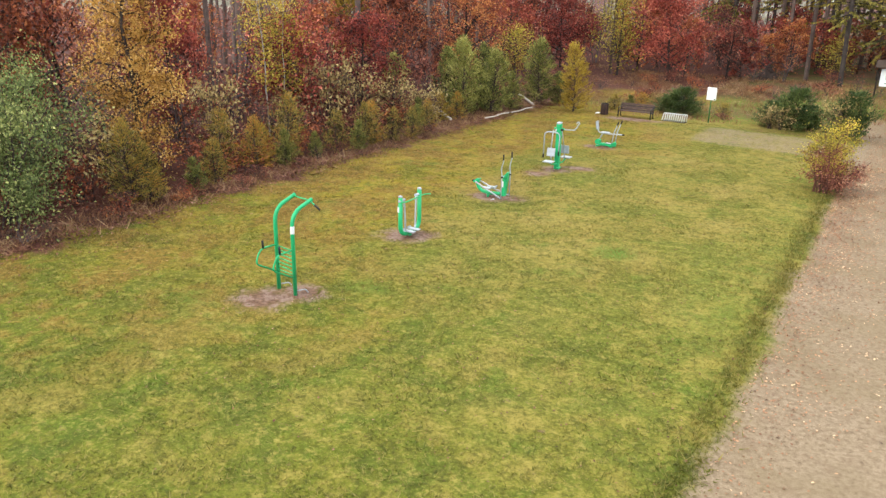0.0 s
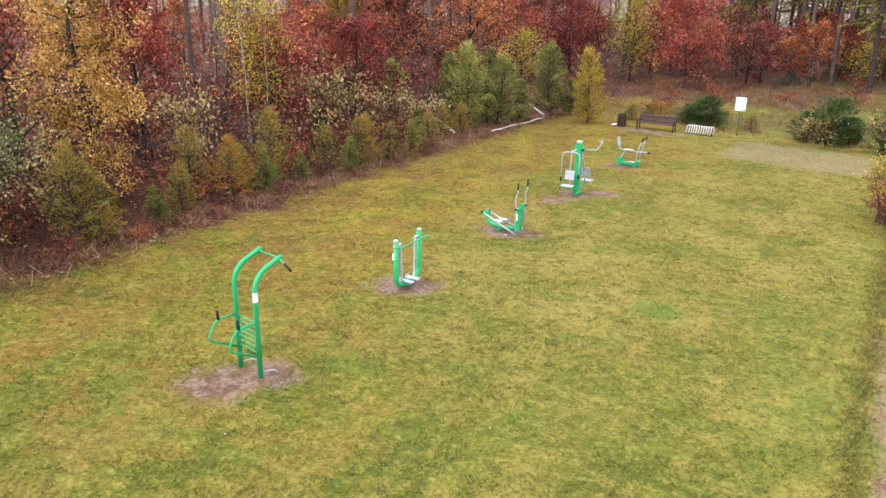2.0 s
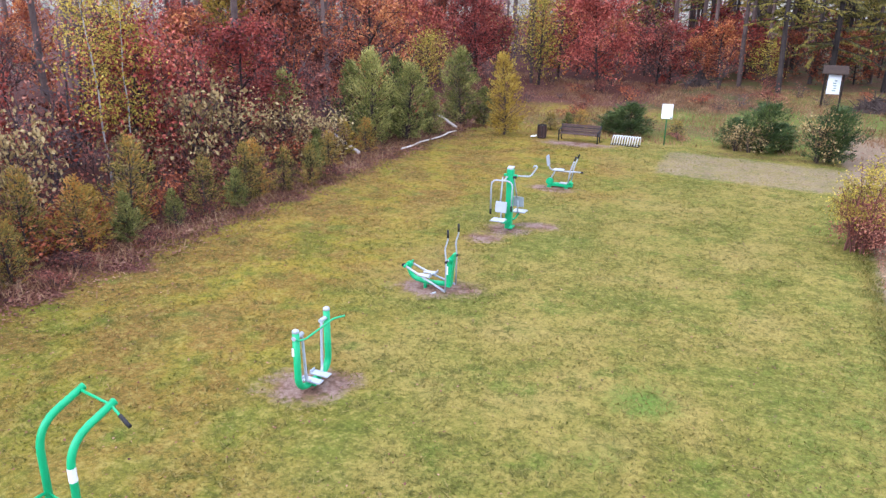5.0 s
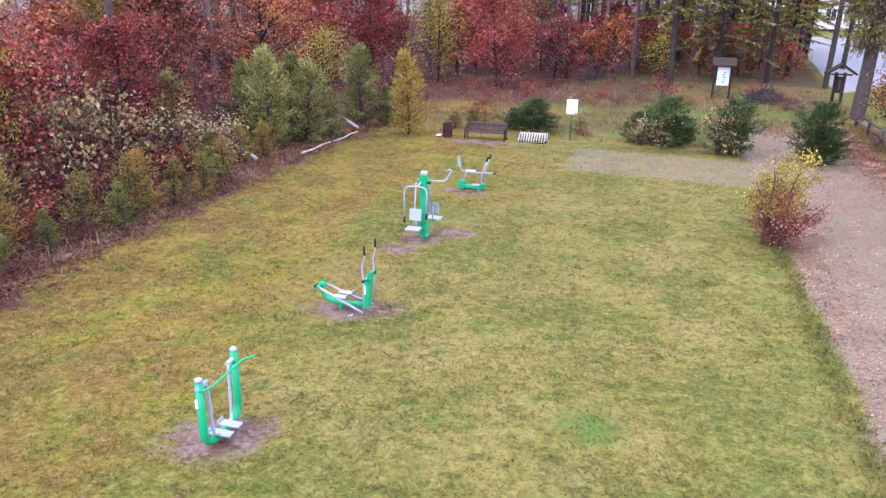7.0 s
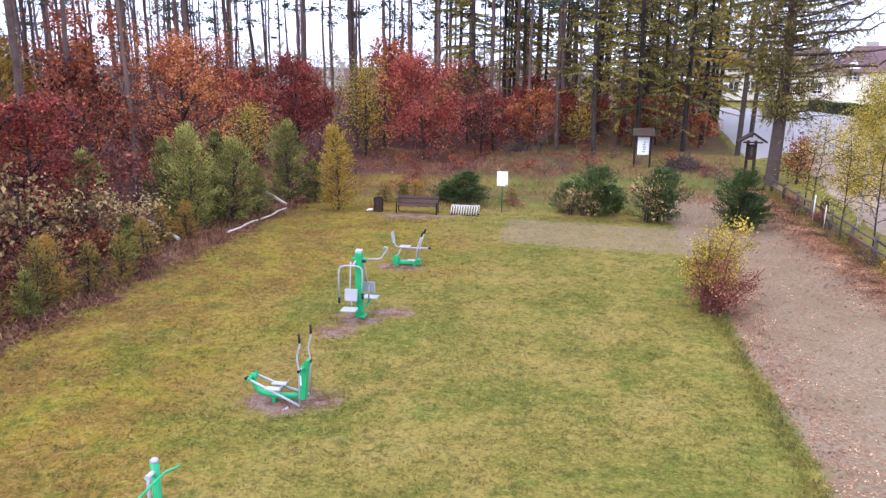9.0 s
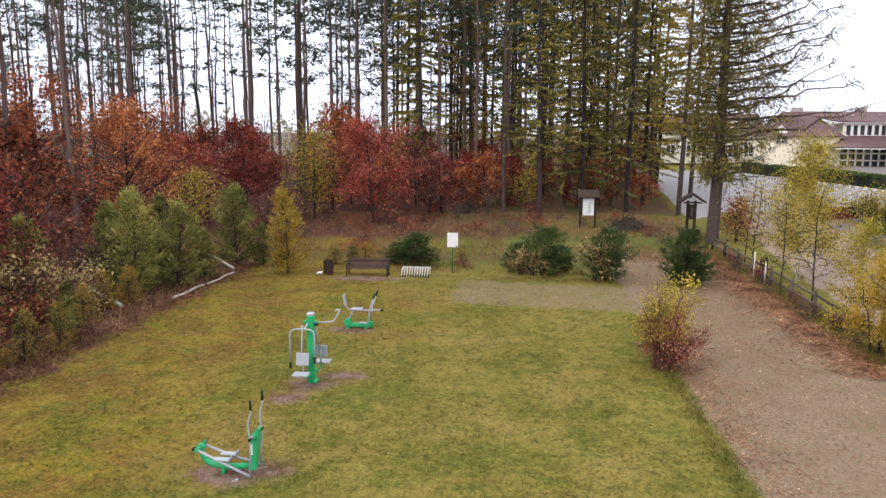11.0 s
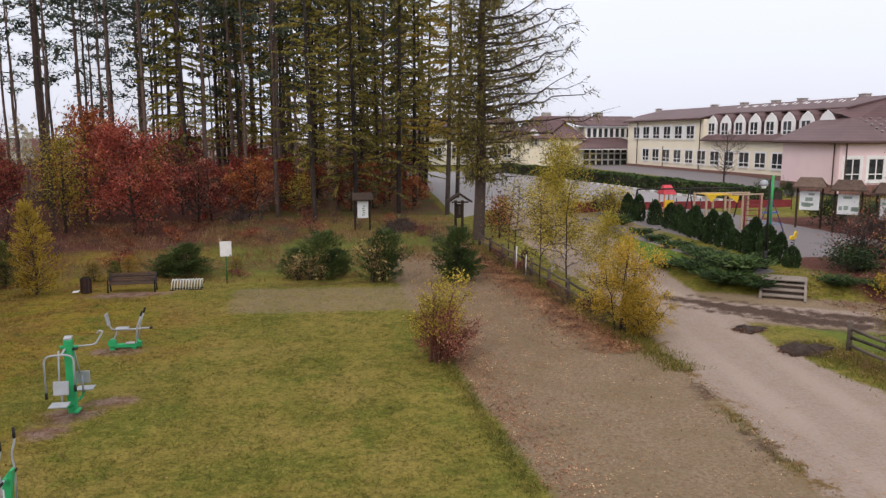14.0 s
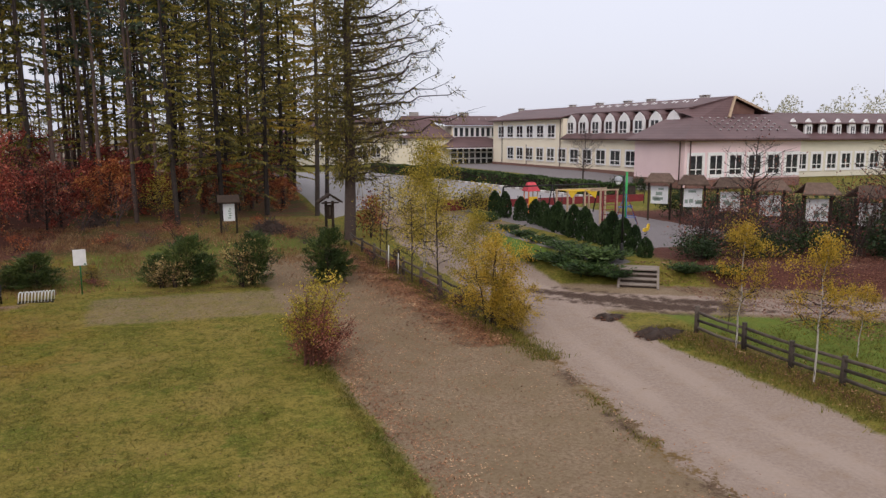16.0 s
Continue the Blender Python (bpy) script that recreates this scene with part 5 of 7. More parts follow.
    cheeks = Geo().slab([(x * 0.93, 0, z * 0.96) for x, _, z in arch], (0, 1.8, 0)).mesh("dormer_cheeks", GUTTER)
    dormer_me = front.mesh("dormer", WINDOW_WHITE)
    lid = Geo().slab([(-1.08, 0, 1.85), (-0.68, 0, 2.55), (0, 0, 3.08), (0.68, 0, 2.55), (1.08, 0, 1.85), (1.0, 0, 1.8), (0.62, 0, 2.46), (0, 0, 2.96), (-0.62, 0, 2.46), (-1.0, 0, 1.8)], (0, 2.4, 0)).mesh("dormer_roof", ROOF)
    small = window_meshes(1.15, 1.55, 2, [0.45], trim=0.05)
    for i in range(8):
        d = part("dormer", dormer_me, None, s, "white gabled dormer", west(51.9, 105.2 - 3.28 * i - 0.7, 6.62) @ Matrix.Diagonal((1.25, 1, 0.94, 1)))
        part("dormer_roof", lid, None, d, "", Matrix.Translation((0, 0.15, 0)))
        part("dormer_cheeks", cheeks, None, d, "", Matrix.Translation((0, 0.15, 0)))
        put_window(s, small, west(51.85, 105.2 - 3.28 * i - 0.7, 6.75) @ Matrix.Diagonal((1.3, 1, 1, 1)))
    # windows of the long wing
    for i in range(11):
        put_window(s, tall, west(51.2, 88.6 + 3.42 * i, 2.65))
    for i in range(6):
        put_window(s, tall, west(51.2, 109.0 + 3.48 * i, 6.2))
    for i in range(5):
        part("white_band", Geo().box((51.27, 110.7 + 3.48 * i, 7.05), (0.06, 1.25, 2.0)), WINDOW_WHITE, s)
    # pink wing
    z0, z1 = 5.95, 8.8
    a, b, d = (44.8, 70.6, z0), (62.0, 70.6, z0), (44.8, 80.6, z0)
    slopes("roof", ([a, b, (66.0, 80.0, z1), (54.0, 80.0, z1)], [d, a, (54.0, 80.0, z1), (54.0, 84.0, z1)], [(54.0, 80.0, z1), (66.0, 80.0, z1), (66.0, 84.0, z1), (54.0, 84.0, z1)]), "brown hipped roof over the pink wing")
    for i in range(6):
        put_window(s, pinkw, pose(46.95 + 2.62 * i, 71.26, 2.35))
    # right-hand wing with small dormers
    slopes("roof", ([(62.0, 80.4, 5.8), (115.0, 80.4, 5.8), (115.0, 82.4, 6.6), (62.0, 82.4, 6.6)], [(66.5, 81.8, 7.85), (115.0, 81.8, 7.85), (115.0, 87.5, 9.3), (66.5, 87.5, 9.3)], [(66.5, 87.5, 9.3), (115.0, 87.5, 9.3), (115.0, 94.0, 7.0), (66.5, 94.0, 7.0)],), "brown sheet roof")
    part("mansard_wall", Geo().box((91.0, 83.2, 7.2), (48.0, 0.8, 1.6)), GUTTER, s, "dark brown wall between the dormers")
    smaller = Geo().slab([(x * 0.62, y, z * 0.72) for x, y, z in arch], (0, 0.3, 0)).mesh("dormer", WINDOW_WHITE)
    mini = window_meshes(0.7, 1.05, 2, [0.3], trim=0.04)
    mid = window_meshes(1.5, 1.9, 2, [0.55], trim=0.3)
    for i in range(16):
        part("dormer", smaller, None, s, "white gabled dormer", pose(71.3 + 2.58 * i, 82.0, 6.4))
        put_window(s, mini, pose(71.3 + 2.58 * i, 81.95, 6.5))
    for i in range(18):
        put_window(s, mid, pose(64.4 + 2.58 * i, 81.16, 2.1))
    # entrance with its porch
    part("roof", Geo().slab([(44.6, 135.2, 8.3), (56.5, 135.2, 8.3), (56.5, 139.5, 10.0), (39.5, 139.5, 10.0)], (0, 0, 0.16)), ROOF, s, "brown roof over the entrance")
    for i in range(8):
        put_window(s, narrow, pose(46.5 + 1.08 * i, 135.74, 6.3))
    slopes("porch_roof", ([(42.6, 130.4, 4.35), (55.6, 130.4, 4.35), (52.6, 135.6, 6.1), (46.4, 135.6, 6.1)], [(42.6, 130.4, 4.35), (46.4, 135.6, 6.1), (42.6, 135.6, 4.35)], [(55.6, 130.4, 4.35), (55.6, 135.6, 4.35), (52.6, 135.6, 6.1)]), "brown hipped porch roof")
    part("fascia", Geo().box((49.1, 130.5, 4.3), (13.0, 0.12, 0.3)), WINDOW_WHITE, s, "white porch fascia")
    put_window(s, window_meshes(8.2, 2.7, 7, [0.9, 2.0], trim=0.3, bar=0.32), pose(48.8, 133.6, BASE + 0.1))
    part("porch_wall", Geo().box((43.8, 133.9, BASE + 1.4), (1.8, 0.5, 3.3)), WALL_YELLOW, s, "cream-yellow porch wall")
    part("porch_wall", Geo().box((54.2, 133.9, BASE + 1.4), (2.2, 0.5, 3.3)), WALL_YELLOW, s, "cream-yellow porch wall")
    part("porch_wall", Geo().box((48.8, 134.0, BASE + 2.95), (8.6, 0.3, 0.5)), WALL_YELLOW, s, "cream-yellow porch wall")
    # left-hand block with its crossed roof
    slopes("roof", ([(33.4, 133.4, 6.0), (45.2, 133.4, 6.0), (41.5, 138.5, 9.9), (37.0, 138.5, 9.9)], [(33.4, 143.0, 6.0), (33.4, 133.4, 6.0), (37.0, 138.5, 9.9)], [(45.2, 133.4, 6.0), (45.2, 143.0, 6.0), (41.5, 138.5, 9.9)]), "brown hipped roof")
    part("roof", Geo().slab([(10.0, 147.8, 6.8), (37.6, 147.8, 6.8), (37.6, 153.0, 9.9), (10.0, 153.0, 9.9)], (0, 0, 0.15)), ROOF, s, "brown sheet roof")
    put_window(s, small, pose(35.6, 133.94, 5.0))
    part("dormer", dormer_me, None, s, "white gabled dormer", pose(35.6, 134.0, 4.9))
    for i in range(9):
        put_window(s, mid, pose(13.0 + 2.75 * i, 148.46, 2.4))
        part("dormer", smaller, None, s, "white gabled dormer", pose(13.0 + 2.75 * i, 148.6, 7.1))
        put_window(s, mini, pose(13.0 + 2.75 * i, 148.54, 7.2))
    # rainwater pipes, gutters, chimneys, snow guards
    for x, y, top in ((51.15, 126.0, 8.8), (51.15, 106.3, 8.8), (51.15, 83.5, 5.9), (45.35, 71.9, 5.9), (46.1, 71.15, 5.9), (51.15, 117.0, 5.0)):
        part("downpipe", Geo().tube([(x, y, BASE), (x, y, top)], 0.07, 6), GUTTER, s)
    for a, b in (((50.6, 105.5, 8.92), (50.6, 130.4, 8.92)), ((50.65, 82.0, 5.94), (50.65, 105.4, 5.94)), ((44.8, 70.6, 5.94), (62.0, 70.6, 5.94)), ((44.8, 70.6, 5.94), (44.8, 80.6, 5.94)), ((62.0, 80.4, 5.8), (115.0, 80.4, 5.8))):
        part("gutter", Geo().tube([a, b], 0.1, 6), GUTTER, s)
    for y in (86.0, 97.0, 102.5, 110.0, 118.0, 136.5):
        c = part("chimney", Geo().box((60.3, y, 10.75), (0.8, 1.1, 1.3)), CHIMNEY, s, "grey chimney stack")
        part("chimney_cap", Geo().box((60.3, y, 11.45), (0.95, 1.25, 0.1)), CHIMNEY, c)
    for x, y in ((39.5, 139.0), (50.0, 140.2)):
        part("chimney", Geo().box((x, y, 10.2), (1.6, 0.9, 1.1)), CHIMNEY, s, "grey chimney stack")
    guard = Geo().box((0, 0, 0), (0.9, 0.16, 0.05)).mesh("snow_guard", WINDOW_WHITE)
    tilt = math.degrees(math.atan2(zr - e, r - 52.0))
    for i in range(22):
        x = 57.6 - 1.0 * (i % 2) * 0.4
        part("snow_guard", guard, None, s, "", pose(x, 84.5 + 1.05 * i, e + 0.3 + (x - 52.0) * (zr - e) / (r - 52.0), 0, -tilt, 25))
    for j in range(5):
        for i in range(9):
            y = 73.6 + 1.15 * j
            part("snow_guard", guard, None, s, "", pose(52.0 + 1.15 * i + 0.55 * j * 0.6, y, z0 + 0.2 + (y - 70.6) * (z1 - z0) / 9.4, 17, 0, 60))
    for i in range(6):
        part("snow_guard", guard, None, s, "", pose(46.3 + 1.4 * i, 137.5, 9.52, 22, 0, 60))
    return s


school()

# ---- outdoor fitness machines, in a line across the lawn ----
def pullup_station():
    t = thing("pullup_station", "green tubular pull-up and dip station with black grips", "fitness equipment", pose(-11.23, 11.59, height(-11.2, 11.6) - 0.04) @ Matrix.Diagonal((0.92, 1, 0.99, 1)), "outdoor fitness machines")
    for x, dy in ((-0.325, 0.05), (0.325, -0.05)):
        post = part("post", Geo().tube(bent([(x, dy, 0), (x, dy, 1.98), (x, dy + 0.66, 2.16)], 0.42, 9), 0.048, 12), GREEN, t)
        part("end_cap", Geo().tube([(x, dy + 0.655, 2.158), (x, dy + 0.672, 2.163)], 0.05, 12), GREEN, post)
        loop = part("dip_rail", Geo().tube(bent([(x, dy, 1.13), (x + 0.02, dy - 0.52, 1.17), (x + 0.02, dy - 0.70, 0.86), (x, dy, 0.46)], 0.14, 6), 0.021, 8), GREEN, t)
        part("grip", Geo().tube([(x + 0.02, dy - 0.44, 1.16), (x + 0.02, dy - 0.45, 1.34)], 0.026, 8), RUBBER, loop, "black rubber grip")
        part("foot_rod", Geo().tube(bent([(x, dy, 0.14), (x + 0.10, dy + 0.24, 0.13), (x + 0.14, dy + 0.30, 0.02)], 0.05, 4), 0.014, 8), PALE_STEEL, t)
    part("sticker", Geo().tube([(0.325, -0.05, 1.52), (0.325, -0.05, 1.70)], 0.0495, 12, True, False), STICKER, t, "white instruction sticker")
    for i in range(7):
        z = 0.52 + 0.098 * i
        part("rung", Geo().tube([(-0.325, 0.05, z), (0.325, -0.05, z)], 0.014, 8), GREEN, t)
    bar = part("pull_bar", Geo().tube(bent([(-0.325, 0.66, 2.15), (0.325, 0.56, 2.15), (0.58, 0.50, 2.06)], 0.06, 4), 0.017, 8), GREEN, t)
    part("grip", Geo().tube([(0.52, 0.515, 2.08), (0.72, 0.47, 2.01)], 0.025, 8), RUBBER, bar, "black rubber grip")


def air_walker():
    t = thing("air_walker", "green U-shaped air walker with pale grey foot plates", "fitness equipment", pose(-11.20, 16.57, height(-11.2, 16.6) - 0.03) @ Matrix.Diagonal((1, 1, 0.93, 1)), "outdoor fitness machines")
    part("frame", Geo().tube(bent([(0, -0.47, 1.36), (0, -0.47, 0.16), (0, 0.47, 0.16), (0, 0.47, 1.40)], 0.32, 8), 0.062, 12), GREEN, t)
    part("pedestal", Geo().tube([(0, 0, -0.05), (0, 0, 0.16)], 0.05, 10), GREEN, t)
    for y, z in ((-0.47, 1.36), (0.47, 1.40)):
        part("cap", Geo().tube([(0, y, z - 0.01), (0, y, z + 0.03), (0, y, z + 0.055)], [0.064, 0.058, 0.02], 12), PALE_STEEL, t, "pale round cap")
    part("hand_rail", Geo().tube(bent([(0.06, -0.52, 1.22), (0.14, -0.40, 1.22), (0.16, 0.45, 1.26), (0.28, 0.62, 1.26)], 0.1, 5), 0.018, 8), GREEN, t)
    for y, sx in ((-0.30, 1), (0.28, -1)):
        leg = part("swing_leg", Geo().tube(bent([(0.0, y - 0.12 * sx * (1 if y < 0 else 1), 1.26), (0.02, y - 0.02, 1.22), (0.02 + 0.03 * sx, y, 0.30), (0.05, y + 0.12 * sx, 0.24)], 0.08, 5), 0.026, 8), PALE_STEEL, t)
        part("foot_plate", Geo().box((0.06, y + 0.16 * sx, 0.235), (0.36, 0.15, 0.035), 0, 0.012).box((-0.11, y + 0.16 * sx, 0.27), (0.02, 0.15, 0.06)), PALE_STEEL, leg, "ribbed pale grey plate")
        part("pivot", Geo().tube([(0.0, y - 0.24 * sx, 1.25), (0.0, y + 0.02 * sx, 1.25)], 0.04, 10), PALE_STEEL, leg)
    part("sticker", Geo().box((-0.03, -0.525, 0.98), (0.05, 0.012, 0.16)), STICKER, t, "white instruction sticker")


def elliptical():
    t = thing("elliptical_trainer", "green and pale grey elliptical cross-trainer with black handgrips", "fitness equipment", pose(-11.29, 21.60, height(-11.3, 21.6) - 0.03) @ Matrix.Diagonal((0.83, 0.9, 0.93, 1)), "outdoor fitness machines")
    part("beam", Geo().tube(bent([(-0.72, 0, 0.60), (-0.56, 0, 0.24), (-0.1, 0, 0.17), (0.54, 0, 0.22)], 0.28, 8), 0.066, 10), GREEN, t)
    part("column", Geo().slab([(0.47, -0.085, 0.16), (0.64, -0.085, 0.16), (0.75, -0.085, 1.04), (0.70, -0.085, 1.05), (0.56, -0.085, 0.88)], (0, 0.17, 0)).tube([(0.62, -0.16, 0.88), (0.62, 0.16, 0.88)], 0.06, 10), GREEN, t)
    part("pedestal", Geo().tube([(-0.15, 0, -0.05), (-0.15, 0, 0.2)], 0.055, 10), GREEN, t)
    part("crank", Geo().tube([(-0.68, -0.26, 0.58), (-0.68, 0.26, 0.58)], 0.035, 10).tube([(-0.66, -0.06, 0.56), (-0.66, 0.06, 0.56)], 0.09, 12), GREEN, t)
    part("axle", Geo().tube([(0.62, -0.34, 0.90), (0.62, 0.34, 0.90)], 0.025, 8), PALE_STEEL, t)
    for y, fwd in ((-0.30, 0.0), (0.30, 0.04)):
        lever = part("lever", Geo().tube(bent([(0.60 + fwd, y, 0.12), (0.62 + fwd, y, 0.92), (0.58 + fwd, y, 1.22), (0.66 + fwd, y, 1.46), (0.66 + fwd, y, 1.56)], 0.08, 4), 0.022, 8), PALE_STEEL, t)
        part("grip", Geo().tube([(0.66 + fwd, y, 1.52), (0.655 + fwd, y, 1.72)], 0.030, 8), RUBBER, lever, "black rubber grip")
        part("joint", Geo().tube([(0.62 + fwd, y - 0.05, 0.90), (0.62 + fwd, y + 0.05, 0.90)], 0.035, 8), RUBBER, lever)
        rail = part("pedal_rail", Geo().tube([(-0.74, y * 0.62, 0.60 - fwd), (0.0, y * 0.8, 0.33 - fwd), (0.60 + fwd, y, 0.12)], 0.028, 8), PALE_STEEL, t)
        part("foot_plate", Geo().box((-0.08, y * 0.62, 0.41 - fwd), (0.40, 0.16, 0.03), 0, 0.012, Matrix.Identity(4)).box((0.11, y * 0.62, 0.44 - fwd), (0.02, 0.16, 0.07)), PALE_STEEL, rail, "pale grey foot plate")
        part("bolt", Geo().tube([(-0.74, y * 0.62 - 0.05, 0.60 - fwd), (-0.74, y * 0.62 + 0.05, 0.60 - fwd)], 0.036, 8), RUBBER, rail)
    part("sticker", Geo().box((0.55, -0.092, 0.60), (0.07, 0.008, 0.22)), STICKER, t, "white instruction sticker")
    part("stub_pipe", Geo().tube([(0.15, -0.42, 0.0), (0.32, -0.30, 0.06)], 0.03, 8), PALE_STEEL, t)


def press_station():
    t = thing("chest_press_station", "green twin chest-press and pull-down machine with pale seats", "fitness equipment", pose(-11.18, 26.86, height(-11.2, 26.9) - 0.03) @ Matrix.Diagonal((1, 1, 0.94, 1)), "outdoor fitness machines")
    part("column", Geo().box((0, 0, 0.90), (0.20, 0.16, 1.86), 0, 0.02), GREEN, t)
    part("head", Geo().box((0, 0, 1.86), (0.20, 0.17, 0.12), 0, 0.03).tube([(-0.2, 0.0, 1.72), (0.2, 0.0, 1.72)], 0.045, 10), GREEN, t)
    part("cap", Geo().slab([(-0.085, -0.08, 1.92), (0.085, -0.08, 1.92), (0.085, 0.08, 1.95), (-0.085, 0.08, 1.95)], (0, 0, 0.045)), PALE_STEEL, t)
    arm = part("press_arm", Geo().tube(bent([(-0.47, -0.30, 0.62), (-0.47, -0.30, 1.60), (0.16, -0.26, 1.60), (0.16, -0.30, 0.78)], 0.20, 7), 0.024, 8).tube([(-0.10, -0.28, 1.60), (-0.06, 0.0, 1.72)], 0.024, 8).tube([(-0.22, -0.20, 0.6), (-0.20, -0.10, 1.66)], 0.022, 8), PALE_STEEL, t)
    for x, z in ((-0.47, 0.56), (0.16, 0.72)):
        part("grip", Geo().tube([(x, -0.30, z - 0.05), (x, -0.30, z + 0.12)], 0.032, 8), RUBBER, arm, "black rubber grip")
    pull = part("pull_arm", Geo().tube(bent([(0.0, 0.12, 1.72), (0.14, 0.30, 1.64), (0.48, 0.42, 1.64), (0.66, 0.44, 1.96), (0.58, 0.44, 2.0), (0.53, 0.44, 1.92)], 0.08, 5), 0.023, 8).tube([(0.05, 0.12, 1.72), (0.12, 0.30, 0.95)], 0.022, 8), PALE_STEEL, t)
    part("grip", Geo().tube([(0.12, -0.11, 1.70), (0.22, -0.11, 1.70)], 0.04, 8), RUBBER, pull, "black rubber stop")
    for sy, x, z in ((-1, -0.14, 0.42), (1, 0.16, 0.46)):
        part("seat_arm", Geo().tube(bent([(0.0, sy * 0.08, 0.26), (x * 0.6, sy * 0.32, 0.26), (x, sy * 0.48, z - 0.03)], 0.08, 4), 0.03, 8), GREEN, t)
        part("seat", Geo().box((x, sy * 0.52, z), (0.40, 0.34, 0.035), 0, 0.015), PALE_STEEL, t, "pale grey seat plate")
        part("backrest", Geo().box((0, 0, 0), (0.34, 0.03, 0.34), 0, 0.014), PALE_STEEL, t, "pale grey back plate", pose(x, sy * 0.33, z + 0.36, sy * 8))
        part("back_stay", Geo().tube([(x, sy * 0.30, z - 0.02), (x, sy * 0.31, z + 0.40)], 0.022, 8), PALE_STEEL, t)
    part("foot_rest", Geo().box((0.14, -0.14, 0.12), (0.10, 0.30, 0.05)), GREEN, t)


def rower():
    t = thing("rowing_machine", "low green rowing machine with pale seat and levers", "fitness equipment", pose(-11.06, 32.22, height(-11.1, 32.2) - 0.03), "outdoor fitness machines")
    part("base", Geo().box((-0.05, 0, 0.14), (0.66, 0.16, 0.13), 0, 0.03).tube([(-0.42, -0.10, 0.24), (-0.42, 0.10, 0.24)], 0.12, 14).box((0.34, 0, 0.18), (0.18, 0.14, 0.18), 0, 0.02), GREEN, t)
    part("pedestal", Geo().box((-0.42, 0, 0.03), (0.16, 0.16, 0.12)), GREEN, t)
    part("pedestal", Geo().box((0.2, 0, 0.03), (0.12, 0.12, 0.12)), GREEN, t)
    part("base_plate", Geo().box((0.12, 0, 0.215), (0.32, 0.20, 0.02)), PALE_STEEL, t, "pale foot plate")
    part("seat_rail", Geo().tube(bent([(-0.50, 0, 0.88), (-0.44, 0, 0.66), (-0.12, 0, 0.63), (0.70, 0, 0.66)], 0.12, 5), 0.026, 8), PALE_STEEL, t)
    part("rail_stay", Geo().tube([(-0.42, 0, 0.24), (-0.24, 0, 0.64)], 0.026, 8), PALE_STEEL, t)
    part("seat", Geo().box((-0.12, 0, 0.68), (0.36, 0.32, 0.035), 0, 0.014), PALE_STEEL, t, "pale grey seat plate")
    part("backrest", Geo().box((0, 0, 0), (0.03, 0.32, 0.36), 0, 0.014), PALE_STEEL, t, "pale grey back plate", pose(-0.52, 0, 0.98, 0, -10))
    part("rail_end", Geo().tube([(0.68, 0, 0.655), (0.76, 0, 0.662)], 0.034, 8), RUBBER, t)
    for y in (-0.24, 0.24):
        lever = part("lever", Geo().tube(bent([(0.30, y, 0.24), (0.36, y, 0.74), (0.50, y, 1.14)], 0.1, 4), 0.024, 8), PALE_STEEL, t)
        part("grip", Geo().tube([(0.48, y, 1.09), (0.54, y, 1.25)], 0.031, 8), RUBBER, lever, "black rubber grip")
    part("axle", Geo().tube([(0.30, -0.27, 0.26), (0.30, 0.27, 0.26)], 0.028, 8), GREEN, t)


pullup_station()
air_walker()
elliptical()
press_station()
rower()


# ---- bench, bin, rack and sign at the lawn's end ----
def park_bench():
    t = thing("park_bench", "dark-stained slatted park bench with iron ends", "bench", pose(-12.66, 41.22, height(-12.7, 41.2) - 0.01) @ Matrix.Diagonal((1, 1, 0.86, 1)))
    for x in (-0.92, 0.92):
        part("iron_end", Geo().tube(bent([(x, -0.24, 0), (x, -0.22, 0.42), (x, 0.20, 0.40), (x, 0.34, 0.88)], 0.06, 4), 0.036, 6).tube(bent([(x, 0.26, 0), (x, 0.18, 0.42)], 0.05, 3), 0.034, 6).tube(bent([(x, -0.22, 0.40), (x, -0.24, 0.64), (x, 0.26, 0.66)], 0.06, 4), 0.034, 6), DARK_IRON, t)
    slat = Geo().box((0, 0, 0), (1.86, 0.094, 0.04), 0, 0.008).mesh("slat", BENCH_WOOD)
    for i in range(5):
        part("slat", slat, None, t, "", pose(0, -0.19 + 0.095 * i, 0.44))
    for i in range(4):
        part("slat", slat, None, t, "", pose(0, 0.215 + 0.036 * i, 0.52 + 0.105 * i, 72))


def litter_bin():
    t = thing("litter_bin", "dark brown slatted litter bin beside the bench", "bin", pose(-14.5, 41.3, height(-14.5, 41.3) - 0.01))
    part("liner", Geo().tube([(0, 0, 0.04), (0, 0, 0.60)], [0.185, 0.195], 16), DARK_IRON, t)
    stave = Geo().box((0, 0, 0.33), (0.075, 0.02, 0.60), 0, 0.006).mesh("stave", BENCH_WOOD)
    for i in range(16):
        part("stave", stave, None, t, "", pose(0.21 * math.sin(i * math.pi / 8), -0.21 * math.cos(i * math.pi / 8), 0, 0, 0, i * 22.5))
    part("hoop", Geo().tube([(0.20 * math.cos(i * math.pi / 10), 0.20 * math.sin(i * math.pi / 10), 0.64) for i in range(21)], 0.015, 6), DARK_IRON, t)


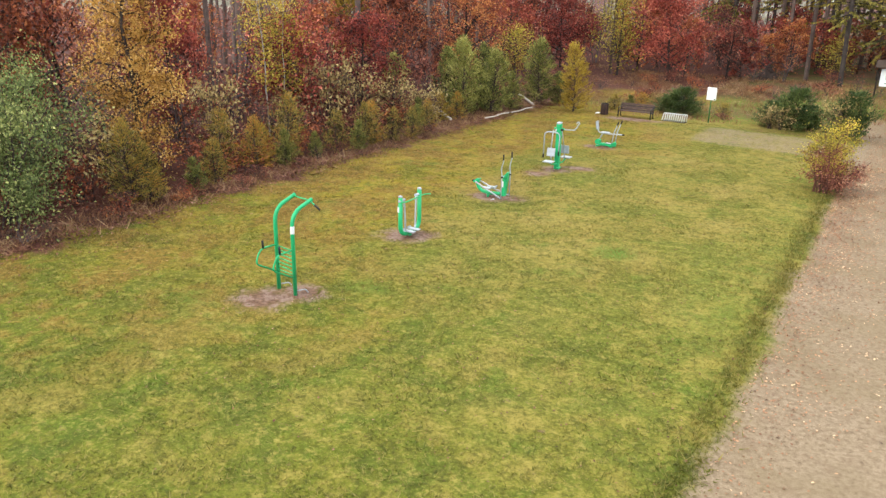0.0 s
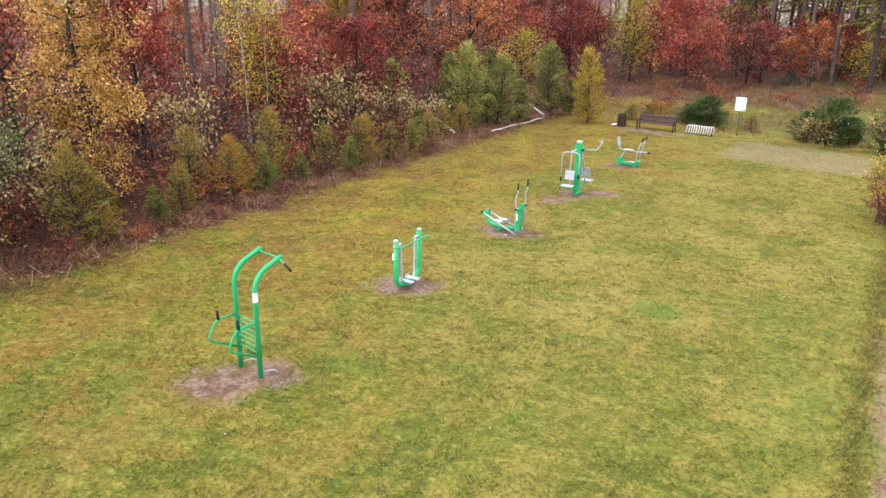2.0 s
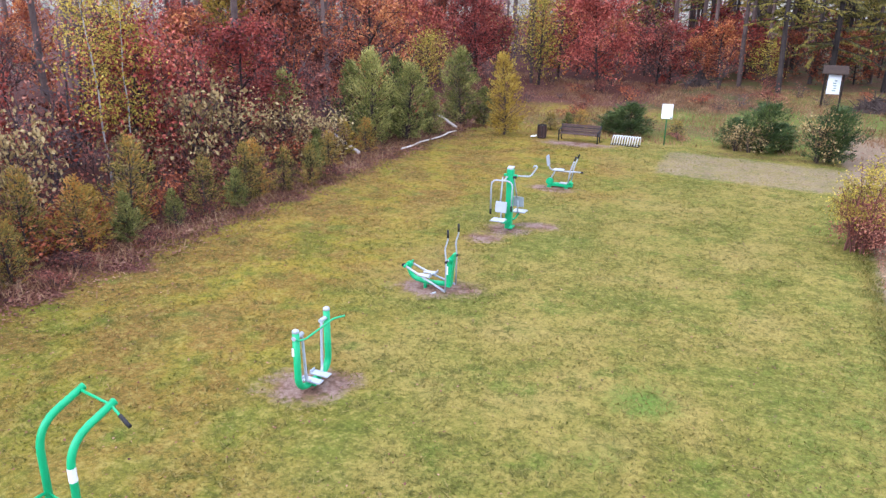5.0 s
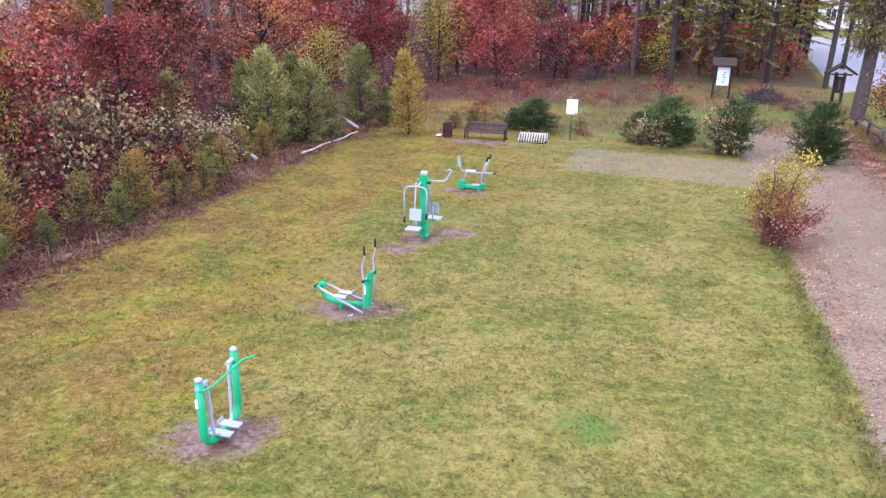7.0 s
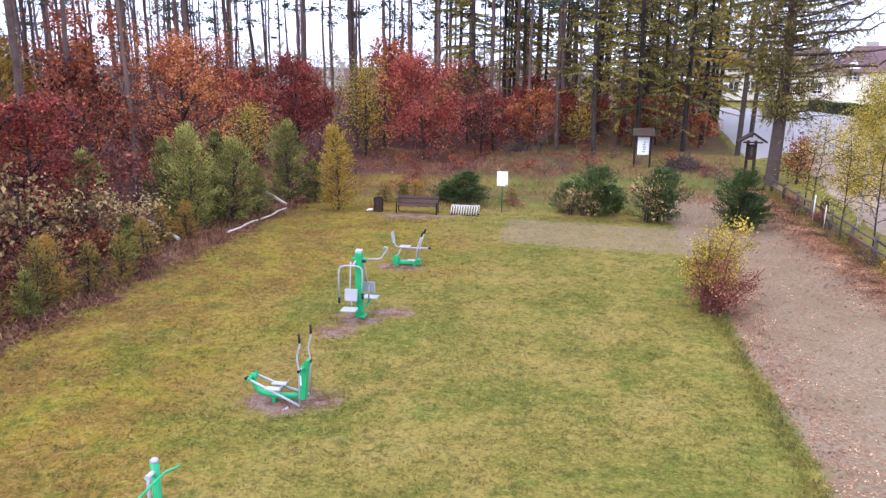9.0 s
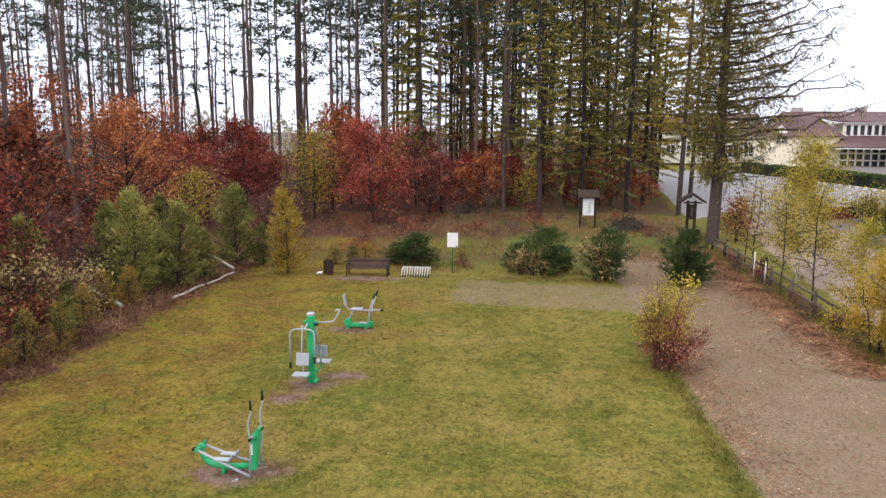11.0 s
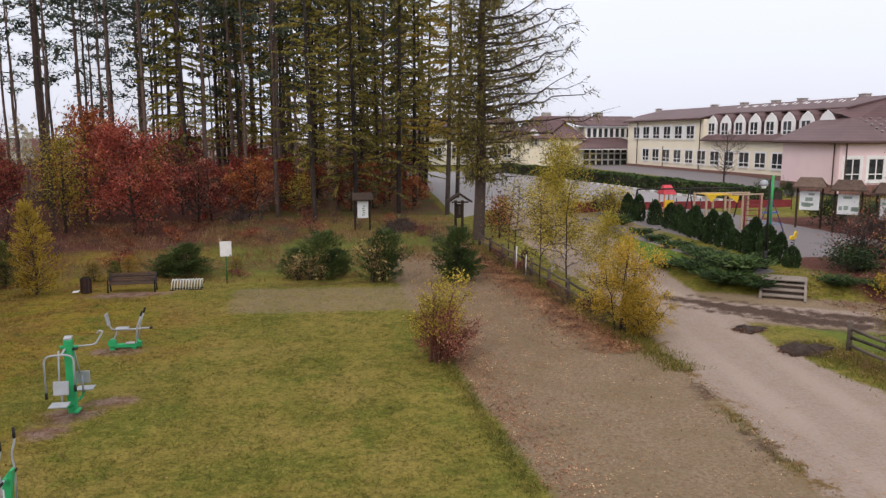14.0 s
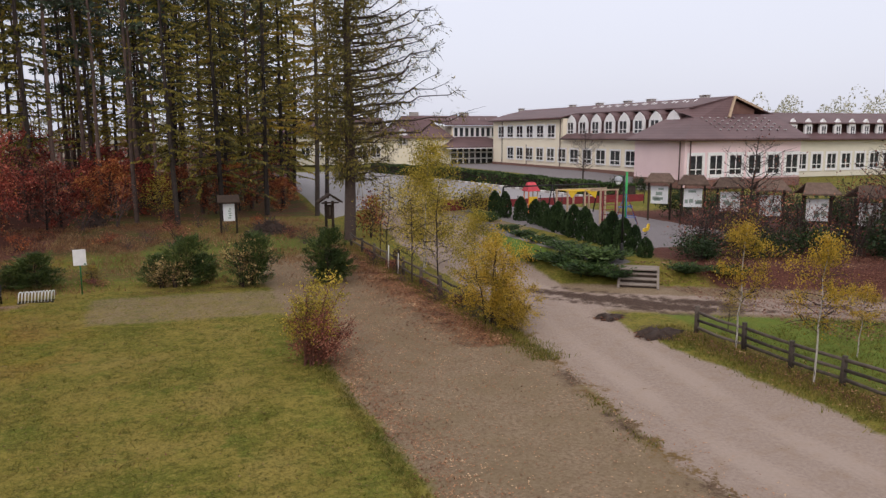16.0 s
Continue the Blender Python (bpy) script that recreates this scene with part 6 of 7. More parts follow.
def bike_rack():
    t = thing("bike_rack", "low rack of slanting white-painted hoops", "bike rack", pose(-10.5, 41.25, height(-10.5, 41.2) - 0.01))
    hoop = Geo().tube(bent([(-0.035, -0.18, 0.03), (-0.03, -0.10, 0.46), (0.03, 0.10, 0.46), (0.035, 0.20, 0.03)], 0.09, 5), 0.020, 8).mesh("hoop", WHITE_PAINT)
    for i in range(11):
        part("hoop", hoop, None, t, "", pose(-0.58 + 0.116 * i, 0, 0, 0, 7))
    for y in (-0.18, 0.20):
        part("rail", Geo().box((0, y, 0.03), (1.30, 0.05, 0.05)), DARK_IRON, t)


def rules_sign():
    t = thing("notice_sign", "white notice plate on a green post", "sign", pose(-8.93, 42.4, height(-8.9, 42.4) - 0.02) @ Matrix.Diagonal((1, 1, 0.96, 1)))
    part("post", Geo().tube([(0, 0, 0), (0, 0, 1.98)], 0.03, 10), SIGN_GREEN, t)
    plate = part("plate", Geo().box((0, -0.045, 1.66), (0.50, 0.02, 0.70), 0, 0.006), WHITE_PAINT, t, "white notice plate")
    part("mark", Geo().box((0.19, -0.058, 1.36), (0.07, 0.006, 0.06)), SIGN_GREEN, plate)
    for z in (1.50, 1.82):
        part("bracket", Geo().box((0, -0.02, z), (0.12, 0.05, 0.03)), DARK_IRON, t)


park_bench()
litter_bin()
bike_rack()
rules_sign()


def fallen_log(a, b, r0, r1):
    a, b = Vector(a), Vector(b)
    t = tagged(new("fallen_log", Geo().tube([a, a.lerp(b, 0.35) + Vector((0.03, 0.02, -0.02)), a.lerp(b, 0.7) + Vector((-0.02, 0.03, 0.02)), b], [r0, r0 * 0.95, r1 * 1.1, r1], 10).mesh("fallen_log", PALE_LOG)), "pale peeled log lying in the wood's edge", "log", "logs at the wood's edge")
    return t


def gz(x, y, up=0.0):
    return (x, y, height(x, y) + up)


fallen_log(gz(-19.05, 35.4, 0.09), gz(-18.9, 37.9, 0.08), 0.045, 0.038)
fallen_log(gz(-18.85, 38.1, 0.08), gz(-18.72, 40.7, 0.08), 0.04, 0.034)
fallen_log(gz(-19.15, 41.8, 0.06), (-20.4, 42.2, 0.62), 0.075, 0.06)
fallen_log(gz(-20.3, 33.9, 0.08), (-22.28, 34.6, 0.80), 0.075, 0.055)


# ---- roofed boards at the wood ----
def info_board():
    t = thing("information_board", "wooden information board under a small roof", "sign", pose(-1.30, 59.3, height(-1.3, 59.3) - 0.03) @ Matrix.Diagonal((0.92, 0.92, 0.93, 1)))
    for x in (-0.58, 0.52):
        part("post", Geo().box((x, 0, 1.25), (0.13, 0.13, 2.5), 0, 0.015), DARK_TIMBER, t)
    panel = part("panel", Geo().box((0.0, -0.08, 1.55), (0.80, 0.05, 1.24), 0, 0.01), PRINT, t, "pale printed sheet")
    for i, (w, x) in enumerate(((0.22, 0.0), (0.18, 0.04), (0.22, 0.02), (0.2, 0.0), (0.16, 0.05))):
        part("print_bar", Geo().box((0.04 + x, -0.108, 1.16 + 0.16 * i), (w, 0.006, 0.09)), PRINT_INK, panel)
    for sy in (-1, 1):
        part("roof_side", Geo().slab([(-0.78, 0, 2.72), (0.72, 0, 2.72), (0.76, sy * 0.42, 2.24), (-0.82, sy * 0.42, 2.24)], (0, 0, 0.07)), DARK_TIMBER, t)


def wayside_post():
    t = thing("roofed_post", "dark wooden post with a little gabled roof", "sign", pose(5.45, 59.3, height(5.4, 59.3) - 0.03))
    for x in (-0.24, 0.24):
        part("post", Geo().box((x, 0, 1.0), (0.17, 0.17, 2.0), 0, 0.015), DARK_TIMBER, t)
    part("backing", Geo().box((0, 0.03, 1.25), (0.36, 0.05, 1.0)), DARK_TIMBER, t)
    part("panel", Geo().box((0.03, -0.04, 1.3), (0.13, 0.03, 0.6)), WEATHERED, t, "narrow faded notice")
    for sx in (-1, 1):
        part("roof_side", Geo().slab([(0, -0.45, 2.42), (0, 0.45, 2.42), (sx * 0.85, 0.45, 1.86), (sx * 0.85, -0.45, 1.86)], (0, 0, 0.12)), DARK_TIMBER, t)
    part("tie_beam", Geo().box((0, -0.32, 1.90), (1.2, 0.10, 0.10)), DARK_TIMBER, t)


info_board()
wayside_post()


def brush_heap(name, label, x, y, wide, deep, high, seed, count):
    """A dark mound of roots, earth and crossing sticks."""
    rng = np.random.default_rng(seed)
    t = thing(name, label, "heap", pose(x, y, height(x, y) - 0.03, 0, 0, 8 * seed))
    k, rings = 18, (0.35, 0.7, 1.0)
    V = [(0, 0, high * 0.55)] + [(wide / 2 * f * math.cos(2 * math.pi * i / k) * rng.uniform(0.75, 1.2), deep / 2 * f * math.sin(2 * math.pi * i / k) * rng.uniform(0.75, 1.2), high * (0.5, 0.3, 0.0)[j] * rng.uniform(0.4, 1.4)) for j, f in enumerate(rings) for i in range(k)]
    F = [(0, 1 + i, 1 + (i + 1) % k) for i in range(k)] + [(1 + j * k + i, 1 + (j + 1) * k + i, 1 + (j + 1) * k + (i + 1) % k, 1 + j * k + (i + 1) % k) for j in range(2) for i in range(k)]
    part("mound", Geo().add(V, F), MUD, t)
    sticks = []
    for _ in range(count):
        a, f = rng.uniform(0, 6.28), rng.uniform(0.1, 0.95)
        p = np.array([wide / 2 * f * math.cos(a), deep / 2 * f * math.sin(a), high * 0.8 * (1 - f)])
        d = rng.normal(size=3) * [1, 1, 0.6] + [0, 0, 0.35]
        sticks.append((*p, *(p + d / np.linalg.norm(d) * rng.uniform(0.3, 0.8)), 0.04, 0.012))
    twiggery(sticks, 4, BARK_DARK, t)


brush_heap("brush_heap", "dark heap of sticks and earth under the larches", 1.3, 58.6, 3.1, 1.3, 1.15, 1, 160)
brush_heap("root_stump", "dark upturned root stump on the forest floor", -9.8, 66.0, 1.7, 1.0, 1.5, 2, 60)
tagged(new("paper_scrap", Geo().slab([(-0.14, -0.09, 0), (0.13, -0.1, 0.03), (0.15, 0.08, 0.07), (-0.1, 0.1, 0.05)], (0.01, 0, 0.015)).mesh("paper_scrap", WHITE_PAINT)), "crumpled white paper on the grass by the bin", "litter").matrix_basis = pose(-14.95, 41.4, height(-14.9, 41.4) + 0.01)


def fence_notice():
    t = thing("fence_notice", "small dark notice on a stake by the fence", "sign", pose(4.72, 41.9, height(4.7, 41.9) - 0.03))
    part("stake", Geo().tube([(0, 0, 0), (0, 0, 1.2)], 0.03, 8), WEATHERED, t)
    part("board", Geo().box((0, -0.045, 1.02), (0.34, 0.03, 0.42), 0, 0.008), DARK_TIMBER, t, "dark board")


fence_notice()


# ---- fences ----
def rail_fence(label, posts, rails, high):
    t = thing("rail_fence", label, "fence", group="log rail fences")
    r = random.Random(len(posts))
    for x, y in posts:
        part("post", Geo().tube([gz(x, y, -0.1), gz(x + r.uniform(-0.03, 0.03), y, high + r.uniform(-0.05, 0.1))], [0.085, 0.075], 8), WEATHERED, t)
    for (xa, ya), (xb, yb) in zip(posts, posts[1:]):
        for z in rails:
            a, b = Vector(gz(xa, ya - 0.05, z)), Vector(gz(xb, yb + 0.05, z))
            mid = a.lerp(b, 0.5) + Vector((r.uniform(-0.03, 0.03), 0, r.uniform(-0.05, 0.02)))
            part("rail", Geo().tube([a, mid, b], [0.055, 0.05, 0.045], 7), WEATHERED, t)
    return t


rail_fence("low weathered log fence beside the sandy lane", [(4.9, 31.6 + 2.45 * i) for i in range(9)], (0.35, 0.72), 0.85)
rail_fence("weathered grey log rail fence round a meadow", [(10.75, 27.9), (10.7, 25.7), (10.62, 23.8), (10.72, 22.2), (10.85, 20.2), (10.95, 18.0), (11.05, 15.6), (11.2, 13.4)], (0.18, 0.43, 0.70), 0.82)
for x, y, h in ((4.75, 43.3, 1.2), (4.7, 41.6, 1.05)):
    tagged(new("marker_stake", Geo().tube([gz(x, y, -0.05), gz(x + 0.03, y, h)], 0.026, 8).mesh("marker_stake", WHITE_PAINT)), "thin white-painted wooden stake by the fence", "stake", "white stakes")

# ---- big half-bare larch, birches and shrubs by the lane ----
def corner_larch():
    rng = np.random.default_rng(77)
    t = thing("half_bare_larch", "big larch with long arching half-bare branches", "tree", pose(5.5, 53.8, height(5.5, 53.8) - 0.05))
    k = np.linspace(0, 1, 12)
    trunk = np.stack([0.25 * k + 0.06 * np.sin(k * 9), 0.06 * np.cos(k * 7), 25 * k], 1)
    rad = 0.37 * (1 - 0.92 * k) + 0.01
    part("trunk", fast_mesh("trunk", *pipe_quads([(trunk, rad)], 10), BARK_DARK, True), None, t)
    segs, P, D = [], [], []
    for i in range(270):
        f = 0.15 + 0.82 * (i / 270)
        p = np.array([np.interp(f, k, trunk[:, c]) for c in range(3)])
        a = i * 2.39996 + rng.uniform(-0.4, 0.4)
        east = max(0.0, math.cos(a - 0.15))
        L = (2.5 + 4.3 * east ** 1.5) * (1.05 - 0.75 * max(0, (f - 0.45) / 0.55)) * rng.uniform(0.6, 1.15) * (0.55 if f < 0.24 else 1)
        out = np.array([math.cos(a), math.sin(a), 0])
        q = np.linspace(0, 1, 8)[:, None]
        sweep = rng.uniform(0.15, 0.55) * (0.4 + east)
        line = p + out * L * q + np.array([0, 0, 1.0]) * L * (sweep * q ** 2.2 - 0.10 * q + 0.14 * q * (1 - q)) + rng.normal(size=(8, 3)) * 0.035 * L * q
        segs += curve_segs(line, np.linspace(0.055, 0.011, 8) * (0.5 + L / 6))
        for j in range(int(7 + L * 5.0)):
            u = rng.uniform(0.2, 1.0)
            o = np.array([np.interp(u, q[:, 0], line[:, c]) for c in range(3)])
            e = o + (out * 0.6 + rng.normal(size=3) * 0.55 + [0, 0, -0.25]) * rng.uniform(0.25, 0.75)
            segs.append((*o, *e, 0.014, 0.006))
            if rng.uniform() < (0.95 if u < 0.5 else 0.85 - 0.6 * east):
                for _ in range(8):
                    P.append(o + (e - o) * rng.uniform(0.2, 1.1) + rng.normal(size=3) * 0.14)
                    D.append(e - o + rng.normal(size=3) * 0.15 + [0, 0, -0.1])
    twiggery(segs, 4, BARK_DARK, t)
    P = np.array(P)
    part("crown", fast_mesh("crown", *leaf_quads(P, rng.uniform(0.16, 0.34, len(P)), rng, 0.24, 1.0, np.array(D)), NEEDLE_DARK_OLIVE), None, t)


corner_larch()
young_birch = dict(base=0.22, droop=0.25, spread=0.34, aspect=0.7)
lane = {
    "tall": broad_tree("young_birch", "slim birch with thinning yellow-green leaves", "tree", BARK_BIRCH, LEAF_LIME, dict(seed=701, H=5.5, R=1.4, limbs=36, count=12000, size=0.070, thick=0.03, base=0.22, droop=0.25, spread=0.24, aspect=0.7, clumps=130), "birches by the lane", None),
    "sparse": broad_tree("young_birch", "slim half-bare birch with a few yellow leaves", "tree", BARK_DARK, LEAF_LIME, dict(seed=702, H=4.2, R=1.0, limbs=26, count=1300, size=0.06, thick=0.028, **young_birch), "birches by the lane", None),
    "gold": broad_tree("birch_thicket", "low birch thicket in golden-orange leaf", "tree", BARK_DARK, LEAF_GOLD, dict(seed=703, H=2.7, R=1.15, base=0.06, limbs=44, count=13000, size=0.058, stems=5, droop=0.2, spread=0.20, aspect=0.75, clumps=95), "birches by the lane", None),
    "meadow": broad_tree("young_birch", "young birch with a white trunk and thinning green-gold leaves", "tree", BARK_BIRCH, LEAF_GOLD, dict(seed=704, H=3.6, R=0.85, limbs=28, count=4200, size=0.050, thick=0.022, base=0.35, droop=0.15, spread=0.20, aspect=0.75, clumps=55), "birches by the lane", None),
    "bush": broad_tree("path_shrub", "reddish twiggy shrub with yellow top leaves at the lawn's edge", "bush", RED_TWIG, LEAF_LIME, dict(seed=705, H=2.3, R=0.48, base=0.05, limbs=54, count=3600, size=0.058, stems=8, spread=0.34, leaf_low=0.36), "birches by the lane", None),
    "redbase": broad_tree("path_shrub", "low russet-leaved shrub at the lawn's edge", "bush", RED_TWIG, LEAF_RUSSET, dict(seed=707, H=1.6, R=0.5, base=0.03, limbs=34, count=2600, size=0.055, stems=6, spread=0.36), "birches by the lane", None),
    "rust": broad_tree("rusty_sapling", "small oak sapling with rusty leaves", "tree", BARK_DARK, LEAF_ORANGE, dict(seed=706, H=2.5, R=0.9, base=0.1, limbs=22, count=700, size=0.14, stems=2, spread=0.3), "birches by the lane", None),
}
scatter(lane, [("tall", 5.1, 35.3, 40, 1.0, 1.0), ("tall", 5.6, 36.4, 160, 0.8, 0.95), ("sparse", 3.95, 33.4, 10, 0.95, 1.0), ("sparse", 4.3, 31.6, 200, 0.95, 1.0), ("sparse", 4.2, 37.6, 90, 0.9, 1.0), ("sparse", 4.5, 39.5, 130, 0.9, 1.0),
               ("tall", 4.6, 29.0, 300, 0.62, 0.95), ("gold", 4.1, 26.6, 0, 0.80, 1.32), ("gold", 4.45, 25.9, 120, 0.62, 0.8), ("meadow", 9.0, 22.0, 0, 0.92, 1.05), ("meadow", 8.55, 19.1, 110, 0.88, 1.1), ("meadow", 11.2, 20.2, 40, 0.6, 0.9), ("sparse", 10.2, 23.6, 0, 0.45, 0.6),
               ("bush", -1.75, 24.6, 0, 1.0, 1.0), ("bush", -1.5, 25.2, 90, 0.8, 0.75), ("redbase", -1.7, 24.6, 0, 1.0, 1.0), ("redbase", -1.35, 25.0, 70, 0.9, 0.8), ("rust", 6.0, 46.2, 0, 1.0, 1.0), ("rust", 6.3, 47.4, 70, 0.8, 1.0)])

# junipers, thujas and bare shrubs on the bank
bank = {
    "juniper": conifer("juniper", "low spreading dark-green juniper on the bank", "bush", BARK_DARK, JUNIPER, dict(seed=801, H=0.42, R=1.5, base=0.05, whorls=7, per=13, sprays=26, slen=0.26, swid=0.07, droop=-0.05, rise=0.22, thick=0.05, power=0.4, hang=-0.25), "junipers on the bank", None),
}
scatter(bank, [("juniper", x + 0.25, y, a, s * 0.86, t) for x, y, a, s, t in ((10.2, 31.4, 0, 0.95, 1.1), (10.9, 30.7, 70, 0.8, 1.0), (11.2, 32.0, 140, 0.95, 1.0), (10.0, 33.2, 200, 0.9, 0.9), (11.2, 33.8, 20, 0.8, 0.9), (9.6, 34.6, 20, 0.6, 0.7), (11.4, 35.6, 60, 0.7, 0.9), (11.5, 37.6, 150, 0.65, 0.9), (11.7, 39.8, 20, 0.6, 0.9), (12.0, 42.0, 90, 0.6, 1.0),
                                                                    (13.4, 29.6, 20, 0.6, 1.1), (14.6, 28.8, 120, 0.6, 1.1), (12.7, 46.0, 0, 0.6, 1.2), (13.4, 48.0, 70, 0.6, 1.2))])


def thuja(seed, m):
    rng = np.random.default_rng(seed)
    n = 1500
    h = rng.uniform(0, 1, n) ** 0.85
    a = rng.uniform(0, 2 * np.pi, n)
    r = 0.40 * (1 - h ** 3.2) ** 0.7 * np.clip(0.75 + h * 3, 0, 1) * rng.uniform(0.72, 1.08, n) * (1 + 0.12 * np.sin(3 * a + seed))
    P = np.stack([r * np.cos(a), r * np.sin(a), 0.06 + 1.7 * h], 1)
    D = np.stack([np.cos(a) * 0.35, np.sin(a) * 0.35, np.ones(n)], 1) + rng.normal(size=(n, 3)) * 0.22
    t = thing("thuja", "clipped dark-green columnar thuja", "bush", m, "thujas along the playground")
    part("trunk", Geo().tube([(0, 0, 0), (0, 0, 1.3)], [0.05, 0.02], 7), BARK_DARK, t)
    part("crown", fast_mesh("crown", *leaf_quads(P, rng.uniform(0.10, 0.20, n), rng, 0.5, 0.2, D), THUJA), None, t)
    return t


cones = {i: thuja(900 + i, None) for i in range(3)}
row_t = [(13.56, 32.05, 0.95), (13.72, 33.0, 1.4), (13.77, 33.9, 1.65), (13.66, 34.6, 1.88), (13.9, 35.6, 1.29), (13.87, 36.4, 1.1), (13.85, 37.1, 1.85), (14.02, 38.4, 1.82), (14.1, 39.1, 1.34), (14.3, 40.4, 1.83), (14.5, 41.2, 1.5), (14.65, 42.0, 1.22), (14.9, 43.0, 1.6), (14.9, 43.9, 1.61), (14.9, 45.7, 1.62), (14.85, 47.6, 1.8), (14.7, 48.8, 1.78)]
scatter(cones, [(i % 3, x, y, 50 * i, 1.0 if h > 1.5 else 0.76, h / (2.0 * (1.0 if h > 1.5 else 0.76))) for i, (x, y, h) in enumerate(row_t)])
shrubs = {
    "bare": broad_tree("bare_shrub", "leafless brown shrub above the steps", "bush", TWIG, LEAF_RUSSET, dict(seed=811, H=2.6, R=1.1, base=0.05, limbs=70, count=420, size=0.09, stems=9, spread=0.3), "shrubs above the steps", None),
    "dark": broad_tree("evergreen_shrub", "dense dark evergreen shrub", "bush", TWIG, THUJA, dict(seed=812, H=1.5, R=1.0, base=0.03, limbs=34, count=1900, size=0.13, stems=6, spread=0.34), "shrubs above the steps", None),
    "snow": broad_tree("leafy_shrub", "shrub with sparse olive leaves", "bush", TWIG, LEAF_LIME, dict(seed=813, H=2.0, R=1.0, base=0.05, limbs=40, count=900, size=0.12, stems=6, spread=0.34), "shrubs above the steps", None),
    "slim": broad_tree("bare_tree", "slim leafless tree before the school", "tree", BARK_DARK, LEAF_RUSSET, dict(seed=814, H=5.0, R=1.6, base=0.3, limbs=40, count=90, size=0.1, spread=0.3), "shrubs above the steps", None),
}
scatter(shrubs, [("bare", 15.6, 31.4, 0, 1.0, 1.0), ("dark", 15.2, 30.6, 0, 0.8, 0.7), ("bare", 16.4, 31.8, 130, 0.9, 0.9), ("dark", 16.6, 31.6, 60, 1.0, 0.6), ("bare", 16.8, 30.4, 60, 1.0, 1.1), ("dark", 18.2, 30.4, 160, 0.9, 0.75), ("bare", 17.6, 31.0, 210, 1.0, 1.0), ("bare", 18.8, 31.6, 60, 1.1, 1.1), ("snow", 13.9, 49.8, 0, 1.0, 1.0), ("snow", 15.0, 50.5, 90, 0.9, 1.0), ("dark", 14.6, 51.6, 0, 0.8, 0.9),
                 ("dark", 20.4, 29.6, 0, 0.95, 0.75), ("bare", 20.0, 30.4, 300, 1.0, 1.0), ("bare", 21.6, 29.0, 20, 1.1, 1.2), ("dark", 22.8, 28.2, 60, 1.0, 0.8), ("bare", 24.2, 27.6, 50, 1.1, 1.1), ("snow", 20.0, 33.5, 30, 0.9, 0.9), ("slim", 30.5, 64.0, 0, 1.0, 1.1), ("slim", 21.2, 34.5, 0, 1.0, 1.0), ("slim", 24.0, 29.5, 90, 1.0, 1.0), ("slim", 26.5, 31.0, 190, 0.9, 1.0), ("dark", 24.6, 43.5, 0, 1.0, 1.0), ("bare", 25.0, 41.8, 40, 1.0, 1.0), ("dark", 24.8, 40.2, 80, 1.1, 0.9), ("dark", 25.3, 38.4, 120, 1.1, 1.0), ("bare", 25.6, 36.8, 10, 1.1, 1.0), ("dark", 25.4, 35.4, 200, 1.1, 1.0), ("dark", 25.8, 33.6, 250, 1.1, 1.1), ("bare", 25.2, 32.2, 90, 1.1, 1.2), ("dark", 26.0, 31.4, 30, 1.1, 1.1), ("dark", 24.4, 29.8, 77, 1.0, 1.1), ("dark", 33, 62, 0, 0.6, 1.2), ("dark", 34.2, 60.5, 0, 0.6, 1.3)])

# ---- steps, lamp, playground, map boards, hedge ----
def garden_steps():
    t = thing("garden_steps", "four pale concrete steps up the bank", "steps")
    m = pose(13.15, 34.45, 0.0, 0, 0, -37)
    for i in range(4):
        step = part("tread", Geo().box((0, 0.62 + 0.42 * i, 0.115 + 0.17 * i), (1.56, 0.46 if i < 3 else 1.1, 0.06), 0, 0.012), STEP_STONE, t, "", m)
        # Dark timber colour on the riser paints the shadow below each tread.
        part("riser", Geo().box((0, 0.47 + 0.42 * i, 0.02 + 0.17 * i), (1.52, 0.10, 0.15)), DARK_TIMBER, step, "riser with its shadow painted as dark timber")
    for x in (-0.83, 0.83):
        part("side_kerb", Geo().slab([(x - 0.05, 0.1, -0.1), (x - 0.05, 2.2, -0.1), (x - 0.05, 2.2, 0.68), (x - 0.05, 1.95, 0.68), (x - 0.05, 0.1, 0.06)], (0.10, 0, 0)), STEP_STONE, t, "", m)


def street_lamp():
    t = thing("street_lamp", "dark green park lamp post with a flat lantern", "lamp", pose(14.55, 37.7, height(14.5, 37.7) - 0.03))
    part("base", Geo().tube([(0, 0, 0), (0, 0, 0.12), (0, 0, 0.2), (0, 0, 0.75), (0, 0, 0.85)], [0.13, 0.13, 0.09, 0.085, 0.05], 12), DARK_IRON, t)
    part("pole", Geo().tube([(0, 0, 0.8), (0, 0, 4.0)], [0.05, 0.04], 10), DARK_IRON, t)
    part("arm", Geo().tube(bent([(0, 0, 3.75), (-0.12, 0, 4.0), (-0.30, 0, 4.02)], 0.1, 4), 0.02, 8), SIGN_GREEN, t)
    head = part("lantern", Geo().tube([(-0.30, 0, 3.72), (-0.30, 0, 3.78), (-0.30, 0, 3.92), (-0.30, 0, 3.98)], [0.13, 0.18, 0.15, 0.04], 14), PALE_STEEL, t, "pale grey lantern hood")
    part("glass", Geo().tube([(-0.30, 0, 3.60), (-0.30, 0, 3.72)], [0.08, 0.12], 14), PRINT, head)


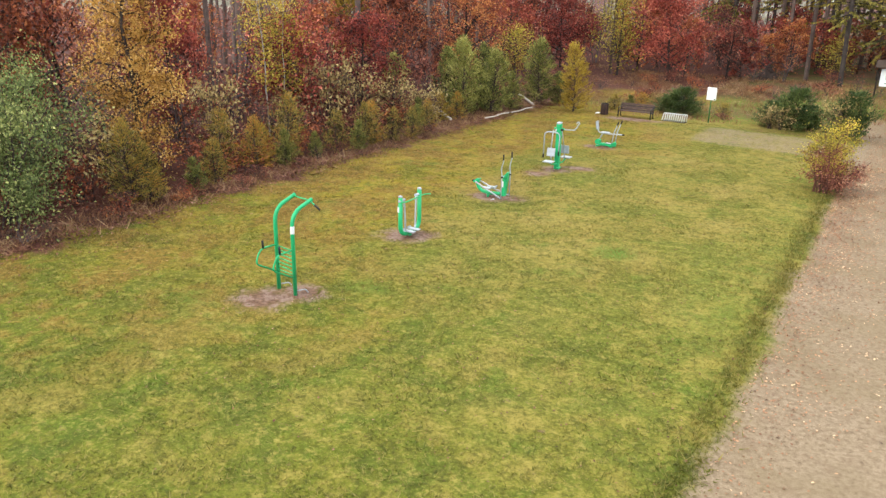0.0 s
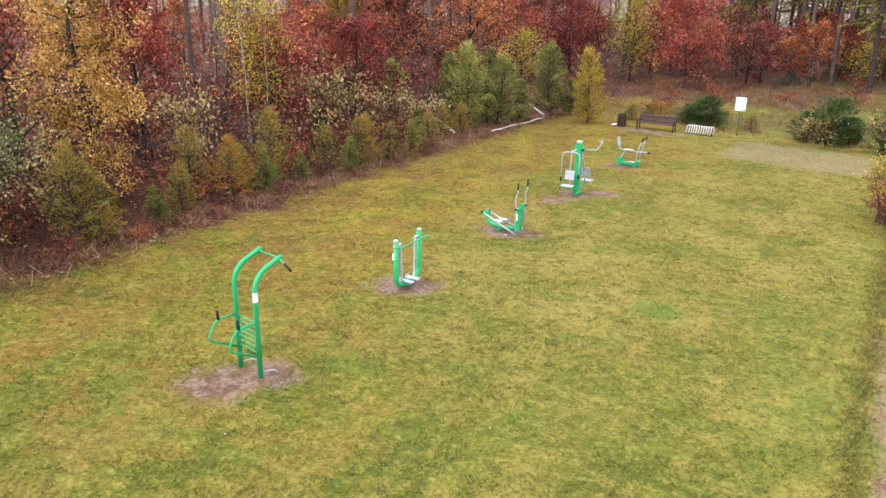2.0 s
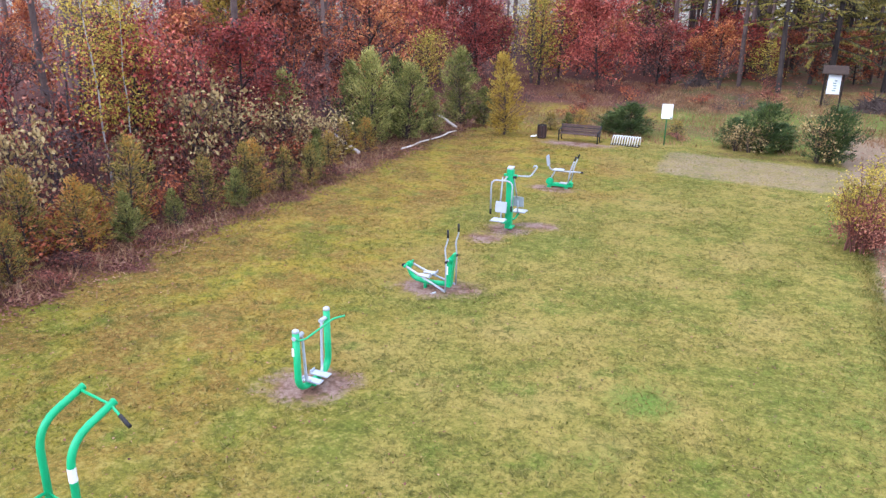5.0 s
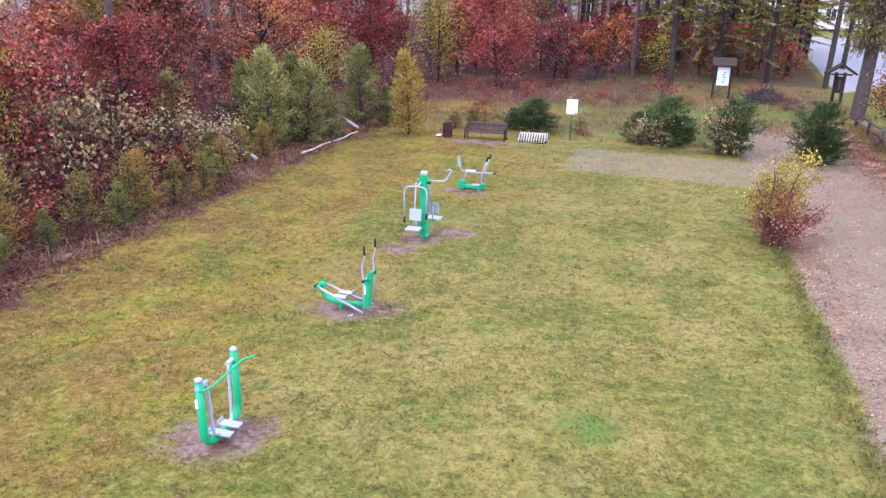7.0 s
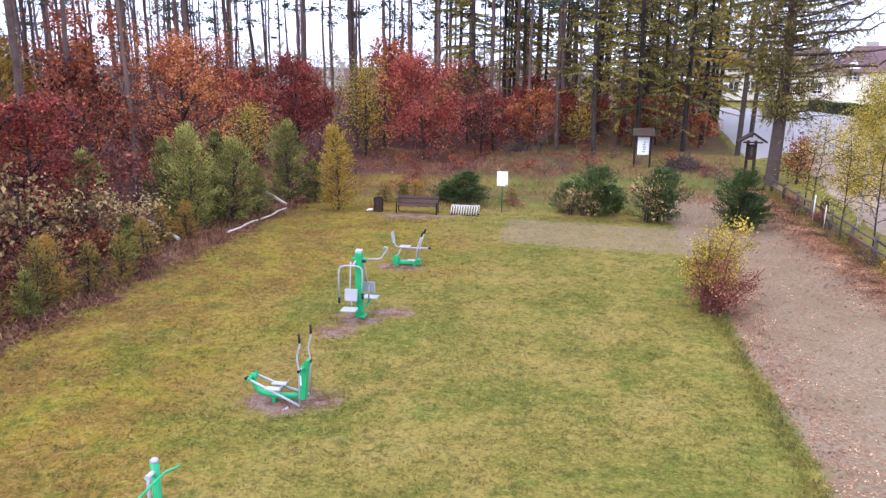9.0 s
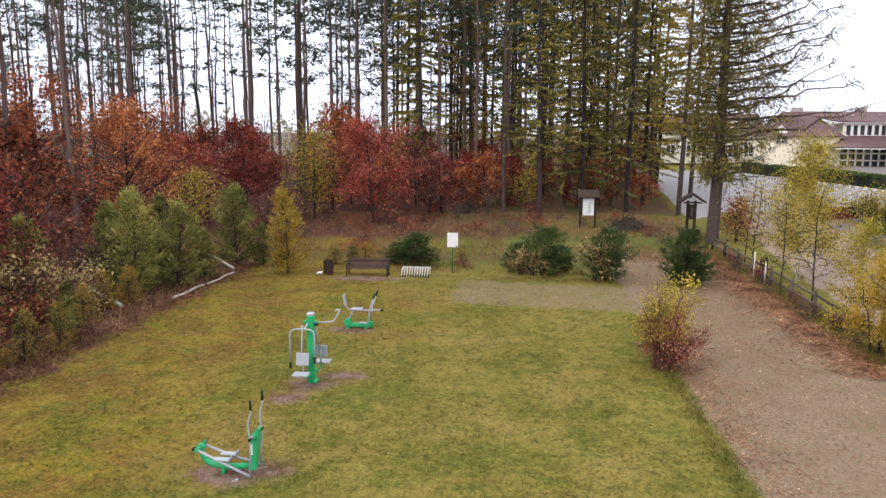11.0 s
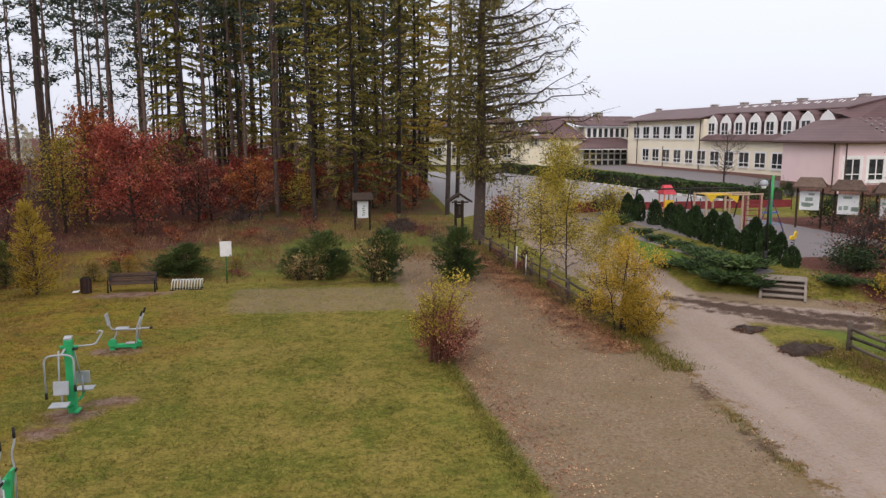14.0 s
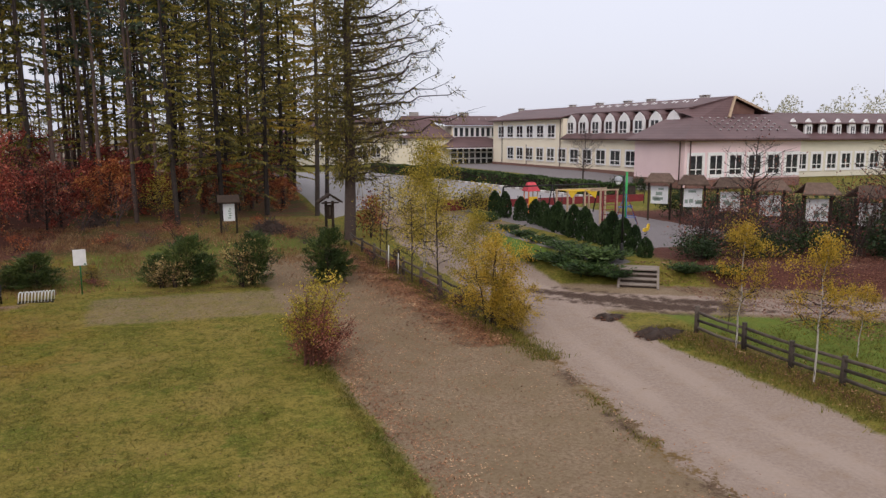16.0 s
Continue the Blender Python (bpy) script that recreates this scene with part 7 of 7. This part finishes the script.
def climbing_frame():
    t = thing("climbing_frame", "wooden climbing frame with yellow and red parts", "playground equipment", pose(21.0, 51.0, height(21, 51) - 0.02))
    for x in (-1.9, -0.6, 0.6, 1.9):
        for y in (-0.7, 0.7):
            part("post", Geo().box((x, y, 1.15), (0.11, 0.11, 2.3), 0, 0.015), BARE_WOOD, t)
    for y in (-0.7, 0.7):
        part("top_beam", Geo().tube([(-2.0, y, 2.25), (-0.2, y, 2.25)], 0.055, 8), YELLOW_PAINT if y < 0 else BARE_WOOD, t)
        part("top_beam", Geo().tube([(-0.2, y, 2.25), (2.0, y, 2.25)], 0.055, 8), BARE_WOOD, t)
    for i in range(6):
        part("rung", Geo().tube([(-1.7 + 0.3 * i, -0.7, 2.25), (-1.7 + 0.3 * i, 0.7, 2.25)], 0.03, 8), YELLOW_PAINT, t)
    for x in (0.75, 1.75):
        part("pole", Geo().tube([(x, -0.75, 0), (x, -0.75, 2.2)], 0.05, 8), RED_PAINT, t, "red pole")
    for i in range(6):
        part("ladder_rung", Geo().tube([(0.6, -0.72, 0.3 + 0.32 * i), (1.9, -0.72, 0.3 + 0.32 * i)], 0.025, 8), RED_PAINT, t)
    part("net_bar", Geo().tube([(2.0, -0.7, 1.1), (3.2, -0.6, 1.1)], 0.04, 8), BLUE_PAINT, t, "blue bar")
    part("yellow_wing", Geo().slab([(-1.9, -0.76, 2.2), (-1.2, -0.76, 2.2), (-1.6, -0.76, 1.8)], (0, 0.04, 0)), YELLOW_PAINT, t)
    part("yellow_wing", Geo().slab([(-0.5, -0.76, 2.2), (0.3, -0.76, 2.2), (0.2, -0.76, 1.75)], (0, 0.04, 0)), YELLOW_PAINT, t)


def play_tower():
    t = thing("play_tower", "small play tower with a pink-red roof", "playground equipment", pose(20.0, 57.0, height(20.0, 57.0) - 0.02) @ Matrix.Diagonal((0.66, 0.66, 0.8, 1)))
    for x in (-0.55, 0.55):
        for y in (-0.55, 0.55):
            part("post", Geo().box((x, y, 1.15), (0.11, 0.11, 2.3), 0, 0.015), ORANGE_PAINT if x < 0 else BARE_WOOD, t)
    part("deck", Geo().box((0, 0, 1.0), (1.15, 1.15, 0.08)), BARE_WOOD, t)
    for sy in (-1, 1):
        part("roof_side", Geo().slab([(-0.45, sy * 0.1, 3.0), (0.45, sy * 0.1, 3.0), (0.75, sy * 0.75, 2.25), (-0.75, sy * 0.75, 2.25)], (0, 0, 0.05)), PINK_PLASTIC, t, "pink-red roof")
    for sx in (-1, 1):
        part("roof_end", Geo().slab([(sx * 0.45, -0.1, 3.0), (sx * 0.45, 0.1, 3.0), (sx * 0.75, 0.75, 2.25), (sx * 0.75, -0.75, 2.25)], (0, 0, 0.05)), PINK_PLASTIC, t, "pink-red roof")
    part("panel", Geo().box((0, -0.58, 1.4), (1.0, 0.05, 0.7)), YELLOW_PAINT, t, "yellow side panel")
    part("slide", Geo().slab([(0.6, -0.3, 1.05), (0.6, 0.3, 1.05), (2.2, 0.3, 0.12), (2.2, -0.3, 0.12)], (0, 0, 0.06)), ORANGE_PAINT, t, "orange slide")


def swing_frame():
    t = thing("swing_frame", "long dark steel swing frame in the playground", "playground equipment", pose(21.5, 56.5, height(21.5, 56.5) - 0.02))
    part("beam", Geo().tube([(-4.0, 0, 2.2), (4.0, 0, 2.2)], 0.05, 8), DARK_IRON, t)
    for x in (-4.0, 0.0, 4.0):
        for y in (-0.7, 0.7):
            part("leg", Geo().tube([(x, y, 0), (x, 0, 2.2)], 0.045, 8), DARK_IRON, t)


def climbing_net():
    t = thing("rope_pyramid", "blue and red rope climber on a green mast", "playground equipment", pose(22.7, 49.0, height(22.7, 49) - 0.02))
    part("mast", Geo().tube([(0, 0, 0), (0, 0, 3.5)], 0.07, 10), GREEN_PAINT, t, "bright green mast")
    for i in range(6):
        a = i * math.pi / 3
        part("rope", Geo().tube([(0, 0, 2.2), (0.9 * math.cos(a), 0.9 * math.sin(a), 0.05)], 0.02, 6), RED_PAINT if i % 2 else BLUE_PAINT, t)
    for z, rr in ((0.6, 0.68), (1.2, 0.42)):
        part("ring", Geo().tube([(rr * math.cos(i * math.pi / 8), rr * math.sin(i * math.pi / 8), z) for i in range(17)], 0.018, 6), BLUE_PAINT, t)


def rocker(x, y, mat, turn):
    t = thing("spring_rocker", "small spring rocker in bright paint", "playground equipment", pose(x, y, height(x, y) - 0.02, 0, 0, turn), "spring rockers")
    part("spring", Geo().tube([(0.1 * math.cos(i * 0.8), 0.1 * math.sin(i * 0.8), 0.02 * i) for i in range(20)], 0.018, 6), DARK_IRON, t)
    part("body", Geo().slab([(-0.4, -0.03, 0.42), (-0.1, -0.03, 0.36), (0.35, -0.03, 0.42), (0.5, -0.03, 0.75), (0.3, -0.03, 0.8), (0.15, -0.03, 0.58), (-0.3, -0.03, 0.58)], (0, 0.08, 0)), mat, t)


def map_board(y, x, turn, label="roofed timber board with a pale printed map"):
    t = thing("map_board", label, "sign", pose(x, y, height(x, y) - 0.03, 0, 0, -42 + turn), "map boards by the playground")
    for s in (-0.72, 0.72):
        part("post", Geo().box((s, 0, 1.32), (0.13, 0.13, 2.64), 0, 0.015), DARK_TIMBER, t)
        part("brace", Geo().tube([(s, 0, 2.24), (s, -0.45, 2.59)], 0.04, 6), DARK_TIMBER, t)
    panel = part("panel", Geo().box((0, -0.09, 1.80), (1.14, 0.04, 1.2), 0, 0.01), PRINT, t, "pale printed map")
    r = random.Random(int(y * 10))
    for _ in range(5):
        part("print_patch", Geo().box((r.uniform(-0.4, 0.4), -0.113, r.uniform(1.45, 2.22)), (r.uniform(0.15, 0.5), 0.006, r.uniform(0.06, 0.3))), PRINT_INK, panel)
    for sy in (-1, 1):
        part("roof_side", Geo().slab([(-0.62, 0, 3.2), (0.62, 0, 3.2), (0.98, sy * 0.75, 2.64), (-0.98, sy * 0.75, 2.64)], (0, 0, 0.09)), ROOF_TIMBER, t)


def mulch_heap(x, y, r, seed):
    rng = np.random.default_rng(seed)
    k, V, F = 26, [(0, 0, 0.20 * r)], []
    for j, f in enumerate((0.45, 0.8, 1.0)):
        V += [(r * f * (1 + 0.3 * math.sin(3 * i * 2 * math.pi / k + seed) + 0.2 * math.sin(7 * i * 2 * math.pi / k)) * math.cos(i * 2 * math.pi / k) * rng.uniform(0.65, 1.3), 0.7 * r * f * math.sin(i * 2 * math.pi / k) * rng.uniform(0.65, 1.3), (0.22, 0.12, -0.04)[j] * r * rng.uniform(0.5, 1.5)) for i in range(k)]
    F = [(0, 1 + i, 1 + (i + 1) % k) for i in range(k)] + [(1 + j * k + i, 1 + (j + 1) * k + i, 1 + (j + 1) * k + (i + 1) % k, 1 + j * k + (i + 1) % k) for j in range(2) for i in range(k)]
    t = thing("mulch_heap", "low dark heap of leaves and soil by the lane", "heap", pose(x, y, height(x, y)), "mulch heaps")
    part("mound", Geo().add(V, F, True), MUD, t)
    n = 260
    a, f = rng.uniform(0, 6.28, n), np.sqrt(rng.uniform(0, 1.2, n))
    P = np.stack([r * f * np.cos(a), 0.7 * r * f * np.sin(a), 0.02 + 0.19 * r * np.clip(1 - f, 0, 1)], 1)
    part("leaf_cover", fast_mesh("leaf_cover", *leaf_quads(P, rng.uniform(0.05, 0.10, n), rng, 0.7, 3.0, rng.normal(size=(n, 3)) * [1, 1, 0.4]), LITTER), None, t)["kind"] = "stuff"


mulch_heap(9.15, 30.7, 0.55, 1)
mulch_heap(9.35, 28.1, 0.85, 2)
garden_steps()
street_lamp()
climbing_frame()
play_tower()
swing_frame()
climbing_net()
rocker(20.3, 43.6, YELLOW_PAINT, 30)
rocker(19.5, 44.0, RED_PAINT, 120)
for i, (x, y) in enumerate(((26.4, 50.4), (26.8, 47.5), (27.1, 44.5), (27.3, 41.5), (27.6, 38.5), (28.1, 35.7))):
    map_board(y, x, 3 * i)


def mesh_fence():
    t = thing("playground_fence", "low red and dark railing round the playground", "fence")
    pts = [(17.0 + 2.0 * i, 61.0) for i in range(9)]
    for x, y in pts:
        part("post", Geo().tube([gz(x, y, -0.05), gz(x, y, 1.1)], 0.035, 6), DARK_IRON, t)
    for (xa, ya), (xb, yb) in zip(pts, pts[1:]):
        part("panel", Geo().box(((xa + xb) / 2, ya, height(xa, ya) + 0.55), (1.9, 0.03, 0.6)), RED_PAINT, t, "dark red panel")


mesh_fence()
tagged(new("red_barrier", Geo().box((15.9, 62.3, height(15.9, 62.3) + 0.42), (3.4, 0.12, 0.85), 0.25, 0.02).mesh("red_barrier", RED_PAINT)), "dark red solid barrier beside the lane", "barrier")


def hedge(a, b, wide, high, seed):
    rng = np.random.default_rng(seed)
    a, b = np.array(a), np.array(b)
    L = np.linalg.norm(b - a)
    d = (b - a) / L
    s = np.array([-d[1], d[0]])
    n = int(L * 190)
    u, v, w = rng.uniform(0, L, n), rng.uniform(-1, 1, n), rng.uniform(0, 1, n)
    face = rng.integers(0, 3, n)
    v = np.where(face == 0, np.sign(v) * rng.uniform(0.9, 1.05, n), v)
    w = np.where(face > 0, rng.uniform(0.93, 1.04, n), w)
    xy = a + d * u[:, None] + s * v[:, None] * wide / 2
    z = np.array([lie(x / UNIT, y / UNIT) * UNIT for x, y in xy]) + w * high * (1 + 0.05 * np.sin(u * 0.8))
    P = np.concatenate([xy, z[:, None]], 1)
    t = thing("hedge", "long clipped dark-green hedge before the school", "hedge")
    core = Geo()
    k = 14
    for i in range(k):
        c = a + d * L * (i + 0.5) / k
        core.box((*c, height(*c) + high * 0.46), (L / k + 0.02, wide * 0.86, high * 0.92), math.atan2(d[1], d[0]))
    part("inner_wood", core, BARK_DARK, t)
    part("foliage", fast_mesh("foliage", *leaf_quads(P, rng.uniform(0.2, 0.45, n), rng, 0.6, 0.8), JUNIPER), None, t)
    return t


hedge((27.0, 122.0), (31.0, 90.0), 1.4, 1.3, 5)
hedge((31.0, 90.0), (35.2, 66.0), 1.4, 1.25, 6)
kerb = thing("kerb", "kerb of alternating white and grey stones", "kerb", kind="structure")
stone = [Geo().box((0, 0, 0.08), (0.22, 0.98, 0.26), 0, 0.02).mesh("kerb_stone", m) for m in (KERB_WHITE, CONCRETE)]
for i in range(44):
    x, y = 29.2 + 4.6 * i / 44 - 0.15, 98.0 - 1.0 * i * 0.75
    part("kerb_stone", stone[i % 2], None, kerb, "", pose(x - 0.9, y, height(x - 0.9, y), 0, 0, 5))

# bicycles' stand and poles on the far tarmac
for x, y in ((13.0, 80.0), (14.2, 84.0), (12.4, 76.0)):
    tagged(new("bollard", Geo().tube([gz(x, y, 0), gz(x, y, 0.9)], [0.09, 0.07], 8).mesh("bollard", CONCRETE)), "short grey bollard on the tarmac", "bollard", "bollards")

# ---- grass, litter and the far woods ----
def over_ground(x, y, up):
    return np.stack([x, y, lie(x / UNIT, y / UNIT) * UNIT + up], 1)


def blades(name, label, mat, x, y, hgt, wid, rng, lean=0.6):
    n = len(x)
    base = over_ground(x, y, -0.005)
    a = rng.uniform(0, 2 * np.pi, n)
    side = np.stack([np.cos(a), np.sin(a), np.zeros(n)], 1)
    tip = base + np.stack([rng.normal(size=n) * lean, rng.normal(size=n) * lean, np.ones(n)], 1) * (hgt * rng.uniform(0.5, 1.3, n))[:, None]
    w = (wid * rng.uniform(0.6, 1.3, n))[:, None]
    V = np.stack([base - side * w, base + side * w, tip], 1).reshape(-1, 3)
    tagged(new(name, fast_mesh(name, V, np.arange(3 * n).reshape(-1, 3), mat)), label, "grass", kind="stuff")


rng = np.random.default_rng(21)
n = 215000
gx, gy = -1.42 - 18.1 * rng.uniform(0, 1, n) ** 0.92, 0.5 + 41.5 * rng.uniform(0, 1, n) ** 1.35
keep = np.ones(n, bool)
for cx, cy, rx, ry in ((-11.05, 11.9, 0.45, 0.5), (-11.25, 11.0, 0.5, 0.6), (-11.2, 16.5, 0.6, 0.45), (-11.2, 21.6, 0.7, 0.4), (-11.3, 26.9, 0.5, 0.45), (-11.4, 25.8, 0.5, 0.35), (-10.4, 27.4, 0.5, 0.35), (-12.7, 40.7, 1.6, 0.6)):
    keep &= ((gx - cx) / rx) ** 2 + ((gy - cy) / ry) ** 2 > rng.uniform(0.7, 1.6, n)
keep &= ~((gx > -8.6) & (gy > 35.6) & (gy < 40.6)) | (rng.uniform(size=n) < 0.3)
tuft = np.sin(gx * 1.7 + 0.6 * gy) + np.sin(gy * 1.3 - gx) + rng.normal(size=n) * 0.9
keep &= tuft > -1.0
keep &= (gx > -18.6) | (rng.uniform(size=n) < 0.5)
blades("lawn_grass", "short autumn lawn grass, green and straw-yellow", GRASS, gx[keep], gy[keep], 0.050, 0.0120, rng, 1.3)
n = 26000
mx, my = rng.uniform(11.3, 22, n), rng.uniform(12, 27.5, n)
keep = my < 33.0 - 0.62 * (mx - 11.2) - 2.4
blades("meadow_grass", "green meadow grass behind the rail fence", MEADOW, mx[keep], my[keep], 0.10, 0.014, rng)
n = 22000
mx = np.concatenate([rng.normal(4.75, 0.32, n // 2), rng.normal(9.9, 0.5, n // 2)])
my = np.concatenate([rng.uniform(27, 52, n // 2), rng.uniform(12, 29, n // 2)])
blades("verge_grass", "rough grass along the fences", GRASS, mx, my, 0.13, 0.014, rng)
n = 46000
mx, my = rng.uniform(-24, 6, n), rng.uniform(42.5, 66, n)
keep = np.sin(mx * 0.9 + my * 0.4) + np.sin(my * 0.8) + rng.normal(size=n) * 0.8 > 0.1
blades("dry_grass", "dry straw-coloured grass on the forest floor", DRY_GRASS, mx[keep], my[keep], 0.26, 0.016, rng)
n = 3500
mx, my = -19.5 + rng.normal(size=n) * 0.5, rng.uniform(6, 42, n)
blades("edge_grass", "tall dry grass at the wood's edge", DRY_GRASS, mx, my, 0.30, 0.013, rng)


n = 2600
ty = rng.uniform(8, 27, n)
tx = UNIT * np.maximum(3.0, 5.25 - 0.18 * (30 - ty / UNIT)) + rng.normal(size=n) * 0.18
keep = np.sin(ty * 2.3 + tx) + np.sin(ty * 0.9) + rng.normal(size=n) * 0.5 > 0.7
blades("lane_tufts", "brown-green weed tufts along the lane", GRASS, tx[keep], ty[keep], 0.09, 0.014, rng)
n = 9000
blades("lawn_edge_tufts", "longer green tufts along the lawn's edge", GRASS, -1.72 + rng.normal(size=n) * 0.18, rng.uniform(3, 35, n), 0.085, 0.013, rng, 0.9)


def fallen(name, label, x, y, size, rng, up=0.02, mat=LITTER):
    P = over_ground(x, y, up * rng.uniform(0.3, 1.6, len(x)))
    D = rng.normal(size=(len(x), 3)) * [1, 1, 0.25]
    V, F = leaf_quads(P, size * rng.uniform(0.6, 1.4, len(x)), rng, 0.75, 6.0, D)
    tagged(new(name, fast_mesh(name, V, F, mat)), label, "leaves", kind="stuff")


n = 34000
lx, ly = -18.9 - rng.normal(size=n) * 0.45 - np.abs(rng.normal(size=n)) * 1.1, rng.uniform(5, 43, n)
fallen("leaf_litter", "brown fallen leaves under the wood's edge", lx, ly, 0.085, rng, 0.04)
n = 5500
fallen("lawn_leaves", "scattered fallen leaves on the lawn", np.where(rng.uniform(size=n) < 0.5, rng.uniform(-18.8, -1.2, n), -18.6 + np.abs(rng.normal(size=n)) * 2.2), rng.uniform(7, 41, n), 0.042, rng, 0.06)
n = 34000
px, py = 4.7 - np.abs(rng.normal(size=n)) * 0.9, 29 + 23 * rng.uniform(0, 1, n) ** 0.9
fallen("path_leaves", "fallen leaves drifted along the fence", px, py, 0.07, rng, 0.02, OPEN_LITTER)
n = 8000
fallen("verge_leaves", "fallen leaves along the lawn's edge", -1.45 + np.abs(rng.normal(size=n)) * 0.75, 7 + 28 * rng.uniform(0, 1, n) ** 0.45, 0.045, rng, 0.02, OPEN_LITTER)
n = 15000
fallen("lane_leaves", "fallen leaves strewn over the trodden path", rng.uniform(-1, 4.9, n), np.where(rng.uniform(size=n) < 0.3, rng.uniform(12, 45, n), rng.normal(35, 6, n)), 0.045, rng, 0.02, OPEN_LITTER)
n = 3200
fallen("fence_leaves", "brown leaves caught in the grass along the rail fence", 10.3 + rng.normal(size=n) * 0.5, rng.uniform(12, 28, n), 0.055, rng, 0.05, OPEN_LITTER)
n = 16000
fallen("bank_leaves", "red-brown fallen leaves on the bank", rng.uniform(14.5, 30, n), rng.uniform(25, 37, n), 0.085, rng)
n = 11000
fallen("forest_leaves", "fallen leaves on the forest floor", rng.uniform(-24, 6, n), rng.uniform(44, 66, n), 0.10, rng)


def far_woods(seed, count, ring, heights, mat, name, label, k):
    """Crowns of a distant wood, as many big leaf clumps."""
    rng = np.random.default_rng(seed)
    P, S = [], []
    for _ in range(count):
        a, d = rng.uniform(*ring[0]), rng.uniform(*ring[1])
        h = rng.uniform(*heights)
        c = np.array([d * math.cos(a), d * math.sin(a), 0])
        u = rng.uniform(0, 1, k)
        r = h * 0.22 * np.sin(np.pi * np.clip(u * 0.9 + 0.1, 0, 1)) ** 0.7
        t = rng.uniform(0, 2 * np.pi, k)
        P.append(c + np.stack([r * np.cos(t), r * np.sin(t), h * u], 1) + rng.normal(size=(k, 3)) * 0.3)
        S.append(rng.uniform(0.35, 0.75, k) * math.sqrt(300 / k))
    P, S = np.concatenate(P), np.concatenate(S)
    tagged(new(name, fast_mesh(name, *leaf_quads(P, S, rng, 0.7, 0.5), mat)), label, "woods", kind="stuff")


# The crowns in HAZE carry the haze of distance as painted pale colour.
far_woods(31, 120, ((radians(28), radians(48)), (250, 330)), (11, 21), HAZE, "far_woods", "yellow-green woods on the skyline, paled by painted haze", 170)
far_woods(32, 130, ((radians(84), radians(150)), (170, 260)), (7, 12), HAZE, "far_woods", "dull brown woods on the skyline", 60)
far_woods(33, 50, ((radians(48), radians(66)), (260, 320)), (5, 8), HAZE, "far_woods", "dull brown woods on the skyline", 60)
far_woods(34, 160, ((radians(150), radians(390)), (160, 260)), (9, 17), LEAF_RUSSET, "far_woods", "dull brown woods on the skyline", 40)
